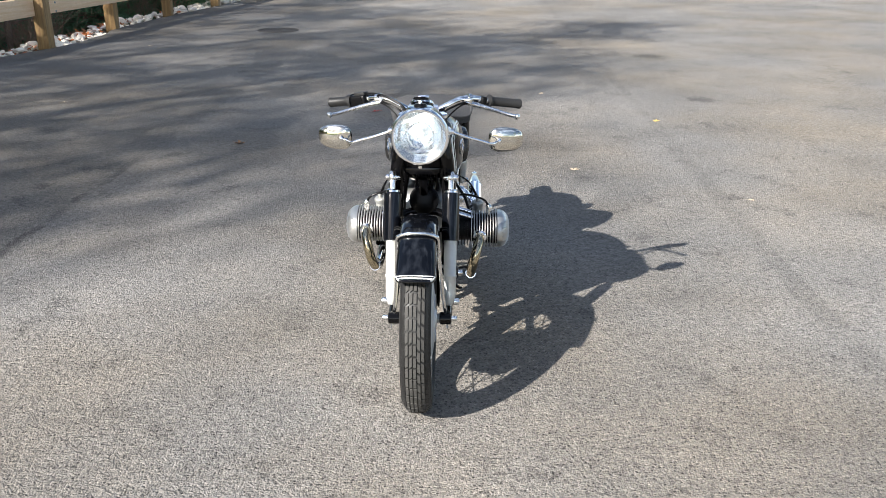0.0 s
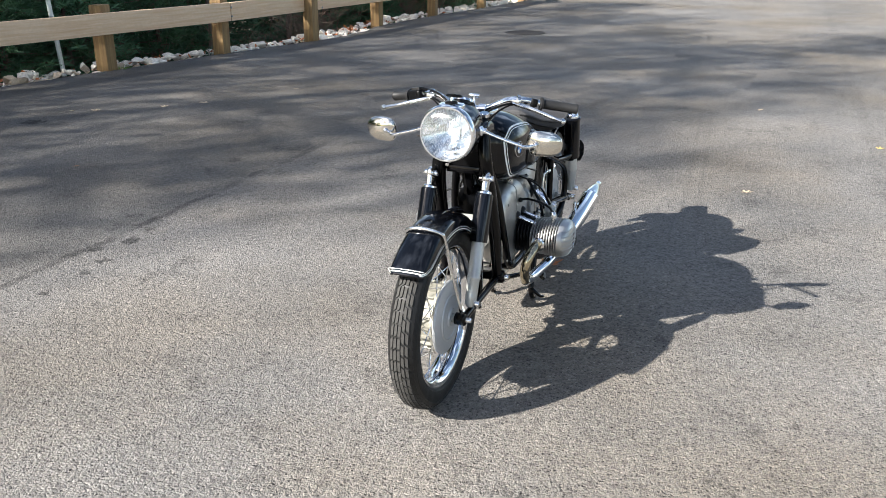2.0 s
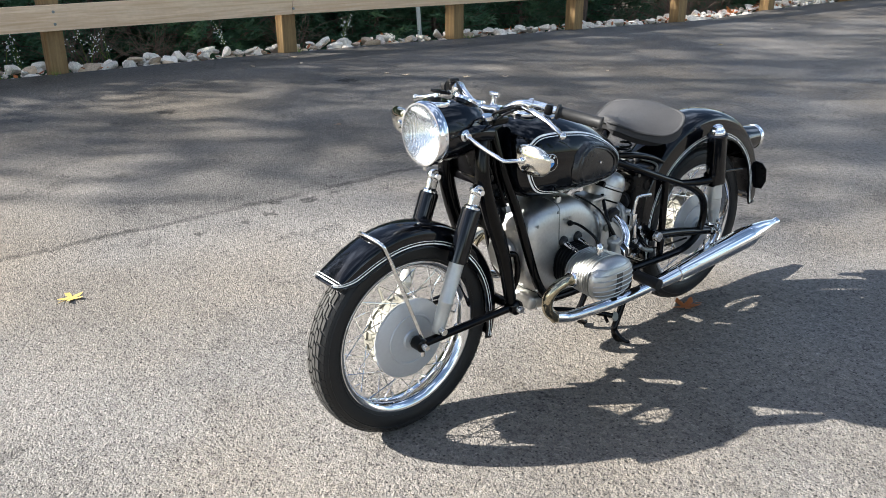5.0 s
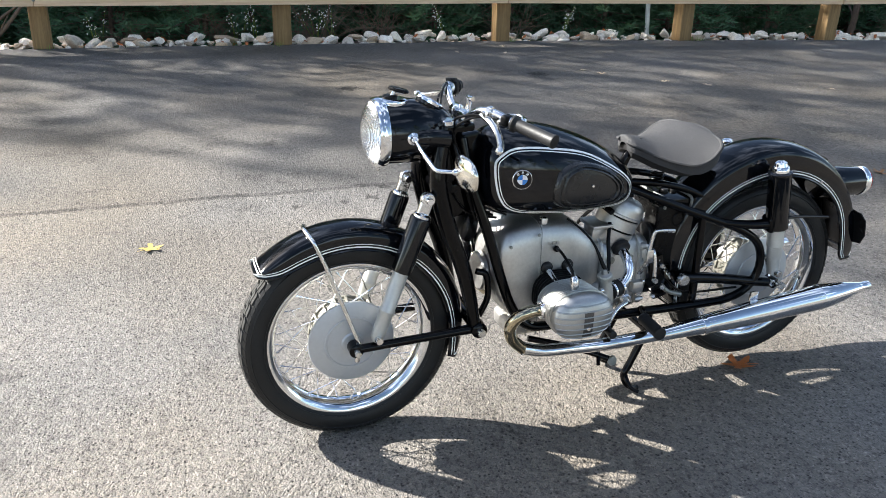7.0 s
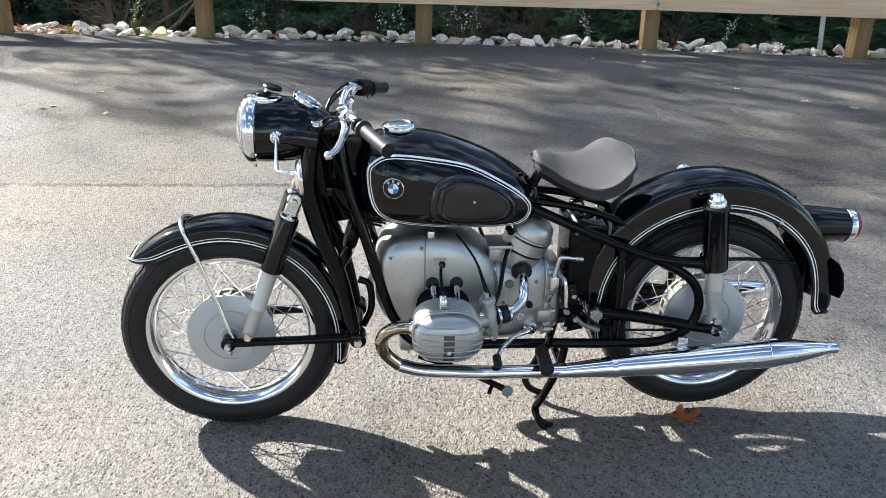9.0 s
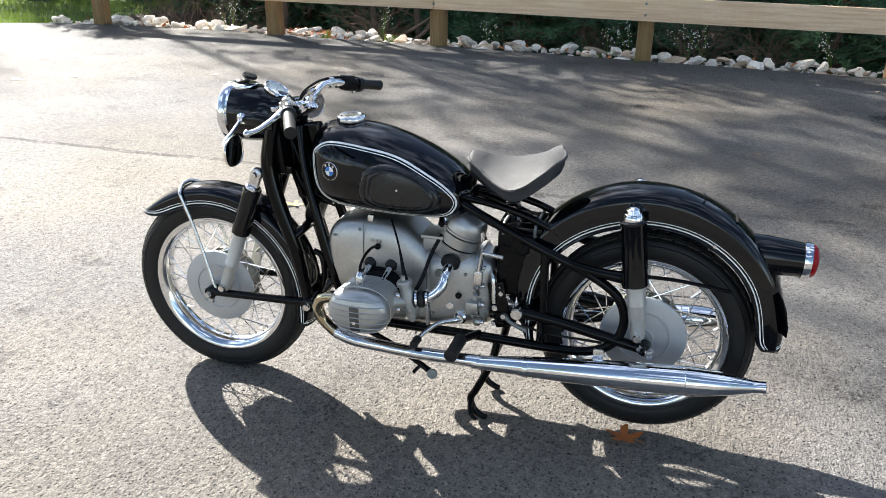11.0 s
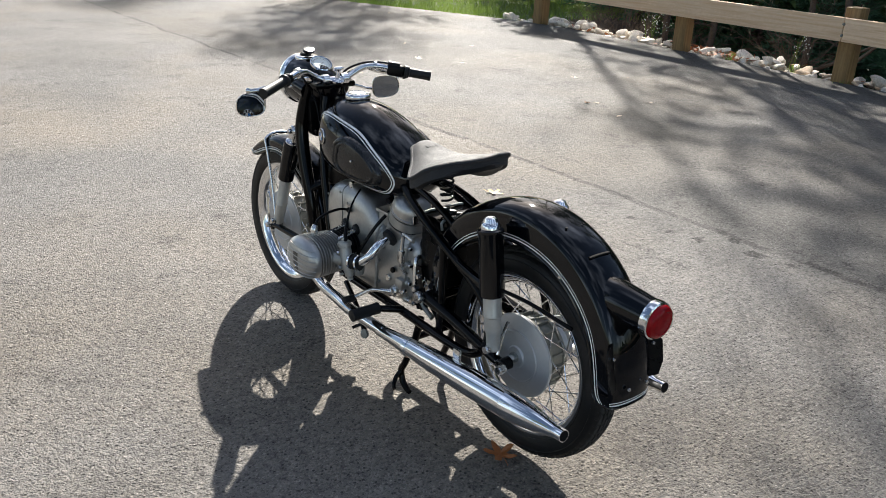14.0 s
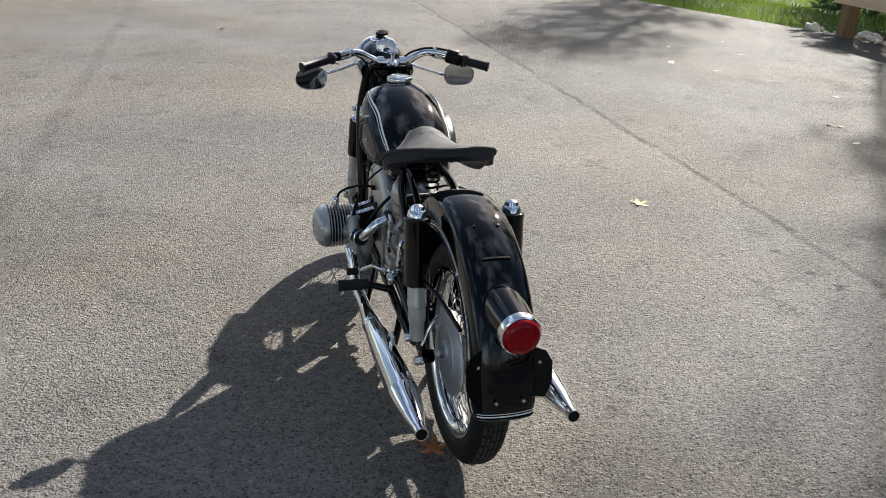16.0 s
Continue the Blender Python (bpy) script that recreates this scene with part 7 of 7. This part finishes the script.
EDGE_LEAVES = [(-4.07, 0.56, 0.055, "pale", 0), (-4.545, 0.772, 0.05, "pale", 0), (-4.86, 6.1, 0.06, "pale", 1), (-5.04, 6, 0.06, "pale", 0), (-4.17, 6.8, 0.06, "pale", 1),
               (-6.09, 5.63, 0.05, "pale", 0), (-4, -2.06, 0.055, "pale", 1), (-4.25, -1.59, 0.05, "pale", 0), (-4.79, -0.42, 0.05, "pale", 1), (-4.45, -2.96, 0.05, "pale", 0),
               (-5.32, -0.17, 0.045, "brown", 0), (-4.4, 6.5, 0.055, "pale", 1), (-3.96, -1.98, 0.05, "pale", 1), (-5.385, -3.33, 0.05, "pale", 0), (-6, -5.57, 0.06, "pale", 1)]


def build_leaves():
    rnd = random.Random(3)
    kinds = {(c, b): leaf_mesh(5 * i + b, m, b) for i, (c, m) in enumerate(LEAF_MATS.items()) for b in (0, 1)}
    spots = YARD_LEAVES + EDGE_LEAVES
    for _ in range(10):
        y = rnd.uniform(-7.0, 12.0)
        x = rnd.uniform(edge_x(y) + 0.1, -3.2)
        spots.append((x, y, rnd.uniform(0.03, 0.06), rnd.choice(("pale", "brown", "yellow", "pale")), rnd.choice((0, 1))))
    names = {"orange": "curled orange-brown oak leaf lying on the asphalt", "yellow": "fallen yellow leaf lying on the asphalt", "red": "small red fallen leaf on the asphalt", "pale": "dry pale fallen leaf on the asphalt", "brown": "dry brown fallen leaf on the asphalt"}
    for x, y, size, c, lobed in spots:
        ob = tagged(new("fallen_leaf", kinds[c, lobed]), names[c], "leaf", "fallen leaves")
        ob.matrix_basis = Matrix.Translation((x, y, 0.001)) @ Matrix.Rotation(rnd.uniform(0, 6.3), 4, "Z") @ Matrix.Scale(size * 1.15, 4)


build_leaves()


def build_litter():
    """Dry oak leaves caught between the rocks and posts."""
    rnd = random.Random(17)
    verts, faces = [], []
    for _ in range(900):
        y = rnd.choice((rnd.gauss(-0.85, 0.25), rnd.uniform(-4.5, 20), rnd.uniform(9, 16)))
        d = rnd.uniform(0.15, 1.3)
        x = edge_x(y) - d
        p = Vector((x, y, bank_height(x, y) + (0.06 if d < 0.6 else 0.02) + rnd.uniform(0, 0.03)))
        u = Vector((rnd.gauss(0, 1), rnd.gauss(0, 1), rnd.gauss(0, 0.5))).normalized() * rnd.uniform(0.03, 0.06)
        w = u.cross(Vector((rnd.gauss(0, 1), rnd.gauss(0, 1), 2))).normalized() * rnd.uniform(0.012, 0.024)
        i = len(verts)
        verts += [p - u, p + w - u * 0.2, p + u * 0.5 + w * 0.9, p + u, p + u * 0.5 - w * 0.9, p - w - u * 0.2]
        faces.append(tuple(range(i, i + 6)))
    me = bpy.data.meshes.new("leaf_litter")
    me.from_pydata(verts, [], faces)
    me.materials.append(LEAF_MATS["orange"])
    tagged(new("leaf_litter", me), "dry orange-brown leaves caught among the rocks", "leaves", kind="stuff")


build_litter()

# ---- manhole cover ----
cover = tagged(new("manhole_cover"), "round dark iron manhole cover set in the asphalt", "manhole cover")
cover.location = (-3.08, 13.97, 0.0)
part("frame_ring", lathe([(0.300, -0.004), (0.305, 0.006), (0.335, 0.006), (0.340, -0.004)], (0, 0, 0), (0, 0, 1), 48, None, False), CAST_IRON, cover)
part("lid", lathe([(0.292, -0.02), (0.292, 0.004), (0.280, 0.005), (0.001, 0.005)], (0, 0, 0), (0, 0, 1), 48), CAST_IRON, cover)
